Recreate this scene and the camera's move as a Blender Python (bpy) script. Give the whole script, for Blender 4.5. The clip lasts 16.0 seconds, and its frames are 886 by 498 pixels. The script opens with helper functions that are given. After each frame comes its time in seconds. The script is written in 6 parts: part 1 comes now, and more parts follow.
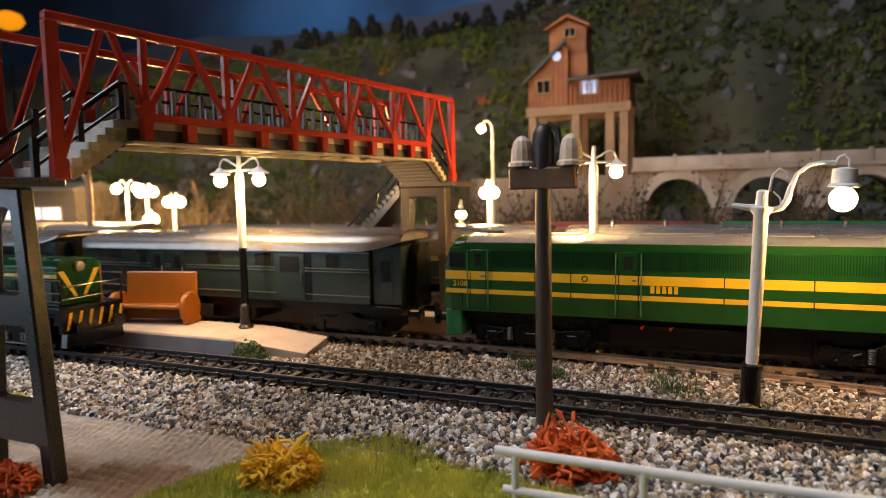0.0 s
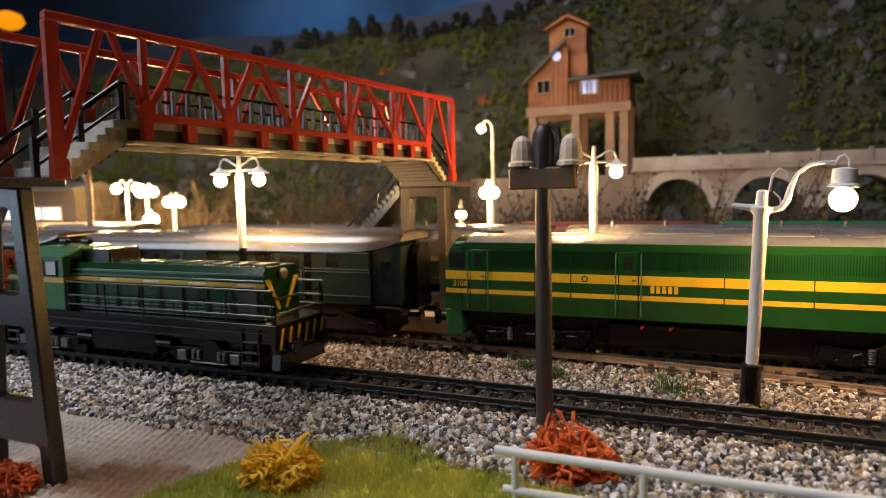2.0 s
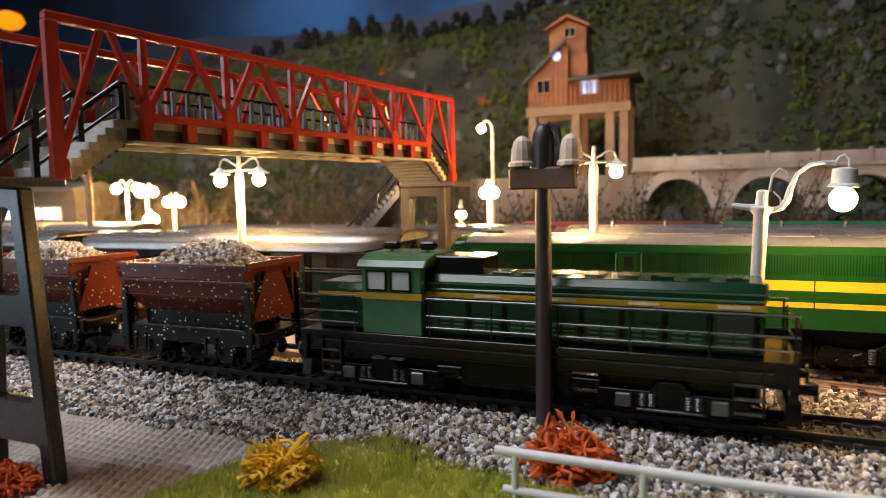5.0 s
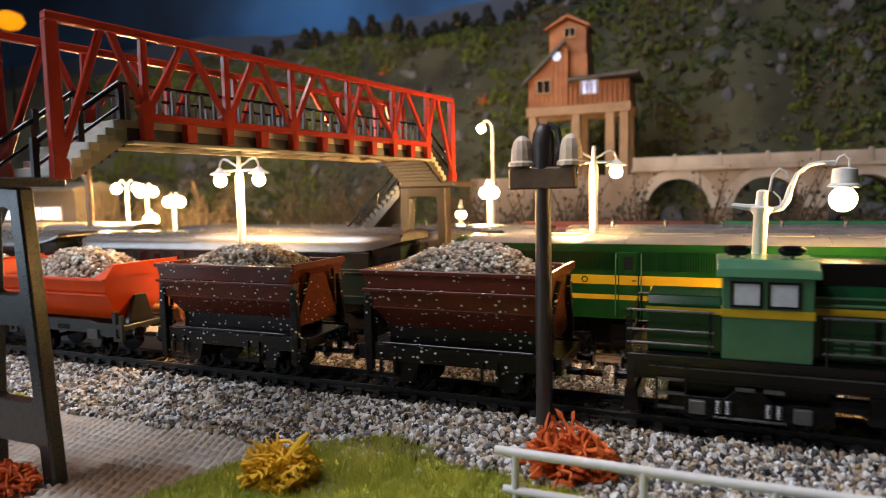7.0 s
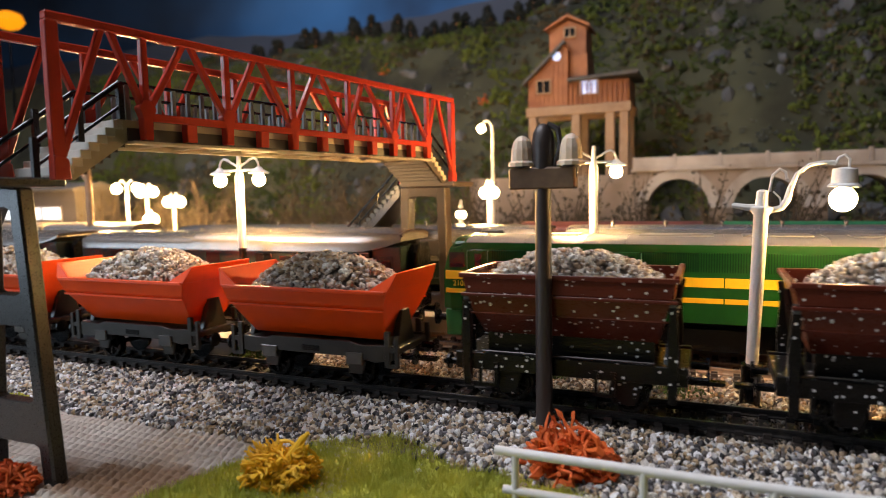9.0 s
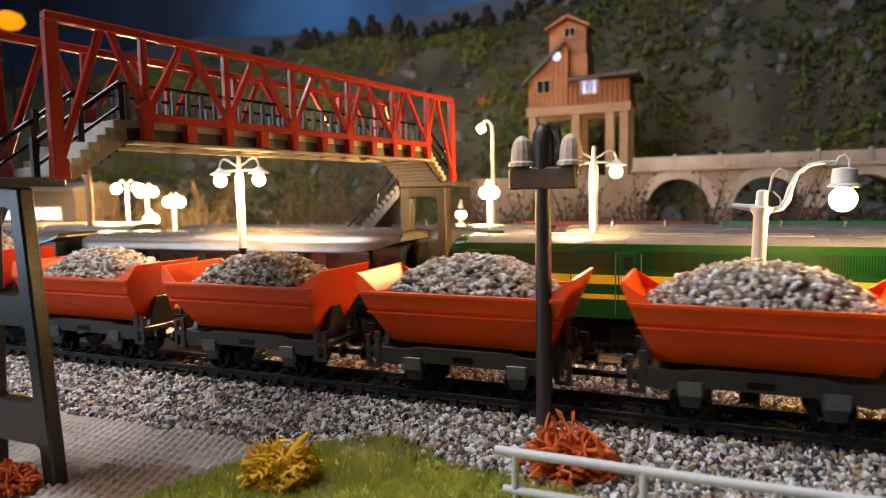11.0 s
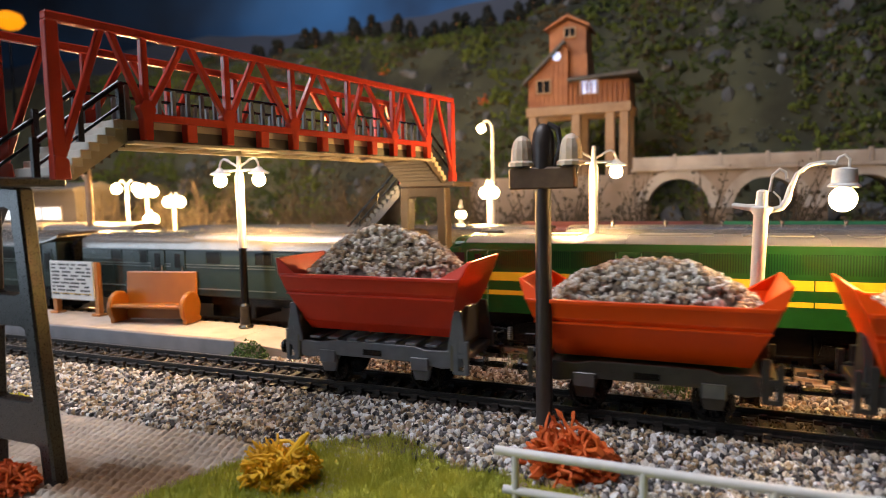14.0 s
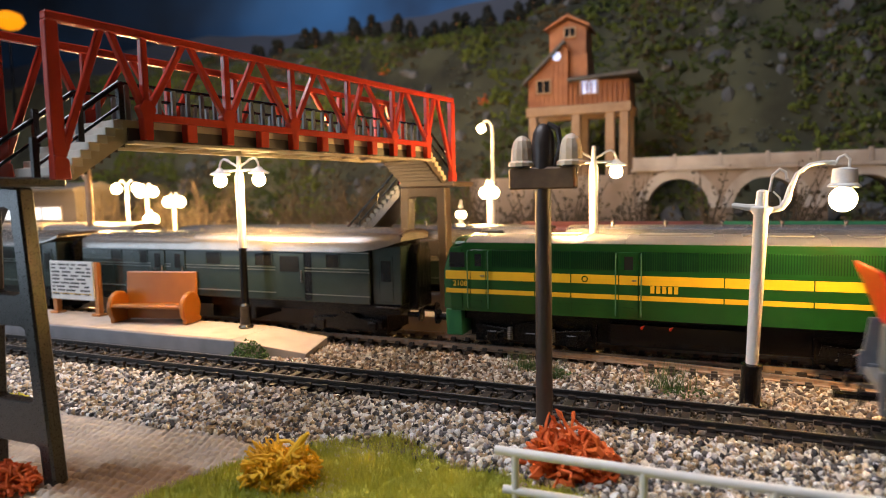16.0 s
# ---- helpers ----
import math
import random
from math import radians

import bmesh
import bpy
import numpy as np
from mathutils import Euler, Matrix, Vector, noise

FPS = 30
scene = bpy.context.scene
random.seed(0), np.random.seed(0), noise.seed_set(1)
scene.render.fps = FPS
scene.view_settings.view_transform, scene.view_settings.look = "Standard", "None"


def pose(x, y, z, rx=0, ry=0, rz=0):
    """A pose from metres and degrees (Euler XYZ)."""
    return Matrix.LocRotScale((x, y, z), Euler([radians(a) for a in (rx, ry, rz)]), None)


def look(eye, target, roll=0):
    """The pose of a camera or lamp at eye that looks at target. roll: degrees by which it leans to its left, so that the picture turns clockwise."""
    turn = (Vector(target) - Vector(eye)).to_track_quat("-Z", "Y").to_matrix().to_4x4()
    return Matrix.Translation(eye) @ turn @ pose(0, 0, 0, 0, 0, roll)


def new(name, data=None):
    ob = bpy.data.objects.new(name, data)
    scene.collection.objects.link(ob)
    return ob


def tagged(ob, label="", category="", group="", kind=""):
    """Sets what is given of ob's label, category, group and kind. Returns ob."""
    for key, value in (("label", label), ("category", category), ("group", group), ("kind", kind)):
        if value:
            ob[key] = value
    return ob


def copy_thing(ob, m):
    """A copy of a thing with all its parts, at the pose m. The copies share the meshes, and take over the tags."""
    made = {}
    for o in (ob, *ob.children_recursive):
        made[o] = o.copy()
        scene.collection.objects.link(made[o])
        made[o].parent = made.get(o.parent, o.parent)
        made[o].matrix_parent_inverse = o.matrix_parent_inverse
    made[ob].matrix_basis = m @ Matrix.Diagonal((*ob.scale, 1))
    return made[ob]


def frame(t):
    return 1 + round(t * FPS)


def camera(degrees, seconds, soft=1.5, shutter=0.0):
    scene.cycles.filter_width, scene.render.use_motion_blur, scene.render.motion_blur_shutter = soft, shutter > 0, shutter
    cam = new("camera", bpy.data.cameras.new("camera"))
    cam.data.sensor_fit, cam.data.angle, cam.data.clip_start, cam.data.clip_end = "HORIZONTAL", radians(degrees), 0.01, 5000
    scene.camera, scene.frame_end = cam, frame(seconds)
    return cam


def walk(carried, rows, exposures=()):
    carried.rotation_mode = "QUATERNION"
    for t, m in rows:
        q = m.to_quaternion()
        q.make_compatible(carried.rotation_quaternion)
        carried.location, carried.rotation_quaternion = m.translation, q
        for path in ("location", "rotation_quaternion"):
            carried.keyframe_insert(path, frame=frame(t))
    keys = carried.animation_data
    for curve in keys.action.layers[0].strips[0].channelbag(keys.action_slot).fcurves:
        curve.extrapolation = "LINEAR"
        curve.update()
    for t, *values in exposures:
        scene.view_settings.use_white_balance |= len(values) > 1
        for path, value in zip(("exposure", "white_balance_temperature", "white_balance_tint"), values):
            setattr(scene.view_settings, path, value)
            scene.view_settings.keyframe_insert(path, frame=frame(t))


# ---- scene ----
cam = camera(69.41, 16.0, soft=0.7, shutter=0.35)
EYE = (0.0, -0.20332, 0.06684)
VIEW = look(EYE, (-0.09574, 0.02663, 0.04549), -1.119)
walk(cam, [(0.0, VIEW), (16.0, VIEW)], exposures=[(0.0, -0.24), (1.5, -0.22), (3.5, -0.04), (6.5, 0.13), (16.0, 0.14)])
cam.data.dof.use_dof = True
cam.data.dof.focus_distance = 0.222
cam.data.dof.aperture_fstop = 15.0

# ---- light: a dim room, the station lamps and the lit bulbs ----
world = bpy.data.worlds.new("room_dusk")
scene.world = world
world.use_nodes = True
world.node_tree.nodes["Background"].inputs[0].default_value = (0.35, 0.5, 0.9, 1)
world.node_tree.nodes["Background"].inputs[1].default_value = 0.01


def lamp_light(name, kind, at, power, colour, size, target=None):
    data = bpy.data.lights.new(name, kind)
    data.energy, data.color = power, colour
    if kind == "POINT":
        data.shadow_soft_size = size
    else:
        data.shape, data.size, data.size_y = "RECTANGLE", size[0], size[1]
    ob = new(name, data)
    if target:
        ob.matrix_world = look(at, target)
    else:
        ob.location = at
    return ob


WARM = (1.0, 0.56, 0.19)
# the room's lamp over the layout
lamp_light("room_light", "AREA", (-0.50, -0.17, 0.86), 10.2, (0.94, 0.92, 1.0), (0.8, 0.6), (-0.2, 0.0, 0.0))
# a window of the room, to the left
lamp_light("window_light", "AREA", (-0.90, -0.62, 0.14), 3.6, (0.66, 0.82, 1.0), (0.5, 0.6), (-0.32, 0.0, 0.05))


def bulb_light(x, y, z, power, size=2.0):
    lamp_light("bulb_light", "POINT", (x * 0.001, y * 0.001, z * 0.001), power, WARM, size * 0.001)


# ---- building helpers; lengths in millimetres ----
S = 0.001


class Shape:
    """A mesh under construction: lists of corners and faces, in millimetres."""

    def __init__(self):
        self.v, self.f = [], []

    def add(self, verts, faces):
        n = len(self.v)
        self.v += [tuple(p) for p in verts]
        self.f += [tuple(i + n for i in f) for f in faces]
        return self

    def box(self, x0, x1, y0, y1, z0, z1, m=None):
        c = [Vector((x, y, z)) for z in (z0, z1) for y in (y0, y1) for x in (x0, x1)]
        if m:
            c = [m @ p for p in c]
        return self.add(c, [(0, 2, 3, 1), (4, 5, 7, 6), (0, 1, 5, 4), (2, 6, 7, 3), (0, 4, 6, 2), (1, 3, 7, 5)])

    def prism(self, poly, a, b, axis="x", m=None):
        """The polygon, in the two other axes, drawn out from a to b along axis."""
        n = len(poly)

        def at(p, t):
            q = {"x": (t, p[0], p[1]), "y": (p[0], t, p[1]), "z": (p[0], p[1], t)}[axis]
            return m @ Vector(q) if m else q
        verts = [at(p, a) for p in poly] + [at(p, b) for p in poly]
        faces = [tuple(range(n))[::-1], tuple(range(n, 2 * n))]
        faces += [(i, (i + 1) % n, n + (i + 1) % n, n + i) for i in range(n)]
        return self.add(verts, faces)

    def rod(self, p, q, r, r2=None, n=10, caps=True):
        p, q = Vector(p), Vector(q)
        d = (q - p).normalized()
        e = d.orthogonal().normalized()
        g = d.cross(e)
        r2 = r if r2 is None else r2
        ring = lambda c, s: [c + (e * math.cos(2 * math.pi * i / n) + g * math.sin(2 * math.pi * i / n)) * s for i in range(n)]
        faces = [(i, (i + 1) % n, n + (i + 1) % n, n + i) for i in range(n)]
        if caps:
            faces += [tuple(range(n))[::-1], tuple(range(n, 2 * n))]
        return self.add(ring(p, r) + ring(q, r2), faces)

    def beam(self, p, q, w, h, up=(0, 0, 1)):
        """A bar of width w and height h from p to q."""
        p, q = Vector(p), Vector(q)
        d = (q - p).normalized()
        side = d.cross(Vector(up))
        if side.length < 1e-4:
            side = d.cross(Vector((1, 0, 0)))
        side.normalize()
        upv = side.cross(d)
        c = []
        for o in (p, q):
            for a, b in ((-1, -1), (1, -1), (1, 1), (-1, 1)):
                c.append(o + side * a * w / 2 + upv * b * h / 2)
        return self.add(c, [(0, 1, 2, 3), (7, 6, 5, 4), (0, 4, 5, 1), (1, 5, 6, 2), (2, 6, 7, 3), (3, 7, 4, 0)])

    def lathe(self, rings, at=(0, 0, 0), n=14, axis="z"):
        """rings: (radius, height) from bottom to top."""
        verts, faces = [], []
        for r, h in rings:
            for i in range(n):
                a = 2 * math.pi * i / n
                p = (r * math.cos(a), r * math.sin(a), h)
                if axis == "x":
                    p = (p[2], p[0], p[1])
                elif axis == "y":
                    p = (p[1], p[2], p[0])
                verts.append((at[0] + p[0], at[1] + p[1], at[2] + p[2]))
        for k in range(len(rings) - 1):
            for i in range(n):
                j = (i + 1) % n
                faces.append((k * n + i, k * n + j, (k + 1) * n + j, (k + 1) * n + i))
        faces += [tuple(range(n))[::-1], tuple(range((len(rings) - 1) * n, len(rings) * n))]
        return self.add(verts, faces)

    def tube(self, pts, r, n=8):
        pts = [Vector(p) for p in pts]
        verts, faces = [], []
        ref = None
        for i, p in enumerate(pts):
            d = (pts[min(i + 1, len(pts) - 1)] - pts[max(i - 1, 0)]).normalized()
            e = d.orthogonal().normalized() if ref is None else (ref - d * ref.dot(d)).normalized()
            ref = e
            g = d.cross(e)
            rr = r[i] if isinstance(r, (list, tuple)) else r
            verts += [p + (e * math.cos(2 * math.pi * k / n) + g * math.sin(2 * math.pi * k / n)) * rr for k in range(n)]
        for i in range(len(pts) - 1):
            for k in range(n):
                j = (k + 1) % n
                faces.append((i * n + k, i * n + j, (i + 1) * n + j, (i + 1) * n + k))
        faces += [tuple(range(n))[::-1], tuple(range((len(pts) - 1) * n, len(pts) * n))]
        return self.add(verts, faces)

    def loft(self, rings, closed=True):
        """Skins rings of equal count, with end caps."""
        n = len(rings[0])
        verts = [p for ring in rings for p in ring]
        faces = []
        for k in range(len(rings) - 1):
            for i in range(n if closed else n - 1):
                j = (i + 1) % n
                faces.append((k * n + i, k * n + j, (k + 1) * n + j, (k + 1) * n + i))
        if closed:
            faces += [tuple(range(n))[::-1], tuple(range((len(rings) - 1) * n, len(rings) * n))]
        return self.add(verts, faces)

    def mesh(self, name, bevel=0.0, smooth=False):
        me = bpy.data.meshes.new(name)
        me.from_pydata([(p[0] * S, p[1] * S, p[2] * S) for p in self.v], [], self.f)
        bm = bmesh.new()
        bm.from_mesh(me)
        bmesh.ops.recalc_face_normals(bm, faces=bm.faces)
        if bevel:
            edges = [e for e in bm.edges if len(e.link_faces) == 2 and e.calc_face_angle(0) > 0.6]
            bmesh.ops.bevel(bm, geom=edges, offset=bevel * S, segments=1, affect="EDGES", clamp_overlap=True)
        for f in bm.faces:
            f.smooth = bool(smooth)
        if smooth:
            for e in bm.edges:
                e.smooth = e.calc_face_angle(0) < 0.7
        bm.to_mesh(me)
        bm.free()
        return me


def part(name, shape, material, parent=None, label="", bevel=0.0, smooth=False):
    me = shape if isinstance(shape, bpy.types.Mesh) else shape.mesh(name, bevel, smooth)
    if material and not me.materials:
        me.materials.append(material)
    ob = new(name, me)
    if parent:
        ob.parent = parent
    return tagged(ob, label)


def thing(name, label, category, group="", at=(0, 0, 0), turn=0.0, kind=""):
    ob = new(name)
    ob.empty_display_size = 0.01
    ob.matrix_basis = pose(at[0] * S, at[1] * S, at[2] * S, 0, 0, turn)
    return tagged(ob, label, category, group, kind)


# ---- materials ----
def mat(name, colour, rough=0.5, metal=0.0, second=None, scale=400.0, mix=0.5, bump=0.15, fine=3000.0, coat=0.0, island=0.0, random_ob=0.0, spec=0.5):
    m = bpy.data.materials.new(name)
    m.use_nodes = True
    t = m.node_tree
    p = t.nodes["Principled BSDF"]
    c = t.nodes.new("ShaderNodeTexCoord")
    n1 = t.nodes.new("ShaderNodeTexNoise")
    n1.inputs["Scale"].default_value, n1.inputs["Detail"].default_value = scale, 5
    n2 = t.nodes.new("ShaderNodeTexNoise")
    n2.inputs["Scale"].default_value, n2.inputs["Detail"].default_value = fine, 3
    for n in (n1, n2):
        t.links.new(c.outputs["Object"], n.inputs["Vector"])
    ramp = t.nodes.new("ShaderNodeMapRange")
    ramp.inputs["From Min"].default_value, ramp.inputs["From Max"].default_value = 0.5 - 0.22, 0.5 + 0.22
    t.links.new(n1.outputs["Fac"], ramp.inputs["Value"])
    mul = t.nodes.new("ShaderNodeMath")
    mul.operation = "MULTIPLY"
    mul.inputs[1].default_value = mix
    t.links.new(ramp.outputs["Result"], mul.inputs[0])
    fac = mul.outputs[0]
    if island or random_ob:
        g = t.nodes.new("ShaderNodeNewGeometry" if island else "ShaderNodeObjectInfo")
        a = t.nodes.new("ShaderNodeMath")
        a.operation = "MULTIPLY_ADD"
        a.use_clamp = True
        a.inputs[1].default_value = island or random_ob
        t.links.new(g.outputs["Random Per Island" if island else "Random"], a.inputs[0])
        t.links.new(fac, a.inputs[2])
        fac = a.outputs[0]
    mx = t.nodes.new("ShaderNodeMix")
    mx.data_type = "RGBA"
    mx.inputs["A"].default_value = (*colour, 1)
    mx.inputs["B"].default_value = (*(second or [k * 0.6 for k in colour]), 1)
    t.links.new(fac, mx.inputs["Factor"])
    t.links.new(mx.outputs["Result"], p.inputs["Base Color"])
    rr = t.nodes.new("ShaderNodeMapRange")
    rr.inputs["To Min"].default_value, rr.inputs["To Max"].default_value = max(0.04, rough - 0.08), min(1, rough + 0.1)
    t.links.new(n2.outputs["Fac"], rr.inputs["Value"])
    t.links.new(rr.outputs["Result"], p.inputs["Roughness"])
    p.inputs["Metallic"].default_value = metal
    p.inputs["Coat Weight"].default_value = coat
    p.inputs["Specular IOR Level"].default_value = spec
    if bump:
        b = t.nodes.new("ShaderNodeBump")
        b.inputs["Strength"].default_value, b.inputs["Distance"].default_value = bump, 0.0004
        t.links.new(n2.outputs["Fac"], b.inputs["Height"])
        t.links.new(b.outputs["Normal"], p.inputs["Normal"])
    return m


def glow(name, colour, strength, base=(0.9, 0.85, 0.75)):
    m = bpy.data.materials.new(name)
    m.use_nodes = True
    p = m.node_tree.nodes["Principled BSDF"]
    p.inputs["Base Color"].default_value = (*base, 1)
    p.inputs["Emission Color"].default_value = (*colour, 1)
    p.inputs["Emission Strength"].default_value = strength
    return m


def glass(name, tint=(0.8, 0.85, 0.85)):
    m = bpy.data.materials.new(name)
    m.use_nodes = True
    p = m.node_tree.nodes["Principled BSDF"]
    p.inputs["Base Color"].default_value = (*tint, 1)
    p.inputs["Roughness"].default_value = 0.06
    p.inputs["Transmission Weight"].default_value = 1.0
    p.inputs["IOR"].default_value = 1.45
    return m


BULB = glow("lit_bulb", (1.0, 0.74, 0.36), 60.0)
BULB_FAR = glow("lit_bulb_far", (1.0, 0.72, 0.34), 30.0)
STEEL = mat("rail_steel", (0.30, 0.29, 0.28), 0.28, 0.9, (0.16, 0.12, 0.09), 600, 0.6, 0.1)
RAIL_BLACK = mat("blackened_rail", (0.035, 0.034, 0.034), 0.35, 0.5, (0.08, 0.07, 0.06), 500, 0.5, 0.15)
RAIL_RUST = mat("rusty_rail", (0.34, 0.19, 0.10), 0.6, 0.2, (0.46, 0.36, 0.27), 500, 0.8, 0.3)
TIE = mat("black_plastic_sleeper", (0.018, 0.016, 0.015), 0.5, 0, (0.05, 0.035, 0.025), 500, 0.5, 0.2)
TIE_BROWN = mat("brown_sleeper", (0.07, 0.045, 0.03), 0.7, 0, (0.03, 0.022, 0.018), 500, 0.6, 0.3)


def stone_mat(name, colours):
    """Loose stones, each of a colour of its own out of a handful."""
    m = mat(name, (0.5, 0.5, 0.5), 0.5, 0, None, 900, 0.35, 0.7, 3000)
    t = m.node_tree
    p = t.nodes["Principled BSDF"]
    g = t.nodes.new("ShaderNodeNewGeometry")
    r = t.nodes.new("ShaderNodeValToRGB")
    r.color_ramp.interpolation = "CONSTANT"
    e = r.color_ramp.elements
    for i, c in enumerate(colours):
        k = e[i] if i < 2 else e.new(i / len(colours))
        k.position, k.color = i / len(colours), (*c, 1)
    t.links.new(g.outputs["Random Per Island"], r.inputs["Fac"])
    n = [k for k in t.nodes if k.type == "TEX_NOISE"][1]
    mr = t.nodes.new("ShaderNodeMapRange")
    mr.inputs["To Min"].default_value, mr.inputs["To Max"].default_value = 0.55, 1.3
    t.links.new(n.outputs["Fac"], mr.inputs["Value"])
    mx = t.nodes.new("ShaderNodeMix")
    mx.data_type, mx.blend_type = "RGBA", "MULTIPLY"
    mx.inputs["Factor"].default_value = 1.0
    t.links.new(r.outputs["Color"], mx.inputs["A"])
    t.links.new(mr.outputs["Result"], mx.inputs["B"])
    t.links.new(mx.outputs["Result"], p.inputs["Base Color"])
    return m


STONE = stone_mat("ballast_stone", [(0.64, 0.58, 0.50), (0.05, 0.048, 0.05), (0.46, 0.36, 0.24), (0.90, 0.90, 0.91), (0.20, 0.19, 0.20), (0.68, 0.58, 0.44), (0.035, 0.034, 0.036), (0.80, 0.79, 0.78), (0.30, 0.21, 0.13), (0.11, 0.10, 0.095), (0.52, 0.50, 0.49), (0.42, 0.30, 0.17), (0.74, 0.70, 0.63), (0.13, 0.11, 0.10)])
STONE_LOAD = stone_mat("tan_load_stone", [(0.70, 0.60, 0.47), (0.44, 0.31, 0.19), (0.82, 0.77, 0.68), (0.20, 0.15, 0.11), (0.58, 0.44, 0.28), (0.70, 0.64, 0.56), (0.36, 0.25, 0.16), (0.60, 0.54, 0.47), (0.88, 0.86, 0.82)])
STONE_TAN = stone_mat("tan_ballast_stone", [(0.52, 0.42, 0.31), (0.30, 0.20, 0.12), (0.68, 0.61, 0.51), (0.12, 0.09, 0.07), (0.42, 0.28, 0.16), (0.50, 0.43, 0.36), (0.22, 0.14, 0.085), (0.36, 0.30, 0.25), (0.80, 0.76, 0.70), (0.08, 0.065, 0.055)])
# dark track bed, darkened further to stand for the shadow under the wagons
STONE_DARK = stone_mat("dark_shadowed_ballast", [(0.20, 0.17, 0.14), (0.05, 0.048, 0.048), (0.13, 0.10, 0.07), (0.42, 0.38, 0.34), (0.08, 0.07, 0.065), (0.16, 0.12, 0.08), (0.03, 0.03, 0.03)])
# lighter coach green that paints the light caught by the mouldings
COACH_GLEAM = mat("coach_moulding_gleam", (0.15, 0.18, 0.165), 0.2, 0, (0.09, 0.11, 0.10), 200, 0.6, 0.05)
# brown plastic that also carries shade at the deck recess and far end
BROWN_AND_SHADE = mat("brown_plastic_and_shade", (0.05, 0.034, 0.023), 0.5, 0, (0.028, 0.020, 0.015), 150, 0.8, 0.2)
BED = mat("glued_ballast_bed", (0.24, 0.19, 0.15), 0.9, 0, (0.10, 0.085, 0.075), 500, 1.0, 1.0, 1200)
SAND = mat("sandy_road_plaster", (0.60, 0.55, 0.49), 0.9, 0, (0.40, 0.33, 0.26), 60, 0.8, 0.8, 1500)


def stain(m, colour, centre, reach):
    """Brown earth trodden into a surface round a spot of the plan (millimetres), with a ragged edge."""
    t = m.node_tree
    p = t.nodes["Principled BSDF"]
    c = [n for n in t.nodes if n.type == "TEX_COORD"][0]
    d = t.nodes.new("ShaderNodeVectorMath")
    d.operation = "SUBTRACT"
    d.inputs[1].default_value = (centre[0] * S, centre[1] * S, -0.008)
    t.links.new(c.outputs["Object"], d.inputs[0])
    k = t.nodes.new("ShaderNodeVectorMath")
    k.operation = "DIVIDE"
    k.inputs[1].default_value = (reach[0] * S, reach[1] * S, 1.0)
    t.links.new(d.outputs[0], k.inputs[0])
    ln = t.nodes.new("ShaderNodeVectorMath")
    ln.operation = "LENGTH"
    t.links.new(k.outputs[0], ln.inputs[0])
    n = t.nodes.new("ShaderNodeTexNoise")
    n.inputs["Scale"].default_value, n.inputs["Detail"].default_value = 90, 8
    t.links.new(c.outputs["Object"], n.inputs["Vector"])
    a = t.nodes.new("ShaderNodeMath")
    a.operation = "MULTIPLY_ADD"
    a.inputs[1].default_value = 1.6
    t.links.new(n.outputs["Fac"], a.inputs[0])
    t.links.new(ln.outputs["Value"], a.inputs[2])
    r = t.nodes.new("ShaderNodeMapRange")
    for key, value in (("From Min", 1.45), ("From Max", 2.0), ("To Min", 0.9), ("To Max", 0.0)):
        r.inputs[key].default_value = value
    t.links.new(a.outputs[0], r.inputs["Value"])
    old = p.inputs["Base Color"].links[0].from_socket
    mx = t.nodes.new("ShaderNodeMix")
    mx.data_type = "RGBA"
    t.links.new(r.outputs["Result"], mx.inputs["Factor"])
    t.links.new(old, mx.inputs["A"])
    mx.inputs["B"].default_value = (*colour, 1)
    t.links.new(mx.outputs["Result"], p.inputs["Base Color"])


stain(SAND, (0.24, 0.14, 0.075), (-141, -83), (30, 14))
EARTH = mat("brown_scenery_earth", (0.20, 0.13, 0.07), 0.95, 0, (0.09, 0.08, 0.04), 40, 1.0, 0.8, 900)
GRASS = mat("static_grass", (0.74, 0.67, 0.11), 0.75, 0, (0.34, 0.38, 0.055), 55, 0.8, 0.1, 900, island=0.35)
RED = mat("red_bridge_plastic", (0.44, 0.045, 0.024), 0.2, 0, (0.30, 0.03, 0.017), 120, 0.7, 0.03, 2500, 0.15)
GREY_DARK = mat("dark_grey_plastic", (0.016, 0.016, 0.017), 0.28, 0, (0.034, 0.030, 0.027), 200, 0.6, 0.05, 2500)
# paler copy of the step beige, with white light put into its colour
STEP_TOP_LIT = mat("lit_step_plastic", (0.55, 0.52, 0.46), 0.5, 0, (0.36, 0.31, 0.24), 150, 0.8, 0.2)
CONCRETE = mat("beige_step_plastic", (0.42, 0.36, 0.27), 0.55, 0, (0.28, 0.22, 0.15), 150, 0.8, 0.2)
PLATFORM = mat("platform_paving", (0.50, 0.41, 0.33), 0.8, 0, (0.36, 0.28, 0.21), 90, 0.8, 0.35, 1400)
KERB = mat("grey_platform_edge", (0.26, 0.26, 0.28), 0.6, 0, (0.18, 0.18, 0.19), 120, 0.8, 0.2)
WHITE = mat("white_paint", (0.78, 0.77, 0.75), 0.4, 0, (0.62, 0.58, 0.52), 300, 0.5, 0.25, 1800)
BLACK = mat("black_paint", (0.004, 0.004, 0.0045), 0.2, 0, (0.008, 0.007, 0.007), 300, 0.6, 0.02, spec=0.4)
POST_BROWN = mat("dark_brown_post", (0.05, 0.035, 0.03), 0.4, 0, (0.025, 0.02, 0.02), 200, 0.7, 0.2)
GREEN = mat("loco_green", (0.010, 0.066, 0.013), 0.2, 0, (0.007, 0.044, 0.010), 90, 0.7, 0.015, 3000, spec=0.4)
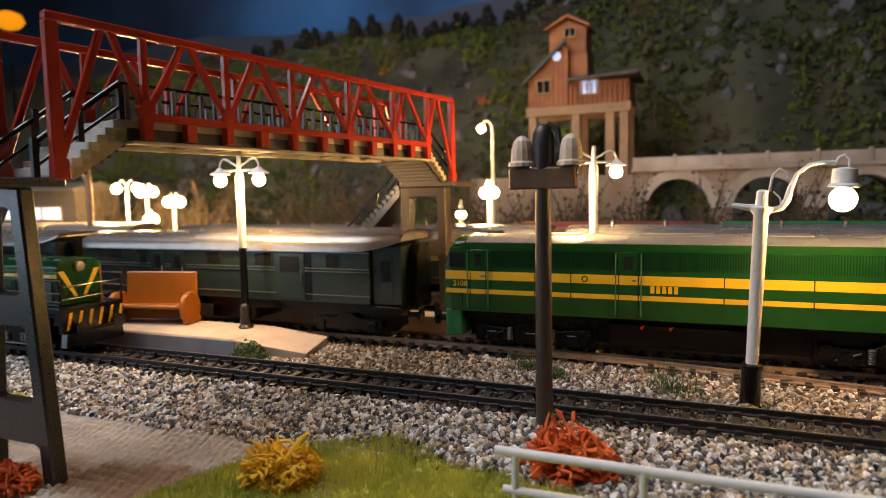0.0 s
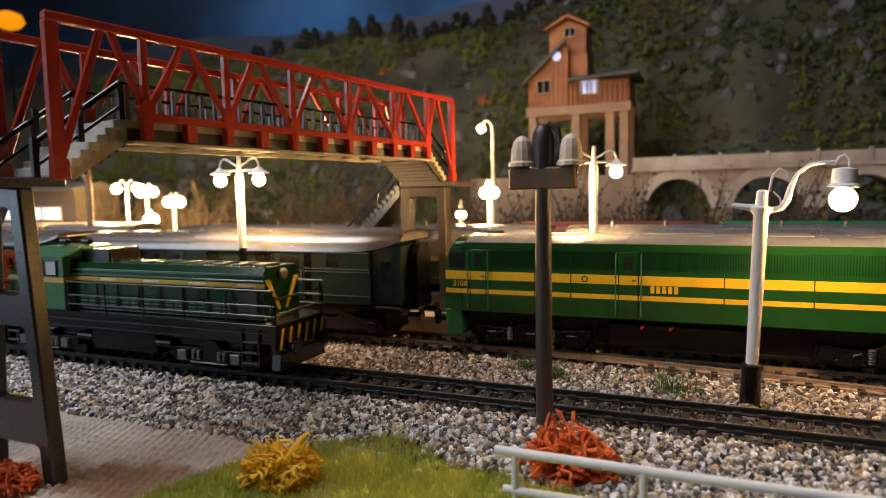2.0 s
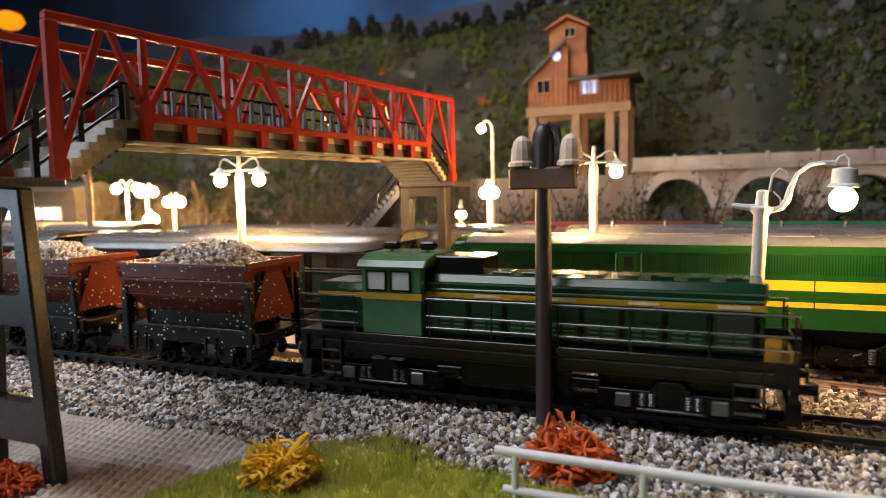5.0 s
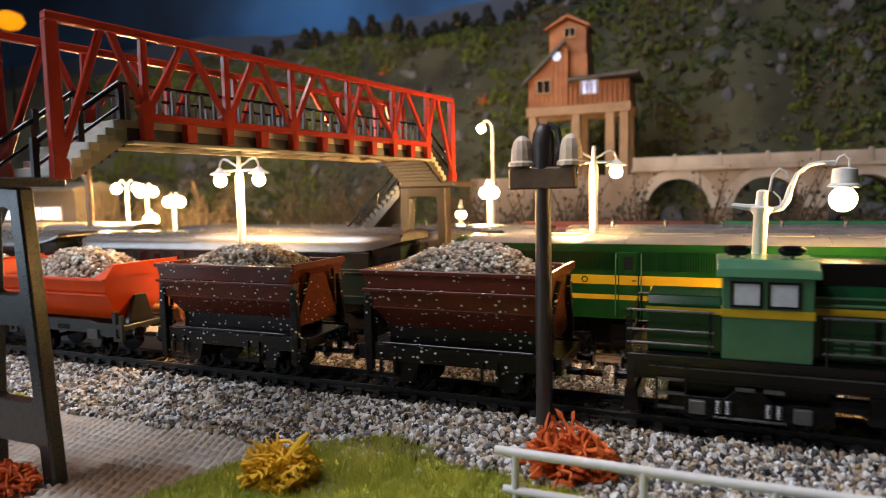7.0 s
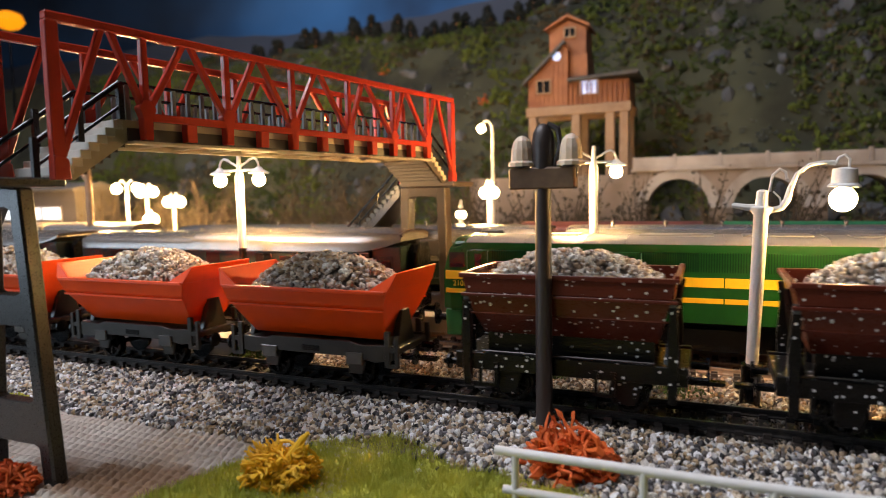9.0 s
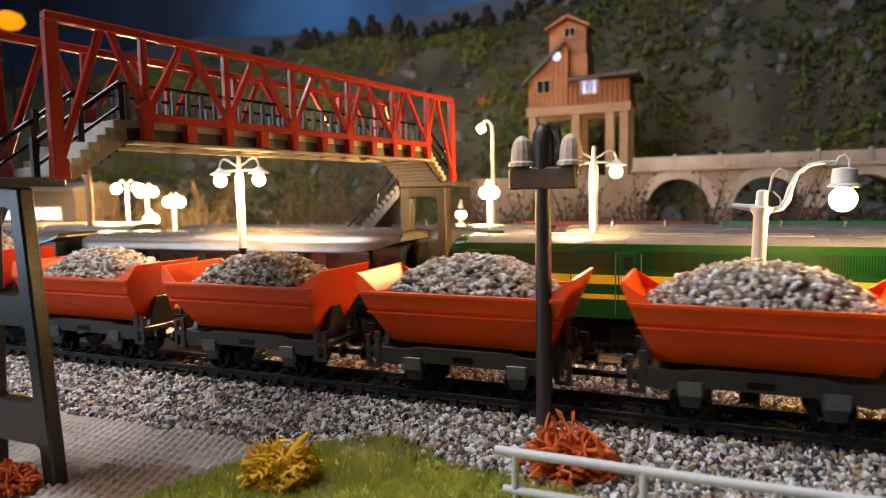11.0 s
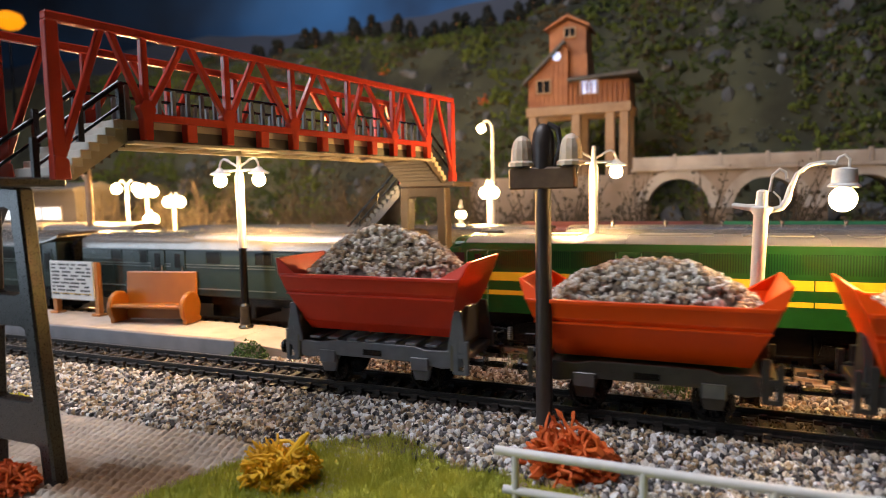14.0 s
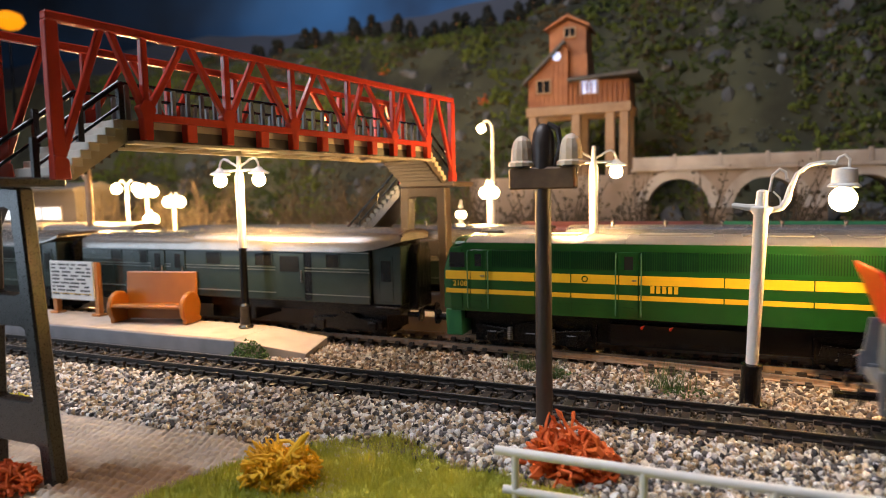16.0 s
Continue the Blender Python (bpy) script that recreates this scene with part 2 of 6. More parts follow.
GREEN_DARK = mat("dark_loco_green", (0.005, 0.040, 0.012), 0.18, 0, (0.003, 0.022, 0.007), 120, 0.7, 0.02, spec=0.5)
GREEN_SKIRT = mat("bright_green_skirt", (0.02, 0.17, 0.06), 0.4, 0, (0.015, 0.12, 0.045), 150, 0.6, 0.08)
GREEN_CAB = mat("sage_green_cab", (0.06, 0.165, 0.08), 0.16, 0, (0.04, 0.115, 0.055), 150, 0.6, 0.02)
YELLOW = mat("yellow_band", (0.75, 0.46, 0.015), 0.4, 0, (0.62, 0.36, 0.01), 200, 0.6, 0.05)
YELLOW_DULL = mat("dull_yellow_trim", (0.56, 0.36, 0.014), 0.35, 0, (0.40, 0.24, 0.01), 200, 0.7, 0.05)
ROOF_GREY = mat("grey_roof", (0.21, 0.19, 0.175), 0.4, 0, (0.13, 0.115, 0.10), 120, 0.8, 0.15)
ROOF_SILVER = mat("satin_silver_roof", (0.30, 0.28, 0.265), 0.24, 0.6, (0.20, 0.185, 0.17), 100, 0.8, 0.08)
COACH = mat("coach_dark_green", (0.022, 0.036, 0.032), 0.16, 0, (0.014, 0.024, 0.021), 100, 0.7, 0.012, spec=0.7)
UNDER = mat("black_underframe", (0.003, 0.003, 0.003), 0.25, 0, (0.006, 0.005, 0.005), 300, 0.7, 0.03, spec=0.25)
ORANGE = mat("orange_plastic", (0.86, 0.082, 0.004), 0.34, 0, (0.72, 0.058, 0.003), 120, 0.6, 0.03, 2500, spec=0.35)
TUB_RED = mat("red_plastic", (0.64, 0.04, 0.013), 0.32, 0, (0.52, 0.028, 0.01), 120, 0.6, 0.03, 2500, spec=0.4)
BROWN = mat("oxide_brown_plastic", (0.12, 0.032, 0.02), 0.42, 0, (0.08, 0.022, 0.015), 150, 0.7, 0.12)
FRAME_GREY = mat("wagon_frame_grey", (0.036, 0.036, 0.032), 0.3, 0, (0.018, 0.017, 0.015), 250, 0.7, 0.02)
OLIVE = mat("olive_grey_plate", (0.10, 0.095, 0.06), 0.4, 0, (0.06, 0.056, 0.036), 200, 0.7, 0.15)
# glossy; its base, lighter than the frame, also paints the window's glint
FRAME_GLINT = mat("glint_step_plate", (0.10, 0.104, 0.102), 0.14, 0, (0.07, 0.07, 0.068), 250, 0.7, 0.01, spec=0.8)
FRAME_BLUE = mat("wagon_frame_bluegrey", (0.12, 0.135, 0.16), 0.3, 0, (0.075, 0.086, 0.10), 250, 0.7, 0.03)
BENCH = mat("orange_brown_plastic", (0.34, 0.12, 0.014), 0.3, 0, (0.26, 0.085, 0.011), 150, 0.6, 0.03)
POST_ORANGE = mat("ochre_post", (0.50, 0.20, 0.05), 0.5, 0, (0.4, 0.15, 0.04), 150, 0.6, 0.1)
GLASS = glass("window_glass")
DARKGLASS = mat("dark_window", (0.012, 0.013, 0.014), 0.08, 0, (0.02, 0.02, 0.02), 100, 0.4, 0)
INK = mat("dark_ink", (0.03, 0.03, 0.03), 0.6, bump=0)
CREAM = mat("cream_letters", (0.75, 0.68, 0.42), 0.5, bump=0)
WOOD_BR = mat("tower_wood", (0.40, 0.17, 0.075), 0.75, 0, (0.22, 0.085, 0.04), 60, 0.9, 0.5, 700)
TIMBER = mat("pale_timber", (0.36, 0.25, 0.16), 0.8, 0, (0.24, 0.15, 0.09), 90, 0.8, 0.5, 700)
ROOF_SLATE = mat("slate_roof", (0.10, 0.095, 0.09), 0.7, 0, (0.06, 0.055, 0.05), 100, 0.8, 0.4)
MASONRY_LIGHT = mat("pale_arch_stone", (0.50, 0.47, 0.44), 0.85, 0, (0.24, 0.20, 0.17), 30, 0.95, 0.5, 500)
MASONRY = mat("brown_viaduct_stone", (0.33, 0.27, 0.22), 0.85, 0, (0.13, 0.09, 0.06), 22, 0.95, 0.6, 500)
ROCK = mat("grey_rock", (0.15, 0.155, 0.165), 0.9, 0, (0.035, 0.035, 0.033), 18, 1.0, 0.8, 300)
HILL = mat("hill_scatter", (0.085, 0.086, 0.045), 0.95, 0, (0.010, 0.011, 0.007), 10, 1.0, 0.9, 250)
BUSH = mat("bush_foam", (0.15, 0.18, 0.018), 0.9, 0, (0.018, 0.035, 0.007), 7, 1.0, 0.8, 500, island=0.25)
BUSH_GREY = mat("grey_lichen_scrub", (0.13, 0.145, 0.12), 0.9, 0, (0.03, 0.034, 0.026), 12, 0.9, 0.8, 500, island=0.4)
BUSH_DRY = mat("dry_bush", (0.12, 0.085, 0.035), 0.9, 0, (0.03, 0.028, 0.016), 9, 0.9, 0.8, 500, island=0.3)
PINE = mat("dark_conifer", (0.014, 0.018, 0.012), 0.9, 0, (0.008, 0.010, 0.008), 60, 0.8, 0.6, 500, island=0.4)
MOSS_Y = mat("yellow_lichen", (0.86, 0.53, 0.016), 0.6, 0, (0.70, 0.36, 0.01), 150, 0.6, 0.3, island=0.2)
MOSS_R = mat("rust_red_lichen", (0.66, 0.12, 0.008), 0.7, 0, (0.40, 0.05, 0.005), 150, 0.6, 0.3, island=0.2)
TUFT = mat("dark_green_tuft", (0.10, 0.17, 0.04), 0.85, 0, (0.05, 0.09, 0.02), 200, 0.7, 0.3, island=0.4)
WALLPAINT = mat("dim_room_wall", (0.07, 0.07, 0.08), 0.9, 0, (0.05, 0.05, 0.06), 3, 0.6, 0.1, 80)


# ---- setting: ground, room, backdrop ----
def smooth01(t):
    t = min(1.0, max(0.0, t))
    return t * t * (3 - 2 * t)


def ground_height(x, y):
    """Height of the scenery in millimetres."""
    h = -8.6
    if y > -52:
        h += 4.4 * smooth01((y + 52) / 34.0)
    n = noise.noise(Vector((x * 0.02, y * 0.02, 0))) * 0.35
    if y > 300:
        k = smooth01((y - 455) / 350.0)
        top = 334 + 0.16 * max(0.0, x + 300) + noise.noise(Vector((x * 0.004, 0, 5))) * 14
        n += k * top - smooth01((y - 815) / 150.0) * 160
        n += noise.noise(Vector((x * 0.012, y * 0.012, 3))) * 22 * smooth01((y - 440) / 120.0)
        n += noise.noise(Vector((x * 0.04, y * 0.04, 7))) * 9 * smooth01((y - 440) / 120.0)
    return h + n


def grid_sheet(x0, x1, y0, y1, step, height):
    nx, ny = int((x1 - x0) / step) + 1, int((y1 - y0) / step) + 1
    s = Shape()
    verts = [(x0 + i * step, y0 + j * step, height(x0 + i * step, y0 + j * step)) for j in range(ny) for i in range(nx)]
    faces = [(j * nx + i, j * nx + i + 1, (j + 1) * nx + i + 1, (j + 1) * nx + i) for j in range(ny - 1) for i in range(nx - 1)]
    return s.add(verts, faces)


ground = part("ground", grid_sheet(-2200, 1500, -600, 1060, 20, lambda x, y: ground_height(x, y) - (1.4 if y < 300 else 0)), HILL, smooth=True)
tagged(ground, "brown scenery earth rising to a scrub-covered hillside", "ground", kind="structure")
yard = part("yard_ground", grid_sheet(-900, 500, 60, 440, 10, lambda x, y: ground_height(x, y) - 0.4), EARTH, smooth=True)
tagged(yard, "brown earth of the railway yard", "ground", kind="structure")
ballast_bed = part("ballast_bed", grid_sheet(-700, 400, -56, 144, 4, lambda x, y: ground_height(x, y) - 0.5), BED, smooth=True)
tagged(ballast_bed, "brown glued ballast bed under the tracks", "ground", kind="structure")


def road_height(x, y):
    """Plaster road cast with staggered rows of small cobble-like domes."""
    x, y = x + 0.5 * noise.noise(Vector((x * 0.06, y * 0.06, 1))), y + 0.5 * noise.noise(Vector((x * 0.06, y * 0.06, 4)))
    row = math.floor(y / 3.6)
    u = ((x + 1.4 * (row % 2)) / 2.8) % 1.0 - 0.5
    v = (y / 3.6) % 1.0 - 0.5
    dome = max(0.0, 1.0 - 4 * u * u) * max(0.0, 1.0 - 4 * v * v)
    worn = 0.75 + 0.5 * noise.noise(Vector((x * 0.05, y * 0.05, 2)))
    return ground_height(x, y) - 0.6 + 1.7 * worn * dome ** 0.7 + 0.3 * noise.noise(Vector((x * 0.35, y * 0.35, 9)))


road = part("road", grid_sheet(-280, -86, -150, -44, 0.42, road_height), SAND, smooth=True)
tagged(road, "sandy plaster road with a dimpled surface", "road", kind="structure")
front = part("front_ground", grid_sheet(-86, 330, -420, -44, 6, lambda x, y: ground_height(x, y) + 0.1), EARTH, smooth=True)
tagged(front, "brown earth beside the track", "ground", kind="structure")


# ---- tracks ----
def rail_run(s, pts, h=2.5):
    """A rail with head, web and foot along points on its top centre line."""
    prof = [(-1.0, -h), (1.0, -h), (1.0, -h + 0.35), (0.3, -h + 0.7), (0.3, -0.8), (0.5, -0.6), (0.5, -0.08), (0.4, 0), (-0.4, 0), (-0.5, -0.08), (-0.5, -0.6), (-0.3, -0.8), (-0.3, -h + 0.7), (-1.0, -h + 0.35)]
    rings = []
    for i, p in enumerate(pts):
        a, b = Vector(pts[max(0, i - 1)]), Vector(pts[min(len(pts) - 1, i + 1)])
        d = (b - a).normalized()
        side = Vector((-d.y, d.x, 0))
        rings.append([Vector(p) + side * q[0] + Vector((0, 0, q[1])) for q in prof])
    s.loft(rings)


def sleeper_shape(w=2.6, l=27.0):
    s = Shape().box(-w / 2, w / 2, -l / 2, l / 2, -4.6, -2.55)
    for y in (-8.25, 8.25):
        for k in (-1.7, 1.7):
            s.box(-w * 0.42, w * 0.42, y + k - 0.75, y + k + 0.75, -2.55, -1.3)
    return s


def straight_track(name, y, x0, x1, rail_mat, tie_mat, label, step=7.2, z=0.0):
    t = thing(name, label, "railway track", "tracks", (0, 0, 0), kind="structure")
    for o in (-8.25, 8.25):
        s = Shape()
        rail_run(s, [(x0, y + o, z), (x1, y + o, z)])
        r = part("rail", s, rail_mat, t)
        part("rail_head", Shape().box(x0, x1, y + o - 0.36, y + o + 0.36, z - 0.06, z + 0.03), STEEL, r, "worn bright rail head")
    me = sleeper_shape().mesh("sleeper")
    n = int((x1 - x0) / step)
    for i in range(n):
        ob = part("sleeper", me, tie_mat, t)
        ob.location = ((x0 + i * step) * S, y * S, z * S)
    return t


straight_track("near_track", 0, -560, 330, RAIL_BLACK, TIE, "black model railway track with plastic sleepers on ballast")
straight_track("station_track", 70, -760, 420, RAIL_RUST, TIE_BROWN, "rust-brown model railway track beside the platform")


# ---- platform ----
def build_platform():
    t = thing("platform", "low station platform with sandy paving and grey concrete edge", "platform", kind="structure")
    s = Shape().prism([(20.5, -6), (51, -6), (51, 4.0), (20.5, 4.0)], -600, -196, "x")
    part("paving", s, PLATFORM, t, bevel=0.3)
    part("edge_wall", Shape().box(-600, -194, 19.3, 20.5, -6, 3.6), KERB, t, "grey platform edge wall", bevel=0.3)
    s = Shape().add([(-195.5, 19.4, -6), (-195.5, 51, -6), (-195.5, 51, 3.9), (-195.5, 19.4, 3.9), (-161, 26, -6), (-166, 51, -6), (-166, 51, 0.6), (-161, 26, -1.2)],
                    [(0, 1, 2, 3), (4, 7, 6, 5), (0, 4, 5, 1), (1, 5, 6, 2), (2, 6, 7, 3), (3, 7, 4, 0)])
    part("end_ramp", s, PLATFORM, t, "sloping paved platform end", bevel=0.25)


build_platform()


# ---- footbridge ----
def build_bridge():
    t = thing("footbridge", "red lattice truss footbridge with beige deck and stairs", "footbridge", at=(-157.3, -86, 0), turn=79.73)
    peaks = [14.6, 40.2, 67.8, 97.4, 125.4, 154.2, 180]
    nodes = [25.5, 54.6, 84, 115, 145, 172]
    for y in (0, 31.4):
        tr = part("truss", Shape().box(-1.5, 195.5, y - 1.4, y + 1.4, 113.2, 115.6), RED, t, bevel=0.3)
        part("bottom_chord", Shape().box(24, 174, y - 1.3, y + 1.3, 89.7, 92.1), RED, tr, bevel=0.25)
        for x in (0, 194.5):
            part("portal_post", Shape().box(x - 1.7, x + 1.7, y - 1.3, y + 1.3, 74.5, 113.4), RED, tr, bevel=0.3)
            part("gusset", Shape().prism([(x - 1.9, 72.5), (x + 2.6, 72.5), (x + 2.2, 78.0), (x - 1.7, 79)], y - 1.6, y + 1.6, "y"), RED, tr, bevel=0.3)
        for x in nodes:
            part("vertical", Shape().box(x - 1.05, x + 1.05, y - 1.0, y + 1.0, 92, 113.4), RED, tr, bevel=0.25)
            part("gusset", Shape().prism([(x - 1.5, 84.3), (x + 1.5, 84.3), (x + 1.7, 90.5), (x + 2.9, 93.4), (x + 1.2, 96.0), (x - 1.2, 96.0), (x - 2.9, 93.4), (x - 1.7, 90.5)], y - 1.45, y + 1.45, "y"), RED, tr, bevel=0.3)
        for a, b in zip(nodes[:-1], nodes[1:]):
            part("gusset", Shape().box((a + b) / 2 - 1.9, (a + b) / 2 + 1.9, y - 1.5, y + 1.5, 84.3, 90), RED, tr, bevel=0.3)
        feet = [0.8] + nodes + [194]
        for i, x in enumerate(peaks):
            for fx in (feet[i], feet[i + 1]):
                z = 78 if fx in (0.8, 194) else 91.5
                part("diagonal", Shape().beam((x + (1.2 if fx > x else -1.2), y, 114), (fx, y, z), 1.9, 1.8, (0, 1, 0)), RED, tr, bevel=0.25)
    # deck with cross beams
    deck = part("deck", Shape().box(18, 178, 2.2, 29.2, 87.8, 90.0), CONCRETE, t, "beige deck")
    # dark brown puts the shade of the recess into the near beam
    part("edge_beam", Shape().box(21, 176, 2.0, 4.6, 84.0, 87.8), BROWN_AND_SHADE, deck, "side beam coloured dark brown for the recess shade", bevel=0.2)
    part("edge_lip", Shape().box(21, 176, -0.6, 4.6, 83.1, 83.96), CONCRETE, deck, bevel=0.2)
    part("edge_beam", Shape().box(21, 176, 26.8, 29.4, 83.2, 87.8), CONCRETE, deck, bevel=0.3)
    x = 25.5
    while x < 175:
        part("cross_beam", Shape().box(x - 2, x + 2, 4.6, 26.8, 84, 87.8), CONCRETE, deck, bevel=0.2)
        x += 14.6
    # stairs inside both ends
    for side in (0, 1):
        flip = (lambda q: q) if not side else (lambda q: 194.5 - q)
        # far stairs get the darker brown to stand for their shade
        st = part("stairs", Shape().prism([(flip(2), 73), (flip(5), 72.5), (flip(22), 84.5), (flip(22), 89.5), (flip(18.5), 89.0), (flip(3), 75.5)], 2.6, 28.8, "y"), BROWN_AND_SHADE if side else CONCRETE, t, "stairs in the bridge end")
        for k in range(7):
            xa, z = flip(3.6 + k * 2.45), 75.6 + k * 2.2
            # near treads take the paler copy to look lit from the left
            part("step", Shape().box(xa - 1.45, xa + 1.45, 2.2, 29.2, z - 1.6, z + 0.9), CONCRETE if side else STEP_TOP_LIT, st, bevel=0.12)
        for k in range(7):
            xa, z = flip(6.4 + k * 2.3), 73.4 + k * 1.62
            part("stair_batten", Shape().box(xa - 0.45, xa + 0.45, 3.4, 28.0, z - 0.9, z + 0.6), BROWN_AND_SHADE, st)
    # landings
    part("landing", Shape().box(-17, 2.5, 1.4, 32, 70.8, 73.2), GREY_DARK, t, "dark grey landing", bevel=0.4)
    part("landing", Shape().box(192, 213, -2, 32, 70.8, 73.4), BROWN_AND_SHADE, t, bevel=0.4)
    # black handrails with balusters
    for y in (3.6, 27.8):
        r = part("handrail", Shape().rod((20, y, 100.5), (176, y, 100.5), 0.55), BLACK, t, "thin dark handrail")
        x = 22.0
        while x < 175:
            part("baluster", Shape().box(x - 0.6, x + 0.6, y - 0.5, y + 0.5, 89.8, 100.4), FRAME_BLUE, r)
            x += 5.1
        part("stair_rail", Shape().rod((-4, y, 82), (20, y, 100.5), 0.8).rod((-4, y, 76), (20, y, 94), 0.5), BLACK, r)
        part("stair_rail", Shape().rod((199, y, 84), (176, y, 100.5), 0.6).rod((199, y, 79), (176, y, 95), 0.5), BLACK, r)
        for px, pz in ((-4, 72.5), (8, 83), (20, 89)):
            part("newel", Shape().box(px - 0.8, px + 0.8, y - 0.8, y + 0.8, pz, pz + 11), GREY_DARK, r)
    # stairs going down on the far side, towards the platforms
    fl = part("far_stairs", Shape().prism([(33, 71), (33, 66), (105, 2), (112, 2), (112, 4)], 193, 211, "x"), GREY_DARK, t)
    for k in range(26):
        y = 34.5 + k * 2.9
        z = 70.2 - k * 2.5
        part("step", Shape().box(192.5, 211.5, y - 1.6, y + 1.6, z - 0.4, z + 1.5), FRAME_GREY, fl)
    for x in (193.5, 210.5):
        part("stair_rail", Shape().rod((x, 33, 82), (x, 108, 17), 0.6).rod((x, 33, 77), (x, 108, 12), 0.4), BLACK, fl)
        for k in range(6):
            y = 34 + k * 14
            part("rail_post", Shape().rod((x, y, 81 - (y - 33) * 0.866), (x, y, 69 - (y - 33) * 0.866), 0.5, n=6), BLACK, fl)
    # near stairs, out of the picture on the near side
    fl = part("near_stairs", Shape().prism([(33, 71), (33, 66), (112, -9), (120, -9)], -15, 2, "x"), GREY_DARK, t)
    for k in range(27):
        y = 34.5 + k * 3.0
        z = 70.2 - k * 2.85
        part("step", Shape().box(-15.5, 2.5, y - 1.6, y + 1.6, z - 0.4, z + 1.5), CONCRETE, fl)


def pylon(at, turn, foot, mat_, label, wide=(9.2, 13.6), leg_w=5.6, deep=2.2):
    """A support frame with three rounded openings, wider at the foot."""
    t = thing("bridge_pylon", label, "bridge support", "bridge pylons", at, turn)
    top = 70.7

    def half(z):
        return wide[0] + (wide[1] - wide[0]) * (top - z) / (top - foot)
    levels = [(foot, 2.0, True), (13.5, 34.0, False), (42.5, 65.5, False)]
    for side in (-1, 1):
        leg = Shape()
        pts = [(side * half(foot), foot), (side * half(top), top), (side * (half(top) - leg_w), top), (side * (half(foot) - leg_w), foot)]
        leg.prism(pts, -deep, deep, "y")
        part("leg", leg, mat_, t, bevel=0.6)
    for z0, z1 in ((2.0, 13.5), (34.0, 42.5), (65.5, top)):
        h0, h1 = half(z0) - leg_w + 0.6, half(z1) - leg_w + 0.6
        r = 2.2
        poly = [(-h0, z0 - r), (-h0 + r * 0.3, z0 - r * 0.3), (-h0 + r, z0), (h0 - r, z0), (h0 - r * 0.3, z0 - r * 0.3), (h0, z0 - r),
                (h1, z1 + (r if z1 < top - 1 else 0)), (h1 - r * 0.3, z1 + (r * 0.3 if z1 < top - 1 else 0)), (h1 - r, z1), (-h1 + r, z1), (-h1 + r * 0.3, z1 + (r * 0.3 if z1 < top - 1 else 0)), (-h1, z1 + (r if z1 < top - 1 else 0))]
        part("crosspiece", Shape().prism(poly, -deep * 0.93, deep * 0.93, "y"), mat_, t, bevel=0.5)
    return t


build_bridge()
pylon((-173.2, -90.2, 0), 0, -9.0, GREY_DARK, "dark grey plastic bridge support with rounded openings", (8.6, 14.5), 4.7)
pylon((-141, 112, 0), 0, -5.0, BROWN_AND_SHADE, "dark brown bridge support with tall openings", (13, 14.5), 5.2, 4.0)


# ---- rolling stock ----
def wheelset(t, x, r=5.6, gauge=7.2, turning=None):
    """Two flanged spoked wheels and their axle; turning collects wheels that roll."""
    for y in (-gauge, gauge):
        k = 1 if y > 0 else -1
        rings = []
        for rad, h, dip in ((0.2, -1.3, 0), (r + 0.7, -1.3, 0), (r + 0.7, -0.7, 0), (r, -0.6, 0), (r, 1.3, 0), (r * 0.8, 1.3, 0), (r * 0.76, 0.9, 0.9), (r * 0.32, 0.9, 0.9), (r * 0.28, 1.5, 0), (0.2, 1.6, 0)):
            rings.append([(rad * math.cos(math.pi * n / 12), (h - (dip if n % 4 > 1 else 0)) * k, rad * math.sin(math.pi * n / 12)) for n in range(24)])
        s = Shape().loft(rings)
        w = part("wheel", s, UNDER, t)
        w.location = (x * S, y * S, r * S)
        if turning is not None:
            turning.append((w, x, y, r))
    part("axle", Shape().rod((x, -gauge - 4, r), (x, gauge + 4, r), 1.0), UNDER, t)


ROLLING = []


def text_mesh(word, size, depth=0.02):
    c = bpy.data.curves.new("letters", "FONT")
    c.body, c.size, c.extrude = word, size * S, depth * S
    c.align_x, c.align_y = "CENTER", "CENTER"
    ob = bpy.data.objects.new("letters", c)
    me = bpy.data.meshes.new_from_object(ob)
    bpy.data.objects.remove(ob)
    return me


def side_section(hw, z0, zs, zt, n=10):
    """Half-round-topped body section: (y, z) points, anticlockwise."""
    pts = [(-hw, z0), (-hw, zs)]
    for i in range(1, n):
        a = math.pi * (1 - i / n)
        pts.append((hw * math.cos(a), zs + (zt - zs) * math.sin(a)))
    pts += [(hw, zs), (hw, z0)]
    return pts


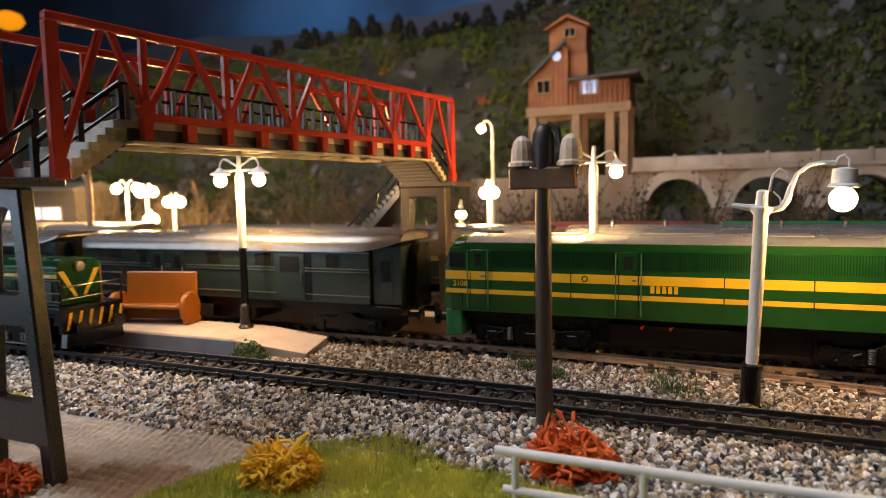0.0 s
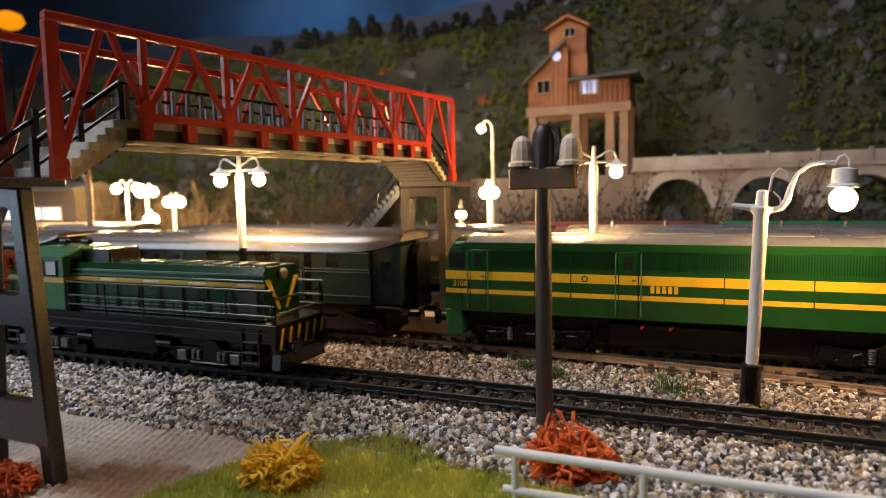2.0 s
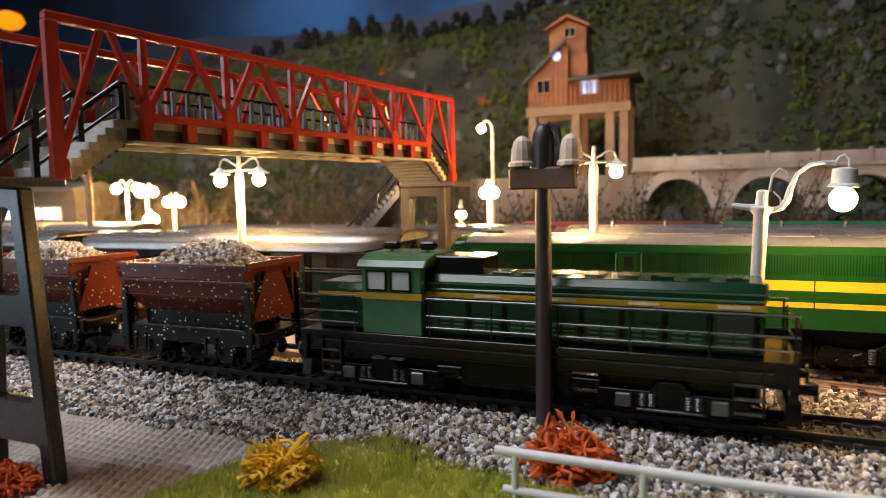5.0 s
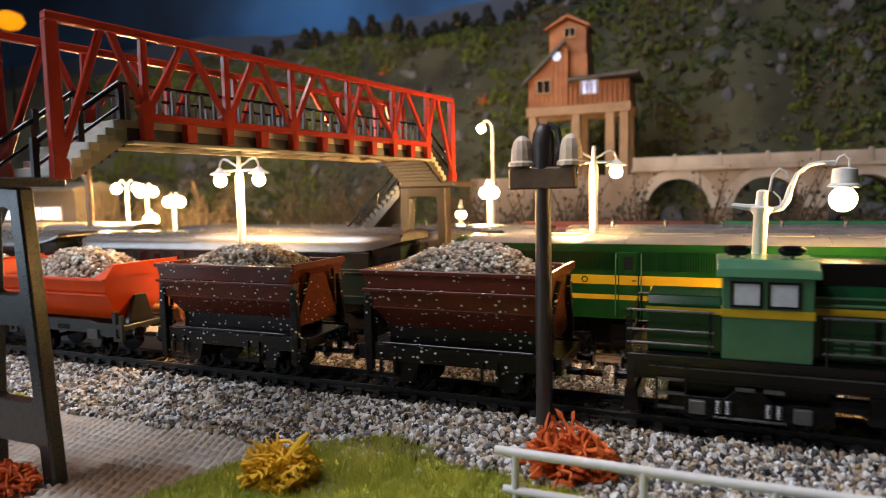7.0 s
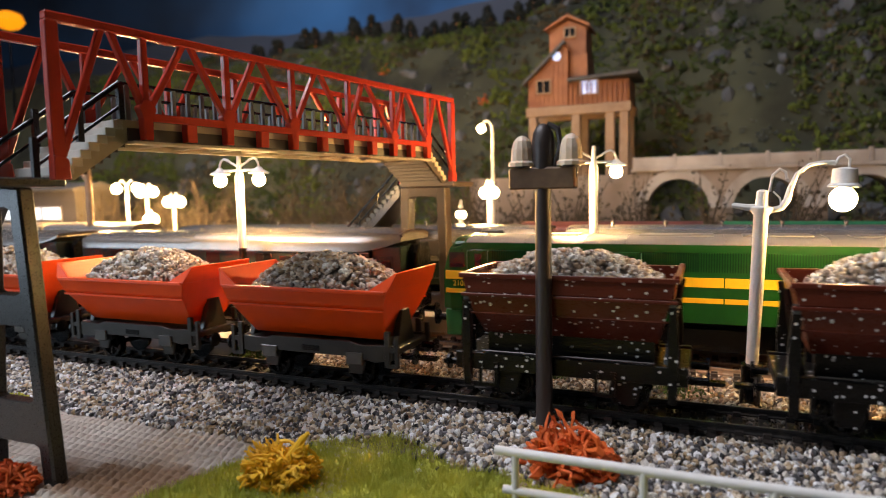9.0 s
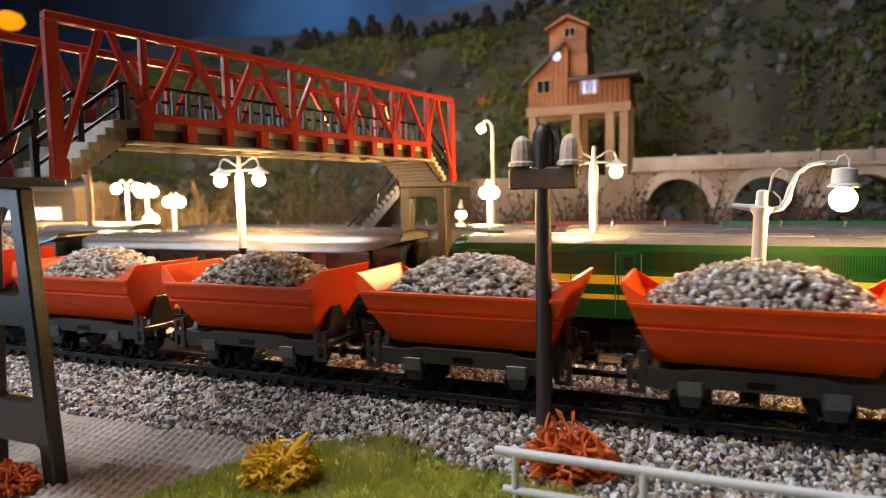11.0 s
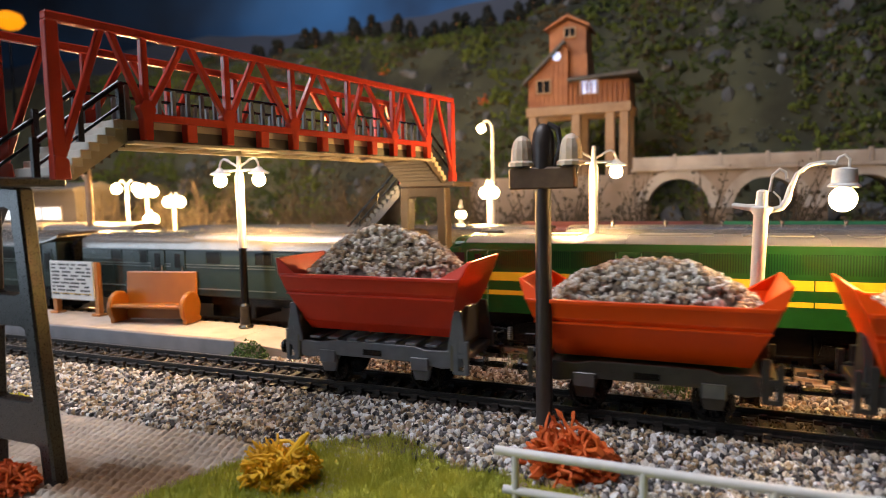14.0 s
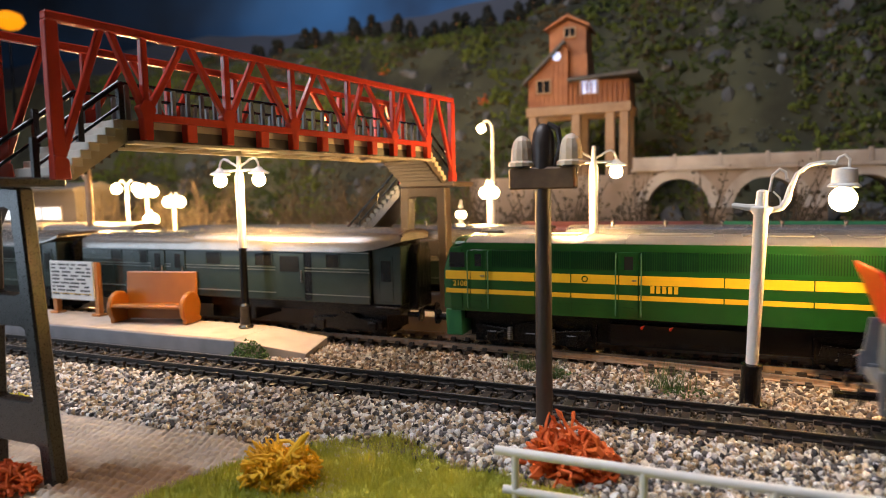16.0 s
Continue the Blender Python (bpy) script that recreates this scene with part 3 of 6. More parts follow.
def build_big_loco():
    t = thing("diesel_locomotive", "green diesel locomotive with two yellow bands on the station track", "locomotive", "", (0, 70, 0))
    hw = 17.4
    x0, x1 = -107, 105
    body = part("body", Shape().prism([(-hw, 17), (-hw, 44.6), (hw, 44.6), (hw, 17)], x0 + 9, x1 - 9, "x"), GREEN, t, bevel=0.3)
    for s, xe, xi in ((-1, x0, x0 + 9), (1, x1, x1 - 9)):
        # cab end: raked windscreen and rounded nose
        def ring(x, w, zt):
            return [(x, -w, 17), (x, w, 17), (x, w, 30), (x, w, zt), (x, w * 0.7, zt + 2.0), (x, 0, zt + 2.6), (x, -w * 0.7, zt + 2.0), (x, -w, zt), (x, -w, 30)]
        rings = [ring(xi, hw, 44.6), ring(xi + s * 5.5, hw - 0.4, 43.6)]
        r = ring(xe, hw - 1.6, 33.6)
        rings.append(r)
        cabp = part("cab", Shape().loft(rings), GREEN, t, bevel=0.2)
        sc = Shape()
        for y0, y1 in ((-14.5, -1.2), (1.2, 14.5)):
            za, zb = 35.2, 42.3
            sc.add([(xe - s * 0.55, y0, za), (xe - s * 0.55, y1, za), (xe - s * 3.2, y1, zb), (xe - s * 3.2, y0, zb)], [(0, 1, 2, 3)])
        part("windscreen", sc, DARKGLASS, cabp)
        part("skirt", Shape().prism([(-hw + 1, 5.2), (hw - 1, 5.2), (hw - 0.4, 17), (-hw + 0.4, 17)], xe - s * 1.0, xe - s * 8.5, "x"), GREEN_SKIRT, t, "bright green front skirt", bevel=0.4)
        for y in (-9, 9):
            part("buffer", Shape().rod((xe, y, 11.5), (xe + s * 6, y, 11.5), 1.5).lathe([(3.4, 0), (3.4, 1)], (xe + s * 6 - 0.5, y, 11.5), 14, "x"), UNDER, t)
    # roof
    rp = [(-hw - 0.15, 44.4), (-hw + 0.4, 46.2), (-hw + 3, 47.6), (-8, 48.5), (8, 48.5), (hw - 3, 47.6), (hw - 0.4, 46.2), (hw + 0.15, 44.4)]
    roof = part("roof", Shape().prism(rp[1:-1] + [(hw - 0.4, 44.7), (-hw + 0.4, 44.7)], x0 + 11, x1 - 11, "x"), ROOF_GREY, t, "dusty grey roof", smooth=True)
    part("roof_edge", Shape().box(x0 + 9, x1 - 9, -hw - 0.2, -hw + 0.5, 43.6, 46.0), GREEN, t)
    part("roof_end", Shape().prism(rp[1:-1] + [(hw - 0.4, 44.7), (-hw + 0.4, 44.7)], x0 + 5.2, x0 + 11, "x"), GREEN, t, bevel=0.8)
    for x in (-70, -46, -30, 6, 40):
        part("roof_rib", Shape().prism([(p[0] * 1.005, p[1] + 0.25) for p in rp[1:-1]] + [(hw - 0.6, 45), (-hw + 0.6, 45)], x - 0.4, x + 0.4, "x"), ROOF_GREY, roof)
    for x, w in ((-58, 8), (-12, 14), (24, 12), (60, 12)):
        part("roof_hatch", Shape().box(x - w, x + w, -6, 6, 48.2, 49.1), ROOF_GREY, roof, bevel=0.3)
    part("horn", Shape().rod((-93, -4, 50), (-83, -4, 50), 0.5, 0.9).rod((-90, -4, 48), (-90, -4, 50), 0.4), FRAME_GREY, roof)
    # bands and rivet lines on both sides
    for s in (-1, 1):
        y = s * (hw + 0.12)
        part("yellow_band", Shape().box(x0 + 1.5, x1 - 1.5, min(y, s * hw * 0.94), max(y, s * hw * 0.94), 30.2, 33.8), YELLOW, t)
        part("yellow_band", Shape().box(x0 + 1.5, x1 - 1.5, min(y, s * hw * 0.94), max(y, s * hw * 0.94), 24.2, 26.1), YELLOW, t)
        part("sill", Shape().box(x0 + 4, x1 - 4, min(y, s * (hw - 1)), max(y, s * (hw - 1)), 16.6, 17.8), GREEN, t)
    # louvres along the flank
    for i in range(104):
        x = -84 + i * 0.78
        if -33 < x < -24 or -51.5 < x < -50.5:
            continue
        part("louvre", LOUVRE, GREEN_DARK, body).location = (x * S, (-hw - 0.02) * S, 39.5 * S)
    for i in range(110):
        x = -23 + i * 0.9
        if x < 74:
            part("louvre", LOUVRE, GREEN_DARK, body).location = (x * S, (-hw - 0.02) * S, 39.5 * S)
    for z in (36.4, 38.4, 40.4, 42.4):
        part("grille_bar", Shape().box(-23, 74, -hw - 0.22, -hw, z - 0.12, z + 0.12), GREEN, body)
    for x in (5.7, 34.8, 63, -51, -66):
        part("panel_seam", Shape().box(x - 0.2, x + 0.2, -hw - 0.2, -hw, 17.5, 43.8), GREEN, body)
    for z in (19.5, 21.5):
        part("panel_seam", Shape().box(-86, -34, -hw - 0.15, -hw, z - 0.15, z + 0.15), GREEN, body)
    # doors
    for xa, xb, zb in ((-94.2, -86.8, 18), (-32.4, -24.6, 17), (86.8, 94.2, 18)):
        d = part("door", Shape().box(xa, xb, -hw - 0.3, -hw + 0.2, zb, 43.0), GREEN, t, bevel=0.15)
        part("door_band", Shape().box(xa + 0.4, xb - 0.4, -hw - 0.42, -hw - 0.25, 30.2, 33.8), YELLOW, d)
        part("door_band", Shape().box(xa + 0.4, xb - 0.4, -hw - 0.42, -hw - 0.25, 24.2, 26.1), YELLOW, d)
        part("window", Shape().box(xa + 2.2, xb - 2.0, -hw - 0.45, -hw - 0.2, 36, 41.4), DARKGLASS, d)
        fr = Shape()
        for a, b, c, e in ((xa + 1.8, xa + 2.3, 35.6, 41.8), (xb - 2.1, xb - 1.6, 35.6, 41.8), (xa + 1.8, xb - 1.6, 35.4, 36.0), (xa + 1.8, xb - 1.6, 41.3, 41.9)):
            fr.box(a, b, -hw - 0.6, -hw - 0.2, c, e)
        part("window_frame", fr, GREEN, d)
        for x in (xa - 0.9, xb + 0.9):
            part("grab_rail", Shape().tube([(x, -hw - 0.1, 42.5), (x, -hw - 1.0, 42.2), (x, -hw - 1.0, 18.2), (x, -hw - 0.1, 17.8)], 0.3, 6), GREEN_CAB, d)
        part("handle", Shape().box(xb - 2.6, xb - 0.9, -hw - 0.9, -hw - 0.4, 31.6, 32.3), STEEL, d, "bright metal handle")
        part("step", Shape().box(xa + 2, xb - 2, -hw - 1.4, -hw, 20.6, 21.2), GREEN, d)
    # cab side window
    part("cab_window", Shape().box(-103.6, -96.6, -hw - 0.2, -hw + 0.3, 35.4, 41.8), DARKGLASS, t, "cab side window")
    # number and lettering
    num = part("fleet_number", text_mesh("2108", 3.3), YELLOW, t, "yellow fleet number")
    num.matrix_basis = pose(-98.8 * S, (-hw - 0.25) * S, 28.3 * S, 90, 0, 0)
    for i in range(5):
        x = -19.6 + i * 2.15
        part("lettering_bar", Shape().box(x - 0.72, x + 0.72, -hw - 0.3, -hw - 0.05, 27.2, 30.0), YELLOW, t)
    part("emblem", Shape().lathe([(1.3, -0.15), (1.3, 0.15)], (-45.4, -hw - 0.2, 32.0), 16, "y"), GREEN, t, "round emblem")
    part("emblem_ring", Shape().lathe([(0.8, -0.15), (0.8, 0.15)], (-45.4, -hw - 0.4, 32.0), 12, "y"), YELLOW, t)
    # underframe
    part("underframe", Shape().box(x0 + 6, x1 - 6, -13, 13, 12.5, 17), UNDER, t)
    # added dark box that blocks the light showing through under the body
    part("underbody_light_block", Shape().box(x0 + 10, x1 - 10, -9, 9, 4.5, 12.5), UNDER, t)
    part("fuel_tank", Shape().prism([(-14.5, 5), (14.5, 5), (16, 8), (16, 14.5), (-16, 14.5), (-16, 8)], -36, 16, "x"), UNDER, t, bevel=0.5)
    for x in (-23.5, -13):
        part("red_tap", Shape().rod((x, -16.2, 13.2), (x, -17.0, 13.2), 0.55).rod((x, -16.6, 13.2), (x + 0.9, -16.9, 14.2), 0.28), TUB_RED, t, "small red tap")
    for bx in (-68, 62):
        # added dark box that keeps light from showing behind the bogie
        part("bogie_light_block", Shape().box(bx - 26, bx + 26, -11.5, 11.5, 2.6, 13), UNDER, t)
        b = part("bogie", Shape().prism([(-25, 6), (-24, 10.5), (-10, 9.2), (-4, 12.4), (4, 12.4), (10, 9.2), (24, 10.5), (25, 6), (18, 4.2), (-18, 4.2)], -15.2, -13.6, "y", Matrix.Translation((bx, 0, 0))), UNDER, t, bevel=0.2)
        for dx in (-17, 0, 17):
            wheelset(b, bx + dx, 6.0)
            part("axle_box", Shape().box(bx + dx - 2.2, bx + dx + 2.2, -16.6, -15.0, 3.8, 8.2), UNDER, b, bevel=0.3)
        for dx in (-9, 9):
            s = Shape()
            for k in range(6):
                s.lathe([(1.1, 0), (1.35, 0.35), (1.1, 0.7)], (bx + dx, -16.0, 5.0 + k * 0.9), 10)
            part("coil_spring", s, FRAME_GREY, b)
        part("brake_rod", Shape().rod((bx - 20, -15.6, 5.4), (bx - 12, -15.6, 8.4), 0.4), FRAME_GREY, b)
    return t


LOUVRE = Shape().prism([(0, -3.6), (-0.25, -3.5), (-0.25, 3.4), (0, 3.6)], -0.18, 0.18, "x").mesh("louvre")
LOUVRE.materials.append(GREEN_DARK)
build_big_loco()


def coach(x0, x1, y, body_mat, roof_mat, label, windows, z_edge=41.5, z_top=49.3, high=None, group="coaches", pane=None, closed=False):
    t = thing("passenger_coach", label, "railway coach", group, (0, y, 0))
    hw = 18.0
    x_body = x1 if closed else x1 - 15
    body = part("body", Shape().box(x0, x_body, -hw, hw, 16.6, z_edge), body_mat, t, bevel=0.4)
    part("vestibule", Shape().box(x1 - 15, x1, -hw + 2.2, hw - 2.2, 16.6, z_edge + 2), body_mat, t, bevel=0.4)
    part("vestibule_door", Shape().box(x1 - 11, x1 - 4, -hw + 1.9, -hw + 2.4, 18, 39), body_mat, t, bevel=0.2)
    part("door_window", Shape().box(x1 - 10, x1 - 5, -hw + 1.7, -hw + 2.2, 27.5, 37), DARKGLASS, t)
    part("gangway", Shape().prism([(-8, 14), (8, 14), (8, 40), (5, 44), (-5, 44), (-8, 40)], x1, x1 + 4.5, "x"), UNDER, t, "black folded gangway", bevel=0.4)
    # roof with drooping end
    rings = []
    xs = [x0, x0 + 1.5, x0 + 4, x0 + 9] + ([high[0] - 0.6, high[0]] if high else []) + [x1 - 30, x1 - 26, x1 - 18, x1 - 12, x1 - 6, x1 - 1, x1]
    for x in xs:
        e = max(0.0, (x - (x1 - 26)) / 26.0) * (0.35 if closed else 1.0)
        e0 = 0.55 * max(0.0, ((x0 + 4) - x) / 4.0)
        droop = max(e, e0)
        w = hw + 0.9 - 3.4 * droop ** 2
        zt = z_top - 1.4 * droop ** 3
        ze = z_edge + 5.0 * droop ** 2
        if high and high[0] <= x <= high[1]:
            zt += 2.2
        ring = [(x, -w, ze - 0.6)]
        for i in range(1, 14):
            a = math.pi * (1 - i / 14)
            ring.append((x, w * math.cos(a), ze + (zt - ze) * math.sin(a) ** 0.8))
        ring.append((x, w, ze - 0.6))
        rings.append(ring)
    roof = part("roof", Shape().loft(rings), roof_mat, t, "satin grey arched roof", smooth=True)
    top = z_top - 1.4 + (2.2 if high else 0)
    low = z_edge + 5.0
    lip = [(x1 - 0.3, 15.3 * math.cos(a), low + (top - low) * math.sin(a) ** 0.8) for a in (0.35, 0.7, 1.1, 1.57, 2.04, 2.44, 2.79)]
    part("roof_lip", Shape().tube(lip, 0.9, 8), BROWN_AND_SHADE, roof, "chipped dark brown roof end", smooth=True)
    part("step_board", Shape().box(x1 - 13, x1 - 1, -hw + 0.4, -hw + 3.4, 15.2, 16.0), UNDER, body, bevel=0.15)
    x = x0 + 22
    while x < x1 - 20:
        part("roof_vent", Shape().lathe([(1.0, 0), (0.7, 1.0), (1.1, 1.3), (1.1, 2.1), (0.4, 2.5)], (x, -3.5, z_top - 0.4), 10), roof_mat, roof, smooth=True)
        x += 26
    # mouldings
    for z, h in ((33.0, 0.35), (31.6, 0.3), (20.5, 0.35), (40.6, 0.4)):
        part("moulding", Shape().box(x0 + 0.5, x_body, -hw - 0.35, -hw + 0.1, z - h / 2, z + h / 2), COACH_GLEAM, body)
    for a, b, c, d in windows:
        part("window", Shape().box(a, b, -hw - 0.12, -hw + 0.1, c, d), pane or DARKGLASS, body)
        fr = Shape()
        for p, q, r, s in ((a - 0.5, a, c - 0.5, d + 0.5), (b, b + 0.5, c - 0.5, d + 0.5), (a, b, c - 0.5, c), (a, b, d, d + 0.5)):
            fr.box(p, q, -hw - 0.35, -hw + 0.1, r, s)
        part("window_frame", fr, body_mat, body)
    part("underframe", Shape().box(x0 + 2, x1 - 2, -14, 14, 12, 16.6), UNDER, t)
    part("battery_box", Shape().box((x0 + x1) / 2 - 14, (x0 + x1) / 2 + 14, -11, 11, 5, 12), UNDER, t, bevel=0.4)
    for bx in ((x0 + 34, x1 - 30) if x1 - x0 > 120 else (x0 + 21, x1 - 22)):
        # added dark box, blocks light behind the bogie
        part("bogie_light_block", Shape().box(bx - 20, bx + 20, -11.5, 11.5, 2.6, 12), UNDER, t)
        b = part("bogie", Shape().prism([(-19, 5), (-19, 9), (-6, 9.5), (-3, 12), (3, 12), (6, 9.5), (19, 9), (19, 5), (12, 4), (-12, 4)], -14.6, -12.8, "y", Matrix.Translation((bx, 0, 0))), UNDER, t, bevel=0.2)
        for dx in (-14, 14):
            wheelset(b, bx + dx, 5.6)
            part("axle_box", Shape().box(bx + dx - 2, bx + dx + 2, -16, -14.4, 3.6, 8.2), UNDER, b, bevel=0.3)
    for s, xe in ((-1, x0), (1, x1)):
        for y_ in (-9, 9):
            part("buffer", Shape().rod((xe, y_, 11.8), (xe + s * 6.5, y_, 11.8), 1.3).lathe([(3.0, 0), (3.0, 0.8)], (xe + s * 6.2, y_, 11.8), 12, "x"), UNDER, t)
    return t, body, hw


PALE_PANE = mat("curtained_pane", (0.42, 0.38, 0.33), 0.2, 0, (0.28, 0.25, 0.22), 200, 0.8, 0)
coach1, cbody, chw = coach(-328, -128, 70, COACH, ROOF_SILVER, "dark green coach with stepped satin silver roof at the platform",
      [(-166, -159, 33.6, 39.6), (-207, -197, 33.6, 39.6), (-238, -229, 33.6, 39.6), (-284, -279, 33.4, 39.8), (-305, -298, 33.6, 39.6)], high=(-247, -127))
for xa, xb in ((-195, -178), (-262, -252), (-276, -266)):
    d = part("sliding_door", Shape().box(xa, xb, -chw - 0.6, -chw, 18.2, 40.2), COACH, coach1, bevel=0.2)
    part("door_window", Shape().box(xa + 3, xb - 3, -chw - 0.75, -chw - 0.5, 31.0, 38.5), DARKGLASS, d)
    part("handle", Shape().rod((xb - 1.6, -chw - 1.1, 26), (xb - 1.6, -chw - 1.1, 32), 0.3, n=6), STEEL, d, "bright door handle")
part("door_gap", Shape().box(-178, -174.5, -chw - 0.25, -chw, 17.6, 41), UNDER, coach1)
coach(-560, -352, 70, COACH, ROOF_SILVER, "dark green passenger coach with satin silver roof",
      [(-380 - i * 17, -370 - i * 17, 30, 38.5) for i in range(9)])
coach(-330, -80, 140, COACH, ROOF_SILVER, "dark passenger coach with silver roof on the middle track",
      [(-112 - i * 17, -103 - i * 17, 30, 38.5) for i in range(12)], pane=PALE_PANE)
coach(-68, 170, 140, COACH, ROOF_SILVER, "dark passenger coach with silver roof on the middle track",
      [(130 - i * 17, 139 - i * 17, 30, 38.5) for i in range(12)], pane=PALE_PANE)


# ---- the moving goods train ----


def shunter():
    t = thing("diesel_shunter", "dark green hood diesel shunter with yellow trim hauling the stone train", "locomotive", "goods train")
    # origin: middle of the loco, on the rails
    hood = part("long_hood", Shape().prism([(-11, 20.6), (11, 20.6), (11, 38), (9, 40.6), (-9, 40.6), (-11, 38)], -31, 70, "x"), GREEN_DARK, t, bevel=0.3)
    part("short_hood", Shape().prism([(-11, 20.6), (11, 20.6), (11, 34), (9, 36.6), (-9, 36.6), (-11, 34)], -73, -53, "x"), GREEN_DARK, t, bevel=0.3)
    cab = part("cab", Shape().box(-53, -31, -15.5, 15.5, 20.4, 43.2), GREEN_CAB, t, bevel=0.3)
    part("cab_roof", Shape().prism([(-16.4, 43), (-14.5, 45.2), (-8, 47.2), (8, 47.2), (14.5, 45.2), (16.4, 43)], -54.5, -29.5, "x"), GREEN_CAB, cab, bevel=0.25)
    part("cab_band", Shape().box(-53.2, -30.8, -15.7, 15.7, 32.2, 34.4), YELLOW_DULL, cab)
    for a, b in ((-50.5, -44), (-41.5, -35)):
        w = part("cab_window", Shape().box(a, b, -15.75, -15.4, 35.6, 41.4), mat_window_reflection, cab, "cab window, pale with a painted reflection")
        fr = Shape()
        for p, q, r, s in ((a - 0.6, a, 35, 42), (b, b + 0.6, 35, 42), (a, b, 35, 35.6), (a, b, 41.4, 42)):
            fr.box(p, q, -16.1, -15.4, r, s)
        part("window_frame", fr, BLACK, w, "black window surround")
    for y in (-8, 8):
        part("end_window", Shape().box(-31.2, -30.8, y - 4, y + 4, 36, 42), DARKGLASS, cab)
    part("exhaust_box", Shape().box(-29, -12, -8, 8, 39, 46.4), BLACK, t, bevel=0.5)
    for x in (-49, -35):
        part("roof_horn", Shape().lathe([(0.5, -3.6), (1.5, -2.2), (1.5, 2.2), (0.5, 3.6)], (x, 0, 49.0), 10, "x").rod((x, 0, 46.8), (x, 0, 49), 0.7), BLACK, cab, "black roof horn")
    for s in (-1, 1):
        part("hood_band", Shape().box(-31, 70.2, s * 11 - 0.15, s * 11 + 0.15, 33, 34.8), YELLOW_DULL, hood)
        part("hood_band", Shape().box(-73.2, -53, s * 11 - 0.15, s * 11 + 0.15, 31.8, 33.4), YELLOW_DULL, t)
        part("hood_moulding", Shape().box(-31, 70.2, s * 10.9 - 0.3, s * 10.9 + 0.3, 37.4, 38.0), GREEN_CAB, hood)
    for i in range(8):
        x = -27 + i * 12
        part("hood_door", Shape().box(x, x + 10.4, -11.45, -10.8, 21.4, 32.4), GREEN_DARK, hood, bevel=0.2)
        part("door_gap", Shape().box(x + 10.6, x + 11.8, -11.1, -10.8, 21.4, 32.4), UNDER, hood)
        for z in (23.2, 24.6, 26.0):
            part("hood_louvre", Shape().box(x + 1.2, x + 4.6, -11.75, -11.3, z - 0.3, z + 0.3).box(x + 5.8, x + 9.2, -11.75, -11.3, z - 0.3, z + 0.3), GREEN_CAB, hood)
        part("band_relief", Shape().box(x + 1, x + 9.5, -11.35, -11.0, 33.5, 34.4), CREAM if i % 2 else YELLOW_DULL, hood)
    part("nose_grille", Shape().box(58, 67, -11.6, -11.2, 22.5, 31.5), FRAME_GREY, hood, "grey mesh grille")
    for i in range(8):
        part("roof_detail", Shape().box(-10 + i * 10, -4 + i * 10, -5, 5, 40.4, 41.3), GREEN_DARK, hood, bevel=0.25)
    for k in range(4):
        part("hood_lift_eye", Shape().tube([(-4 + k * 22, -7.5, 40.2), (-4 + k * 22, -7.5, 41.8), (-2 + k * 22, -7.5, 41.8), (-2 + k * 22, -7.5, 40.2)], 0.25, 5), BLACK, hood)
    part("hood_cornice", Shape().tube([(-31, -10.9, 35.6), (70, -10.9, 35.6)], 0.45, 6), GREEN_CAB, hood)
    for a in (-47, -40):
        part("cab_step", Shape().box(a - 2.4, a + 2.4, -16.6, -14.6, 12.0, 12.6), STEEL_DULL, cab, "bright worn step")
    # yellow chevrons on the nose
    for y0, y1 in ((-10.5, -3), (10.5, 3)):
        part("nose_chevron", Shape().add([(70.25, y0, 36), (70.25, y0 * 0.72, 36), (70.25, y1 * 0.4, 24), (70.25, y1, 24)], [(0, 1, 2, 3)]), YELLOW_DULL, hood)
    part("headlamp", Shape().lathe([(2.2, 0), (2.2, 1.4), (1.6, 1.5)], (70, 0, 37.5), 14, "x"), STEEL, hood)
    # walkway, steps, rails
    part("walkway", Shape().box(-78, 78, -16, 16, 18.4, 20.4), BLACK, t, bevel=0.2)
    part("solebar", Shape().box(-76, 76, -14.4, 14.4, 13, 18.4), BLACK, t)
    for s in (-1, 1):
        beam = part("buffer_beam", Shape().box(s * 77 - 1.2, s * 77 + 1.2, -16, 16, 9.5, 20.4), BLACK, t, bevel=0.3)
        for i in range(6):
            y = -14 + i * 5.2
            part("warning_stripe", Shape().add([(s * 78.35, y, 11), (s * 78.35, y + 1.5, 11), (s * 78.35, y + 3.4, 18.5), (s * 78.35, y + 1.9, 18.5)], [(0, 1, 2, 3)]), YELLOW_DULL, beam)
        for y in (-9, 9):
            part("buffer", Shape().rod((s * 78, y, 11.8), (s * 82.5, y, 11.8), 1.4).lathe([(3.1, 0), (3.1, 0.8)], (s * 82.3, y, 11.8), 14, "x"), BLACK, beam)
        for z in (24.5, 30):
            part("hand_rail", Shape().rod((s * 78, -15.4, z), (s * 78, 15.4, z), 0.35), BLACK, t)
        for y in (-15.4, 15.4):
            part("rail_post", Shape().rod((s * 78, y, 20), (s * 78, y, 31), 0.4), BLACK, t)
        part("plough", Shape().prism([(-15, 3.2), (15, 3.2), (14, 9.5), (-14, 9.5)], s * 75, s * 79, "x"), BLACK, t, bevel=0.3)
    for y in (-15.6, 15.6):
        for z in (23.6, 27.4, 33.0):
            part("hand_rail", Shape().rod((-29, y, z), (78, y, z), 0.35, n=6).rod((-78, y, z), (-55, y, z), 0.35, n=6), STEEL_DULL, t, "thin bright handrail")
        for x in (-77, -56, -28, -7, 14, 35, 56, 77):
            part("rail_post", Shape().rod((x, y, 20), (x, y, 33.2), 0.4, n=6), BLACK, t)
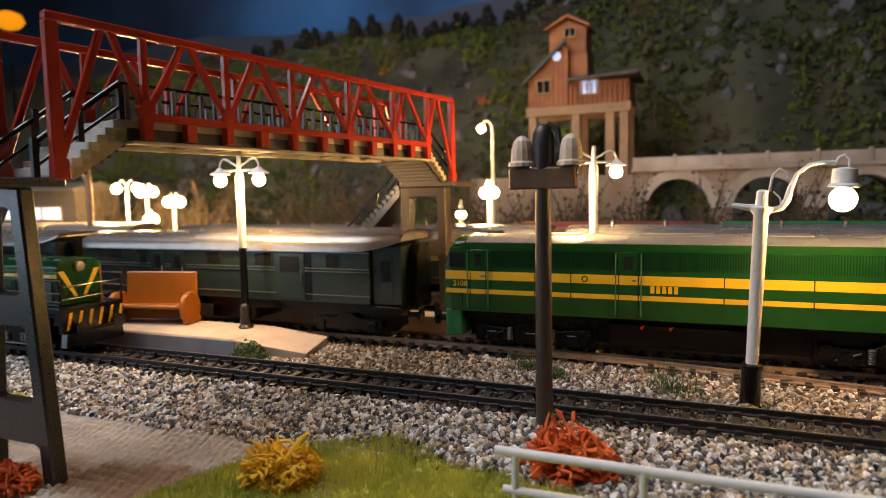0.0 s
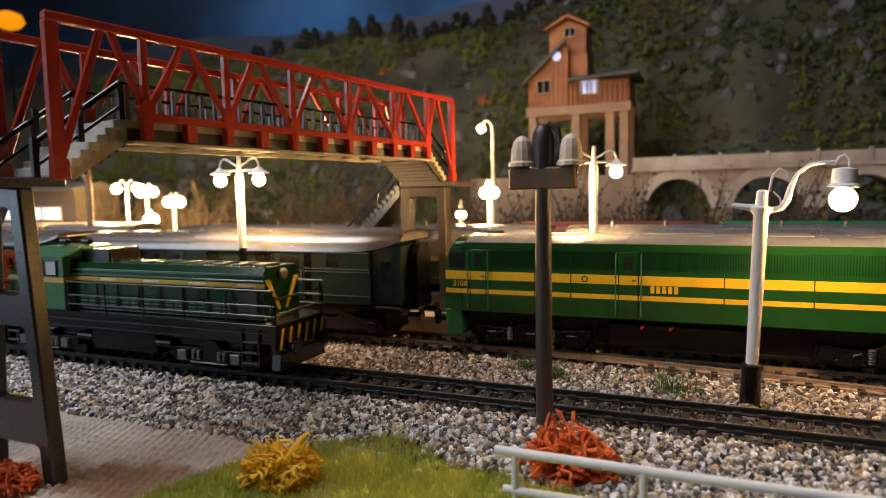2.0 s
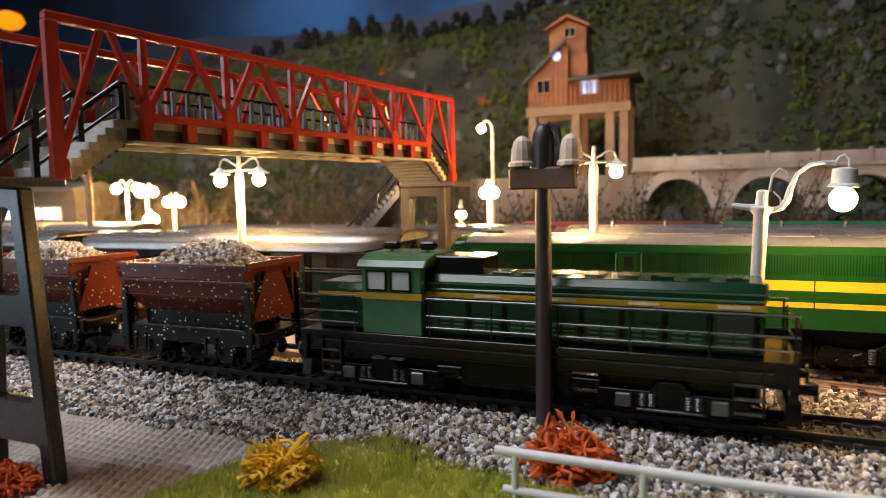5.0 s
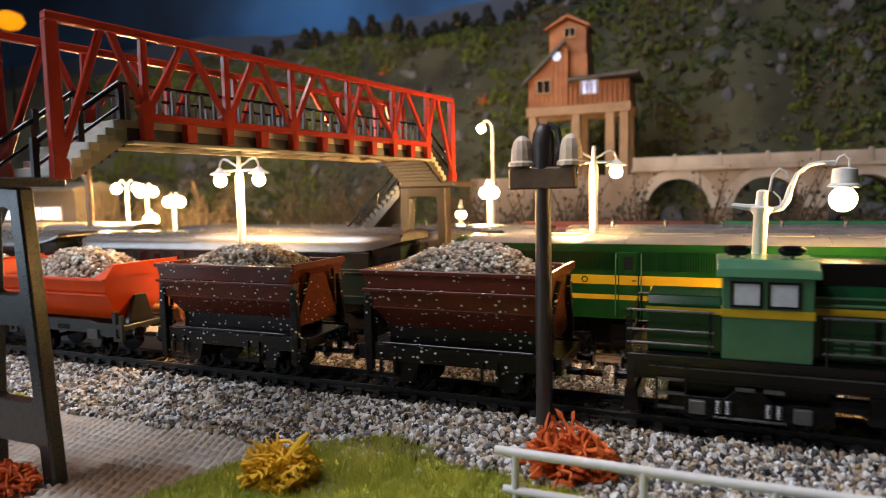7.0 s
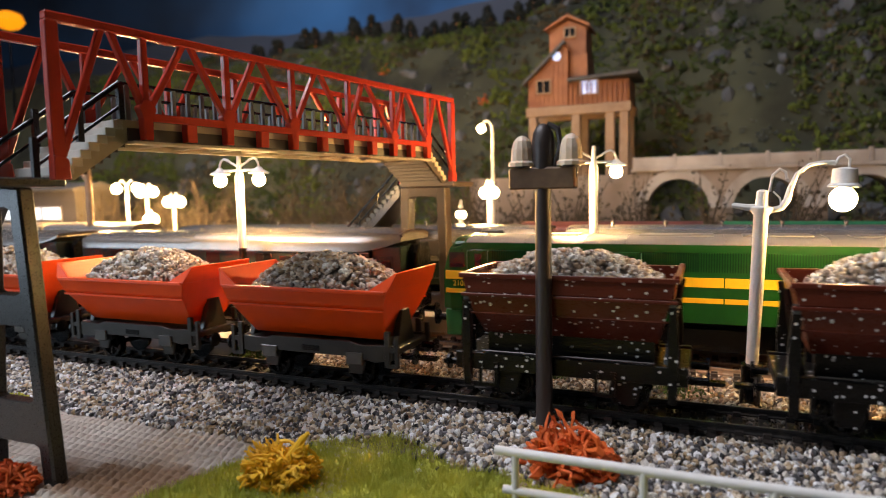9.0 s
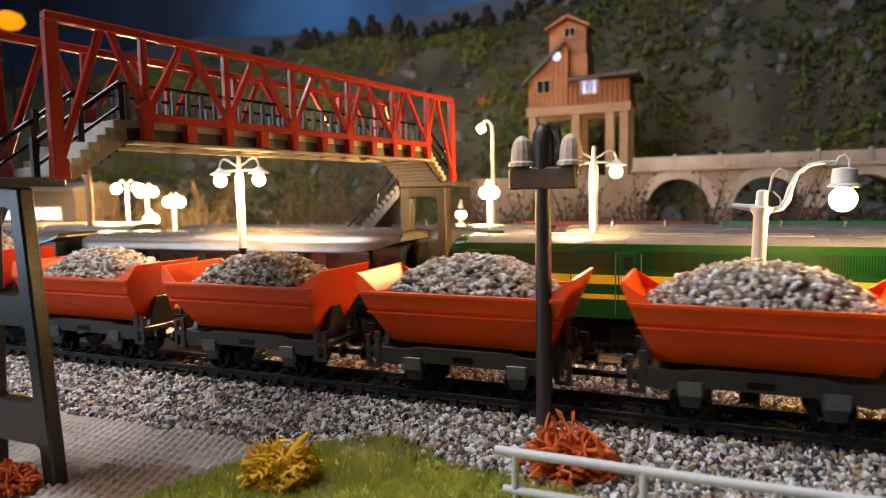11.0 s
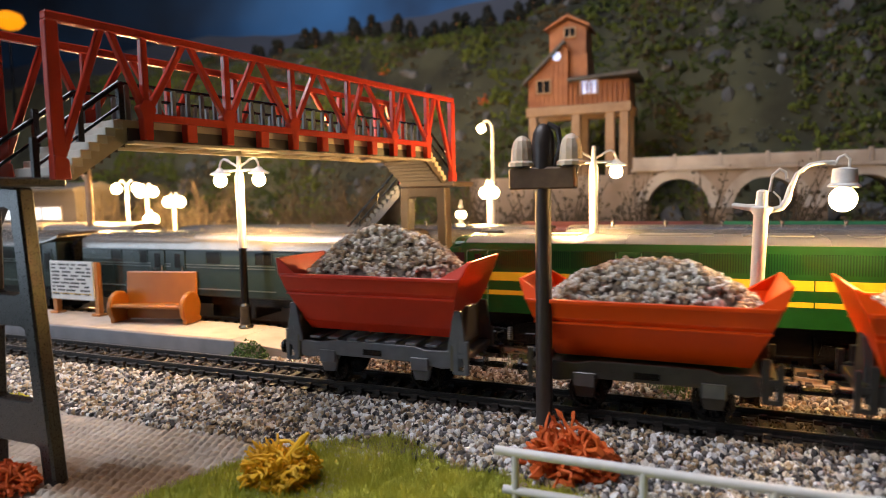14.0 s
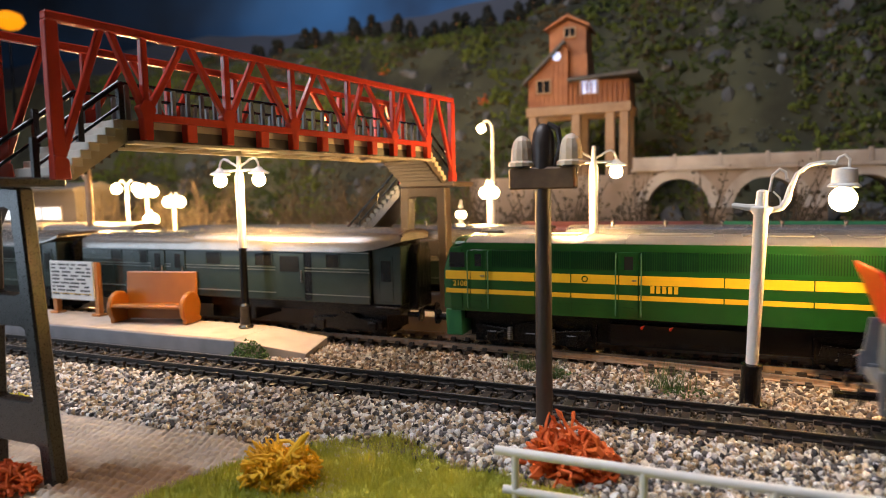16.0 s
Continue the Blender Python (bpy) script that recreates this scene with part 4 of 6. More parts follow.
    for y in (-14.7, 14.7):
        # added bright rod that stands for the highlight line along the solebar
        part("highlight_rod", Shape().rod((-72, y, 16.9), (72, y, 16.9), 0.32, n=6), STEEL_DULL, t, "thin bright rod drawing the solebar highlight")
        part("sill_angle", Shape().box(-76, 76, min(y, y * 0.97), max(y, y * 0.97), 13.0, 13.7), BLACK, t)
        for x in (-66, 66):
            lad = part("ladder", Shape().box(x - 4.2, x - 3.5, y - 0.6, y + 0.6, 4.6, 18).box(x + 3.5, x + 4.2, y - 0.6, y + 0.6, 4.6, 18), BLACK, t)
            for z in (5.4, 9.4, 13.4):
                part("rung", Shape().box(x - 3.5, x + 3.5, y - 0.9, y + 0.9, z - 0.3, z + 0.3), STEEL_DULL, lad, "worn bright rung")
        for x in (-22, 22):
            part("air_tank", Shape().rod((x - 4, y * 0.86, 9.6), (x + 4, y * 0.86, 9.6), 2.0, n=12), UNDER, t, smooth=True)
    part("fuel_tank", Shape().prism([(-13, 4.5), (13, 4.5), (14, 7), (14, 13), (-14, 13), (-14, 7)], -18, 18, "x"), UNDER, t, bevel=0.4)
    for bx in (-46, 46):
        # added dark box, blocks light between the bogie sides
        part("bogie_light_block", Shape().box(bx - 21, bx + 21, -11.5, 11.5, 2.6, 13), UNDER, t)
        b = part("bogie", Shape().prism([(-20, 5.5), (-20, 9), (-6, 9), (-3, 12), (3, 12), (6, 9), (20, 9), (20, 5.5), (12, 4), (-12, 4)], -14.6, -12.8, "y", Matrix.Translation((bx, 0, 0))), UNDER, t, bevel=0.2)
        for dx in (-13, 13):
            wheelset(b, bx + dx, 5.8, turning=ROLLING)
            part("axle_box", Shape().box(bx + dx - 2.2, bx + dx + 2.2, -16, -14.4, 4.2, 8.2), STEEL_DULL, b, bevel=0.3)
        for dx in (-7.5, -5, 5, 7.5):
            sp = Shape()
            for k in range(5):
                sp.lathe([(0.8, 0), (1.05, 0.35), (0.8, 0.7)], (bx + dx, -15.0, 4.8 + k * 0.75), 8)
            part("coil_spring", sp, STEEL_DULL, b, "small coil spring")
        part("bogie_rod", Shape().rod((bx - 9, -15.2, 3.8), (bx + 9, -15.2, 3.8), 0.4), STEEL_DULL, b)
    return t


def heap_shape(seed, lx, ly, z0, zt, stones, size):
    """A heap of loose stones: a core mound with stones over it."""
    rnd = random.Random(seed)
    mound = Shape()
    rings = []
    n = 22
    for k in range(6):
        f = k / 5.0
        rr = 1 - 0.97 * f
        zz = z0 - 1.6 + (zt - z0) * (1 - rr ** 2.2)
        ring = []
        for i in range(n):
            a = 2 * math.pi * i / n
            c, s_ = math.cos(a), math.sin(a)
            q = 1 / max(abs(c) ** 1.0, abs(s_) ** 1.0) * 0.35 + 0.65
            ring.append((lx * rr * c * q * 0.92, ly * rr * s_ * q * 0.92, zz + rnd.uniform(-0.4, 0.4)))
        rings.append(ring)
    mound.loft(rings)
    st = Shape()
    for _ in range(stones):
        a, r = rnd.uniform(0, 2 * math.pi), math.sqrt(rnd.random())
        c, s_ = math.cos(a), math.sin(a)
        q = 1 / max(abs(c), abs(s_)) * 0.35 + 0.65
        x, y = lx * 0.93 * r * c * q, ly * 0.93 * r * s_ * q
        z = z0 - 0.3 + (zt - z0 - 0.6) * max(0, 1 - r ** 2.2) + rnd.uniform(-0.8, 0.8) + 1.6 * noise.noise(Vector((x * 0.16, y * 0.16, seed)))
        pebble(st, rnd, (x, y, z), size * rnd.uniform(0.6, 1.25))
    return mound, st


ICO = []
_phi = (1 + 5 ** 0.5) / 2
for _a, _b in ((1, _phi), (-1, _phi), (1, -_phi), (-1, -_phi)):
    ICO += [Vector((0, _a, _b)).normalized(), Vector((_a, _b, 0)).normalized(), Vector((_b, 0, _a)).normalized()]
_bm = bmesh.new()
for _p in ICO:
    _bm.verts.new(_p)
_hull = bmesh.ops.convex_hull(_bm, input=_bm.verts)
_bm.verts.index_update()
ICO_FACES = [tuple(v.index for v in f.verts) for f in _bm.faces]
ICO_VERTS = [v.co.copy() for v in _bm.verts]
_bm.free()


def pebble_template(rnd):
    m = Euler((rnd.uniform(0, 6), rnd.uniform(0, 6), rnd.uniform(0, 6))).to_matrix()
    k = Vector((rnd.uniform(0.7, 1.25), rnd.uniform(0.6, 1.0), rnd.uniform(0.45, 0.9))) * 0.5
    return [tuple(m @ Vector((p.x * k.x, p.y * k.y, p.z * k.z)) * rnd.uniform(0.66, 1.18)) for p in ICO_VERTS]


PEBBLES = [pebble_template(random.Random(900 + i)) for i in range(90)]


def pebble(s, rnd, at, size):
    """One angular stone, of one of ninety shapes."""
    x, y, z = at
    n = len(s.v)
    s.v += [(x + p[0] * size, y + p[1] * size, z + p[2] * size) for p in PEBBLES[rnd.randrange(90)]]
    s.f += [(a + n, b + n, c + n) for a, b, c in ICO_FACES]


def add_heap(t, seed, lx, ly, z0, zt, material, stones=1500, size=2.35):
    mound, st = heap_shape(seed, lx, ly, z0, zt, stones, size)
    load = part("stone_load", mound, BED, t, "heaped loose stone load")
    tagged(part("load_gravel", st, material, load), kind="stuff")


def tub_wagon(name, label, tub_mat, frame_mat, rim, lip, hw, bottom, heap_z, seed, kind):
    """A tipping wagon: trough with flared sides and raised end lips, on a low frame."""
    t = thing(name, label, "tipping wagon", "goods train")
    L = 34.5
    tub = Shape()
    th = 0.9
    # trough section, outer then inner, open at the top
    outer = [(-hw, rim), (-hw + 1.2, rim - 5.5), (-10.5, bottom + 3.5), (-8, bottom), (8, bottom), (10.5, bottom + 3.5), (hw - 1.2, rim - 5.5), (hw, rim)]
    inner = [(hw - th, rim), (hw - 1.2 - th, rim - 5.2), (9.6, bottom + 4), (7.5, bottom + 1), (-7.5, bottom + 1), (-9.6, bottom + 4), (-hw + 1.2 + th, rim - 5.2), (-hw + th, rim)]

    def section(x, poly, shrink=0.0):
        return [(x * (1 - shrink * (rim - z) / (rim - bottom)), y, z) for y, z in poly]
    n = len(outer)
    o1, o2 = section(-L, outer, 0.2), section(L, outer, 0.2)
    i1, i2 = section(-L + th, inner, 0.2), section(L - th, inner, 0.2)
    verts = o1 + o2 + i1 + i2
    faces = [(k, k + 1, n + k + 1, n + k) for k in range(n - 1)]
    faces += [(2 * n + k, 2 * n + k + 1, 3 * n + k + 1, 3 * n + k) for k in range(n - 1)]
    faces += [tuple(range(n)), tuple(range(n, 2 * n)), tuple(range(2 * n, 3 * n)), tuple(range(3 * n, 4 * n))]
    faces += [(0, n, 3 * n + n - 1, 2 * n + n - 1), (n - 1, 2 * n - 1, 3 * n, 2 * n)]
    tub.add(verts, faces)
    body = part("trough", tub, tub_mat, t, bevel=0.15)
    for sgn in (-1, 1):
        # raised, outward leaning end lip
        ex = sgn * L
        sh = Shape()
        sh.add([(ex, -hw, rim - 0.5), (ex + sgn * 2.6, -hw + 2.5, lip), (ex + sgn * 2.6, hw - 2.5, lip), (ex, hw, rim - 0.5),
                (ex - sgn * 1.0, -hw, rim - 0.5), (ex + sgn * 1.5, -hw + 2.5, lip), (ex + sgn * 1.5, hw - 2.5, lip), (ex - sgn * 1.0, hw, rim - 0.5)],
               [(0, 1, 2, 3), (7, 6, 5, 4), (0, 4, 5, 1), (1, 5, 6, 2), (2, 6, 7, 3), (3, 7, 4, 0)])
        part("end_lip", sh, tub_mat, body, bevel=0.12)
        for s in (-1, 1):
            wing = Shape().add([(ex, s * hw, rim), (ex + sgn * 2.0, s * (hw - 2.5), lip), (ex - sgn * 7.0, s * (hw - 0.1), rim), (ex, s * (hw - 0.9), rim - 0.6), (ex + sgn * 1.5, s * (hw - 3.4), lip - 0.2), (ex - sgn * 7.0, s * (hw - 1.0), rim - 0.6)],
                               [(0, 1, 2), (5, 4, 3), (0, 3, 4, 1), (1, 4, 5, 2), (2, 5, 3, 0)])
            part("corner_wing", wing, tub_mat, body)
    for s in (-1, 1):
        part("side_rib", Shape().box(-L * 0.93, L * 0.93, s * (hw - 1.6) - 0.35, s * (hw - 1.6) + 0.35, rim - 7.4, rim - 6.8), tub_mat, body)
        part("rim_strip", Shape().box(-L + 1, L - 1, s * hw - 0.5, s * hw + 0.5, rim - 1.2, rim), tub_mat, body, bevel=0.15)
    # hinge disc on the ends
    for sgn in (-1, 1):
        part("hinge_disc", Shape().lathe([(4.2, -0.6), (4.2, 0.6)], (sgn * (L * 0.84), 0, bottom + 8), 16, "x"), tub_mat, body)
        part("cradle_post", Shape().prism([(-7, bottom - 2), (7, bottom - 2), (3, bottom + 10), (-3, bottom + 10)], sgn * (L * 0.86), sgn * (L * 0.93), "x"), frame_mat, t, bevel=0.3)
    add_heap(t, seed, L - 1.5, hw - 1.4, rim - 1.2, heap_z - 0.6, STONE_LOAD, 1900)
    # frame
    fr = part("frame", Shape().box(-34.5, 34.5, -12, 12, 12.2, 14.6), frame_mat, t, bevel=0.3)
    for s in (-1, 1):
        part("side_beam", Shape().prism([(-33, 10.5), (-26, 9.3), (-17, 10.8), (17, 10.8), (26, 9.3), (33, 10.5), (33, 15.6), (20, 15.2), (16, 16.2), (-16, 16.2), (-20, 15.2), (-33, 15.6)], s * 12 - 0.8, s * 12 + 0.8, "y"), frame_mat, fr, bevel=0.2)
        for x in (-18, 18):
            part("step_plate", Shape().box(x - 3.2, x + 3.2, s * 13.2 - 0.4, s * 13.2 + 0.4, 8.2, 12.6), FRAME_GLINT if kind == 1 else frame_mat, fr, "square step plate with a glint in its lighter colour" if kind == 1 else "", bevel=0.2)
            part("axle_guard", Shape().prism([(x - 4.5, 12), (x - 2.4, 4.6), (x + 2.4, 4.6), (x + 4.5, 12)], s * 11.4 - 0.5, s * 11.4 + 0.5, "y"), frame_mat, fr, bevel=0.15)
        part("frame_slot", Shape().box(-3.6, 3.6, s * 12.9 - 0.1, s * 12.9 + 0.1, 11.8, 13.8), UNDER, fr)
        for sgn in (-1, 1):
            # ladder-like end stand
            st = part("end_stand", Shape().box(sgn * 31 - 1.0, sgn * 31 + 1.0, s * 12.6 - 0.8, s * 12.6 + 0.8, 8.0, 20.5), frame_mat, fr, bevel=0.2)
            part("end_stand_post", Shape().box(sgn * 34.6 - 0.8, sgn * 34.6 + 0.8, s * 12.6 - 0.8, s * 12.6 + 0.8, 8.0, 19.2), frame_mat, fr, bevel=0.2)
            part("end_stand_bar", Shape().box(min(sgn * 31, sgn * 34.6), max(sgn * 31, sgn * 34.6), s * 12.6 - 0.7, s * 12.6 + 0.7, 8.0, 9.2).box(min(sgn * 31, sgn * 34.6), max(sgn * 31, sgn * 34.6), s * 12.6 - 0.7, s * 12.6 + 0.7, 13.4, 15), frame_mat, fr)
            if kind == 2:
                part("cradle", Shape().prism([(sgn * 35, 15), (sgn * 28, 15), (sgn * 30.5, 29), (sgn * 33, 29)], s * 12.6 - 0.7, s * 12.6 + 0.7, "y"), frame_mat, fr, bevel=0.25)
    if kind == 2:
        for sgn in (-1, 1):
            part("end_bulkhead", Shape().prism([(-13.4, 9), (13.4, 9), (13.4, 17), (11.2, 31), (-11.2, 31), (-13.4, 17)], sgn * 29.2, sgn * 30.6, "x"), OLIVE, fr, "olive grey end bulkhead", bevel=0.25)
        for k in range(7):
            part("deck_slat", Shape().box(-25.4 + k * 7.6, -21.4 + k * 7.6, -12.6, 12.6, 16.3, 17.2), frame_mat, fr, bevel=0.15)
    for sgn in (-1, 1):
        for y in (-8.8, 8.8):
            part("buffer", Shape().rod((sgn * 34.5, y, 11.6), (sgn * 39.5, y, 11.6), 1.2).lathe([(2.7, 0), (2.7, 0.8)], (sgn * 39.2, y, 11.6), 12, "x"), UNDER, fr)
        part("coupling", Shape().box(min(sgn * 34, sgn * 44), max(sgn * 34, sgn * 44), -1.6, 1.6, 8.4, 9.6), UNDER, fr)
    for x in (-18, 18):
        wheelset(t, x, 5.4, turning=ROLLING)
    return t


def hopper_wagon(seed, heap_z):
    t = thing("hopper_wagon", "oxide brown speckled hopper wagon heaped with stone", "hopper wagon", "goods train")
    L, hw, rim, bottom = 32, 17, 42.2, 22.0
    outer = [(-hw, rim), (-hw, rim - 6), (-hw + 0.4, rim - 6.4), (-hw + 1.6, 29.5), (-9.5, bottom), (9.5, bottom), (hw - 1.6, 29.5), (hw - 0.4, rim - 6.4), (hw, rim - 6), (hw, rim)]
    inner = [(hw - 1, rim), (hw - 1, rim - 8), (7, bottom + 2), (-7, bottom + 2), (-hw + 1, rim - 8), (-hw + 1, rim)]
    n, m_ = len(outer), len(inner)
    s = Shape()
    sh = lambda x, poly: [(x * (1 - 0.17 * (rim - z) / (rim - bottom)), y, z) for y, z in poly]
    verts = sh(-L, outer) + sh(L, outer) + sh(-L + 1, inner) + sh(L - 1, inner)
    b = 2 * n
    faces = [(k, k + 1, n + k + 1, n + k) for k in range(n - 1)]
    faces += [(b + k, b + k + 1, b + m_ + k + 1, b + m_ + k) for k in range(m_ - 1)]
    faces += [tuple(range(n)), tuple(range(n, 2 * n)), tuple(range(b, b + m_)), tuple(range(b + m_, b + 2 * m_))]
    faces += [(0, n, b + 2 * m_ - 1, b + m_ - 1), (n - 1, 2 * n - 1, b + m_, b)]
    faces += [(0, n - 1, b, b + m_ - 1), (n, 2 * n - 1, b + m_, b + 2 * m_ - 1)]
    s.add(verts, faces)
    body = part("trough", s, SPECKLED_BROWN, t, bevel=0.15)
    for sd in (-1, 1):
        part("rim_strip", Shape().box(-L - 0.6, L + 0.6, sd * hw - 0.7, sd * hw + 0.7, rim - 1.4, rim), SPECKLED_BROWN, body, bevel=0.15)
        part("side_rib", Shape().box(-L, L, sd * hw - 0.6, sd * hw + 0.6, rim - 7.2, rim - 6.2), SPECKLED_BROWN, body, bevel=0.15)
        part("end_rim", Shape().box(sd * L - 0.7, sd * L + 0.7, -hw, hw, rim - 1.5, rim + (0.8 if sd > 0 else 0)), SPECKLED_BROWN, body, bevel=0.15)
        part("side_rib", Shape().box(-L * 0.97, L * 0.97, sd * (hw - 1.7) - 0.25, sd * (hw - 1.7) + 0.25, 29.2, 29.7), SPECKLED_BROWN, body, bevel=0.15)
        part("trough_floor", Shape().box(-L * 0.8, L * 0.8, sd * 8 - 2, sd * 8 + 2, 16, 22.4), SPECKLED_BLACK, t)
        for k in (-1, 1):
            p = part("end_post", Shape().prism([(k * 29.5, 6), (k * 32, 6), (k * 32.6, 22), (k * 31.8, 34), (k * 29.6, 34), (k * 29.4, 22)], sd * 15 - 1.2, sd * 15 + 1.2, "y"), SPECKLED_BLACK, t, bevel=0.3)
            part("post_cap", Shape().prism([(k * 29.8, 33.9), (k * 31.7, 33.9), (k * 31.4, 36.2), (k * 30.4, 36.2)], sd * 15 - 1.1, sd * 15 + 1.1, "y"), FRAME_GLINT, p, "pale post cap")
            part("end_strut", Shape().beam((k * 29, sd * 14, 17), (k * 32.5, sd * 8, rim - 3), 1.2, 1.2), SPECKLED_BLACK, t)
    part("end_plate", Shape().box(L - 2.2, L - 1.2, -13, 13, 20, rim - 2), SPECKLED_BROWN, body)
    add_heap(t, seed, L - 3, hw - 1.8, rim - 2, heap_z, STONE_LOAD, 1900, 2.0)
    fr = part("frame", Shape().box(-35, 35, -12.5, 12.5, 12, 16), SPECKLED_BLACK, t, bevel=0.3)
    for sd in (-1, 1):
        part("solebar", Shape().box(-35, 35, sd * 14 - 1, sd * 14 + 1, 11.2, 16.6), SPECKLED_BLACK, fr, bevel=0.2)
        part("foot_rail", Shape().rod((-26, sd * 15.2, 17.4), (26, sd * 15.2, 17.4), 0.28, n=6), FRAME_GREY, fr)
        for x in (-18, 18):
            part("axle_guard", Shape().prism([(x - 5, 12), (x - 2.6, 4), (x + 2.6, 4), (x + 5, 12)], sd * 13.4 - 0.6, sd * 13.4 + 0.6, "y"), SPECKLED_BLACK, fr, bevel=0.2)
            part("step_frame", Shape().box(x - 9, x - 8, sd * 15.4 - 0.4, sd * 15.4 + 0.4, 7, 14).box(x - 9, x - 3, sd * 15.4 - 0.4, sd * 15.4 + 0.4, 6.4, 7.2).box(x - 4, x - 3, sd * 15.4 - 0.4, sd * 15.4 + 0.4, 7, 14), SPECKLED_BLACK, fr)
    for sgn in (-1, 1):
        for y in (-8.8, 8.8):
            part("buffer", Shape().rod((sgn * 35, y, 11.6), (sgn * 40, y, 11.6), 1.2).lathe([(2.8, 0), (2.8, 0.8)], (sgn * 39.8, y, 11.6), 12, "x"), UNDER, fr)
        part("coupling", Shape().box(min(sgn * 34, sgn * 45), max(sgn * 34, sgn * 45), -1.6, 1.6, 8.4, 9.6), UNDER, fr)
    for x in (-18, 18):
        wheelset(t, x, 5.4, turning=ROLLING)
    return t


def speckled(name, colour, second, fleck):
    m = mat(name, colour, 0.28, 0, second, 150, 0.7, 0.02, spec=0.3)
    t = m.node_tree
    v = t.nodes.new("ShaderNodeTexVoronoi")
    v.inputs["Scale"].default_value = 620
    c = [n for n in t.nodes if n.type == "TEX_COORD"][0]
    t.links.new(c.outputs["Object"], v.inputs["Vector"])
    lt = t.nodes.new("ShaderNodeMath")
    lt.operation = "LESS_THAN"
    lt.inputs[1].default_value = 0.26
    t.links.new(v.outputs["Distance"], lt.inputs[0])
    sep = t.nodes.new("ShaderNodeSeparateColor")
    t.links.new(v.outputs["Color"], sep.inputs[0])
    gt = t.nodes.new("ShaderNodeMath")
    gt.operation = "GREATER_THAN"
    gt.inputs[1].default_value = 0.66
    t.links.new(sep.outputs[0], gt.inputs[0])
    both = t.nodes.new("ShaderNodeMath")
    both.operation = "MULTIPLY"
    t.links.new(lt.outputs[0], both.inputs[0])
    t.links.new(gt.outputs[0], both.inputs[1])
    p = t.nodes["Principled BSDF"]
    old = p.inputs["Base Color"].links[0].from_socket
    mx = t.nodes.new("ShaderNodeMix")
    mx.data_type = "RGBA"
    t.links.new(both.outputs[0], mx.inputs["Factor"])
    t.links.new(old, mx.inputs["A"])
    mx.inputs["B"].default_value = (*fleck, 1)
    t.links.new(mx.outputs["Result"], p.inputs["Base Color"])
    return m


SPECKLED_BROWN = speckled("speckled_oxide_brown", (0.125, 0.024, 0.012), (0.075, 0.015, 0.008), (0.75, 0.68, 0.62))
SPECKLED_BLACK = speckled("speckled_black", (0.003, 0.003, 0.003), (0.007, 0.006, 0.006), (0.75, 0.73, 0.72))
STEEL_DULL = mat("dull_bright_wire", (0.16, 0.165, 0.165), 0.3, 0.6, (0.08, 0.08, 0.08), 500, 0.6, 0.1)
# pale base colour holds the white-blue reflection of the cab panes
mat_window_reflection = mat("painted_reflection_pane", (0.62, 0.66, 0.68), 0.12, 0, (0.42, 0.44, 0.46), 300, 0.8, 0)

engine = shunter()
hopper_a = hopper_wagon(11, 50)
hopper_b = hopper_wagon(12, 48.5)
oranges = []
for i, (hz, sd) in enumerate(((46.5, 21), (47, 22), (46, 23), (46.5, 24))):
    oranges.append(tub_wagon("tipping_wagon", "orange tipping wagon with grey frame heaped with stone", ORANGE, FRAME_GREY, 35.3, 41.0, 19, 16.4, hz, sd, 1))
red_tub = tub_wagon("tipping_wagon", "red tipping wagon with blue-grey frame heaped with stone", TUB_RED, FRAME_BLUE, 40.0, 45.2, 17.5, 19.0, 56, 31, 2)
TRAIN = [(engine, -139.0), (hopper_a, -271.0), (hopper_b, -363.0)] + [(o, -455.0 - 87 * i) for i, o in enumerate(oranges)] + [(red_tub, -806.5)]


# ---- loose ballast ----
def scatter_ballast(name, spots, material, label, seed, count, size, lift=0.1):
    """spots: (x0, x1, y0, y1) stretches of the plan with their share of the stones."""
    rnd = random.Random(seed)
    s = Shape()
    areas = [(b - a) * (d - c) for a, b, c, d in spots]
    for _ in range(count):
        a, b, c, d = rnd.choices(spots, areas)[0]
        x, y = rnd.uniform(a, b), rnd.uniform(c, d)
        edge = -49 + 2.5 * noise.noise(Vector((x * 0.08, 0, 2))) if x < -122 else -60
        if y < edge:
            continue
        if in_grass(x, y) and rnd.random() < 0.985:
            continue
        k = size * (0.45 + 1.2 * rnd.random() ** 1.7)
        if abs(y) < 15 and k > 1.9:
            k = 1.7
        up = 0.7 * smooth01((20.5 - abs(y)) / 4.0)
        pebble(s, rnd, (x, y, ground_height(x, y) + up + lift * k + rnd.uniform(-0.2, 0.6)), k)
    ob = part(name, s, material)
    return tagged(ob, label, "ballast", kind="stuff")


GRASS_EDGE = [(-131, -90), (-127, -75), (-123, -62), (-120, -54), (-109, -45.5), (-88, -36), (-76, -38), (-65, -46), (-48, -46), (-33, -49), (-12, -56), (10, -66), (20, -90), (20, -150), (-131, -150)]


def in_grass(x, y):
    inside = False
    n = len(GRASS_EDGE)
    for i in range(n):
        (xa, ya), (xb, yb) = GRASS_EDGE[i], GRASS_EDGE[(i + 1) % n]
        if (ya > y) != (yb > y) and x < (xb - xa) * (y - ya) / (yb - ya) + xa:
            inside = not inside
    return inside


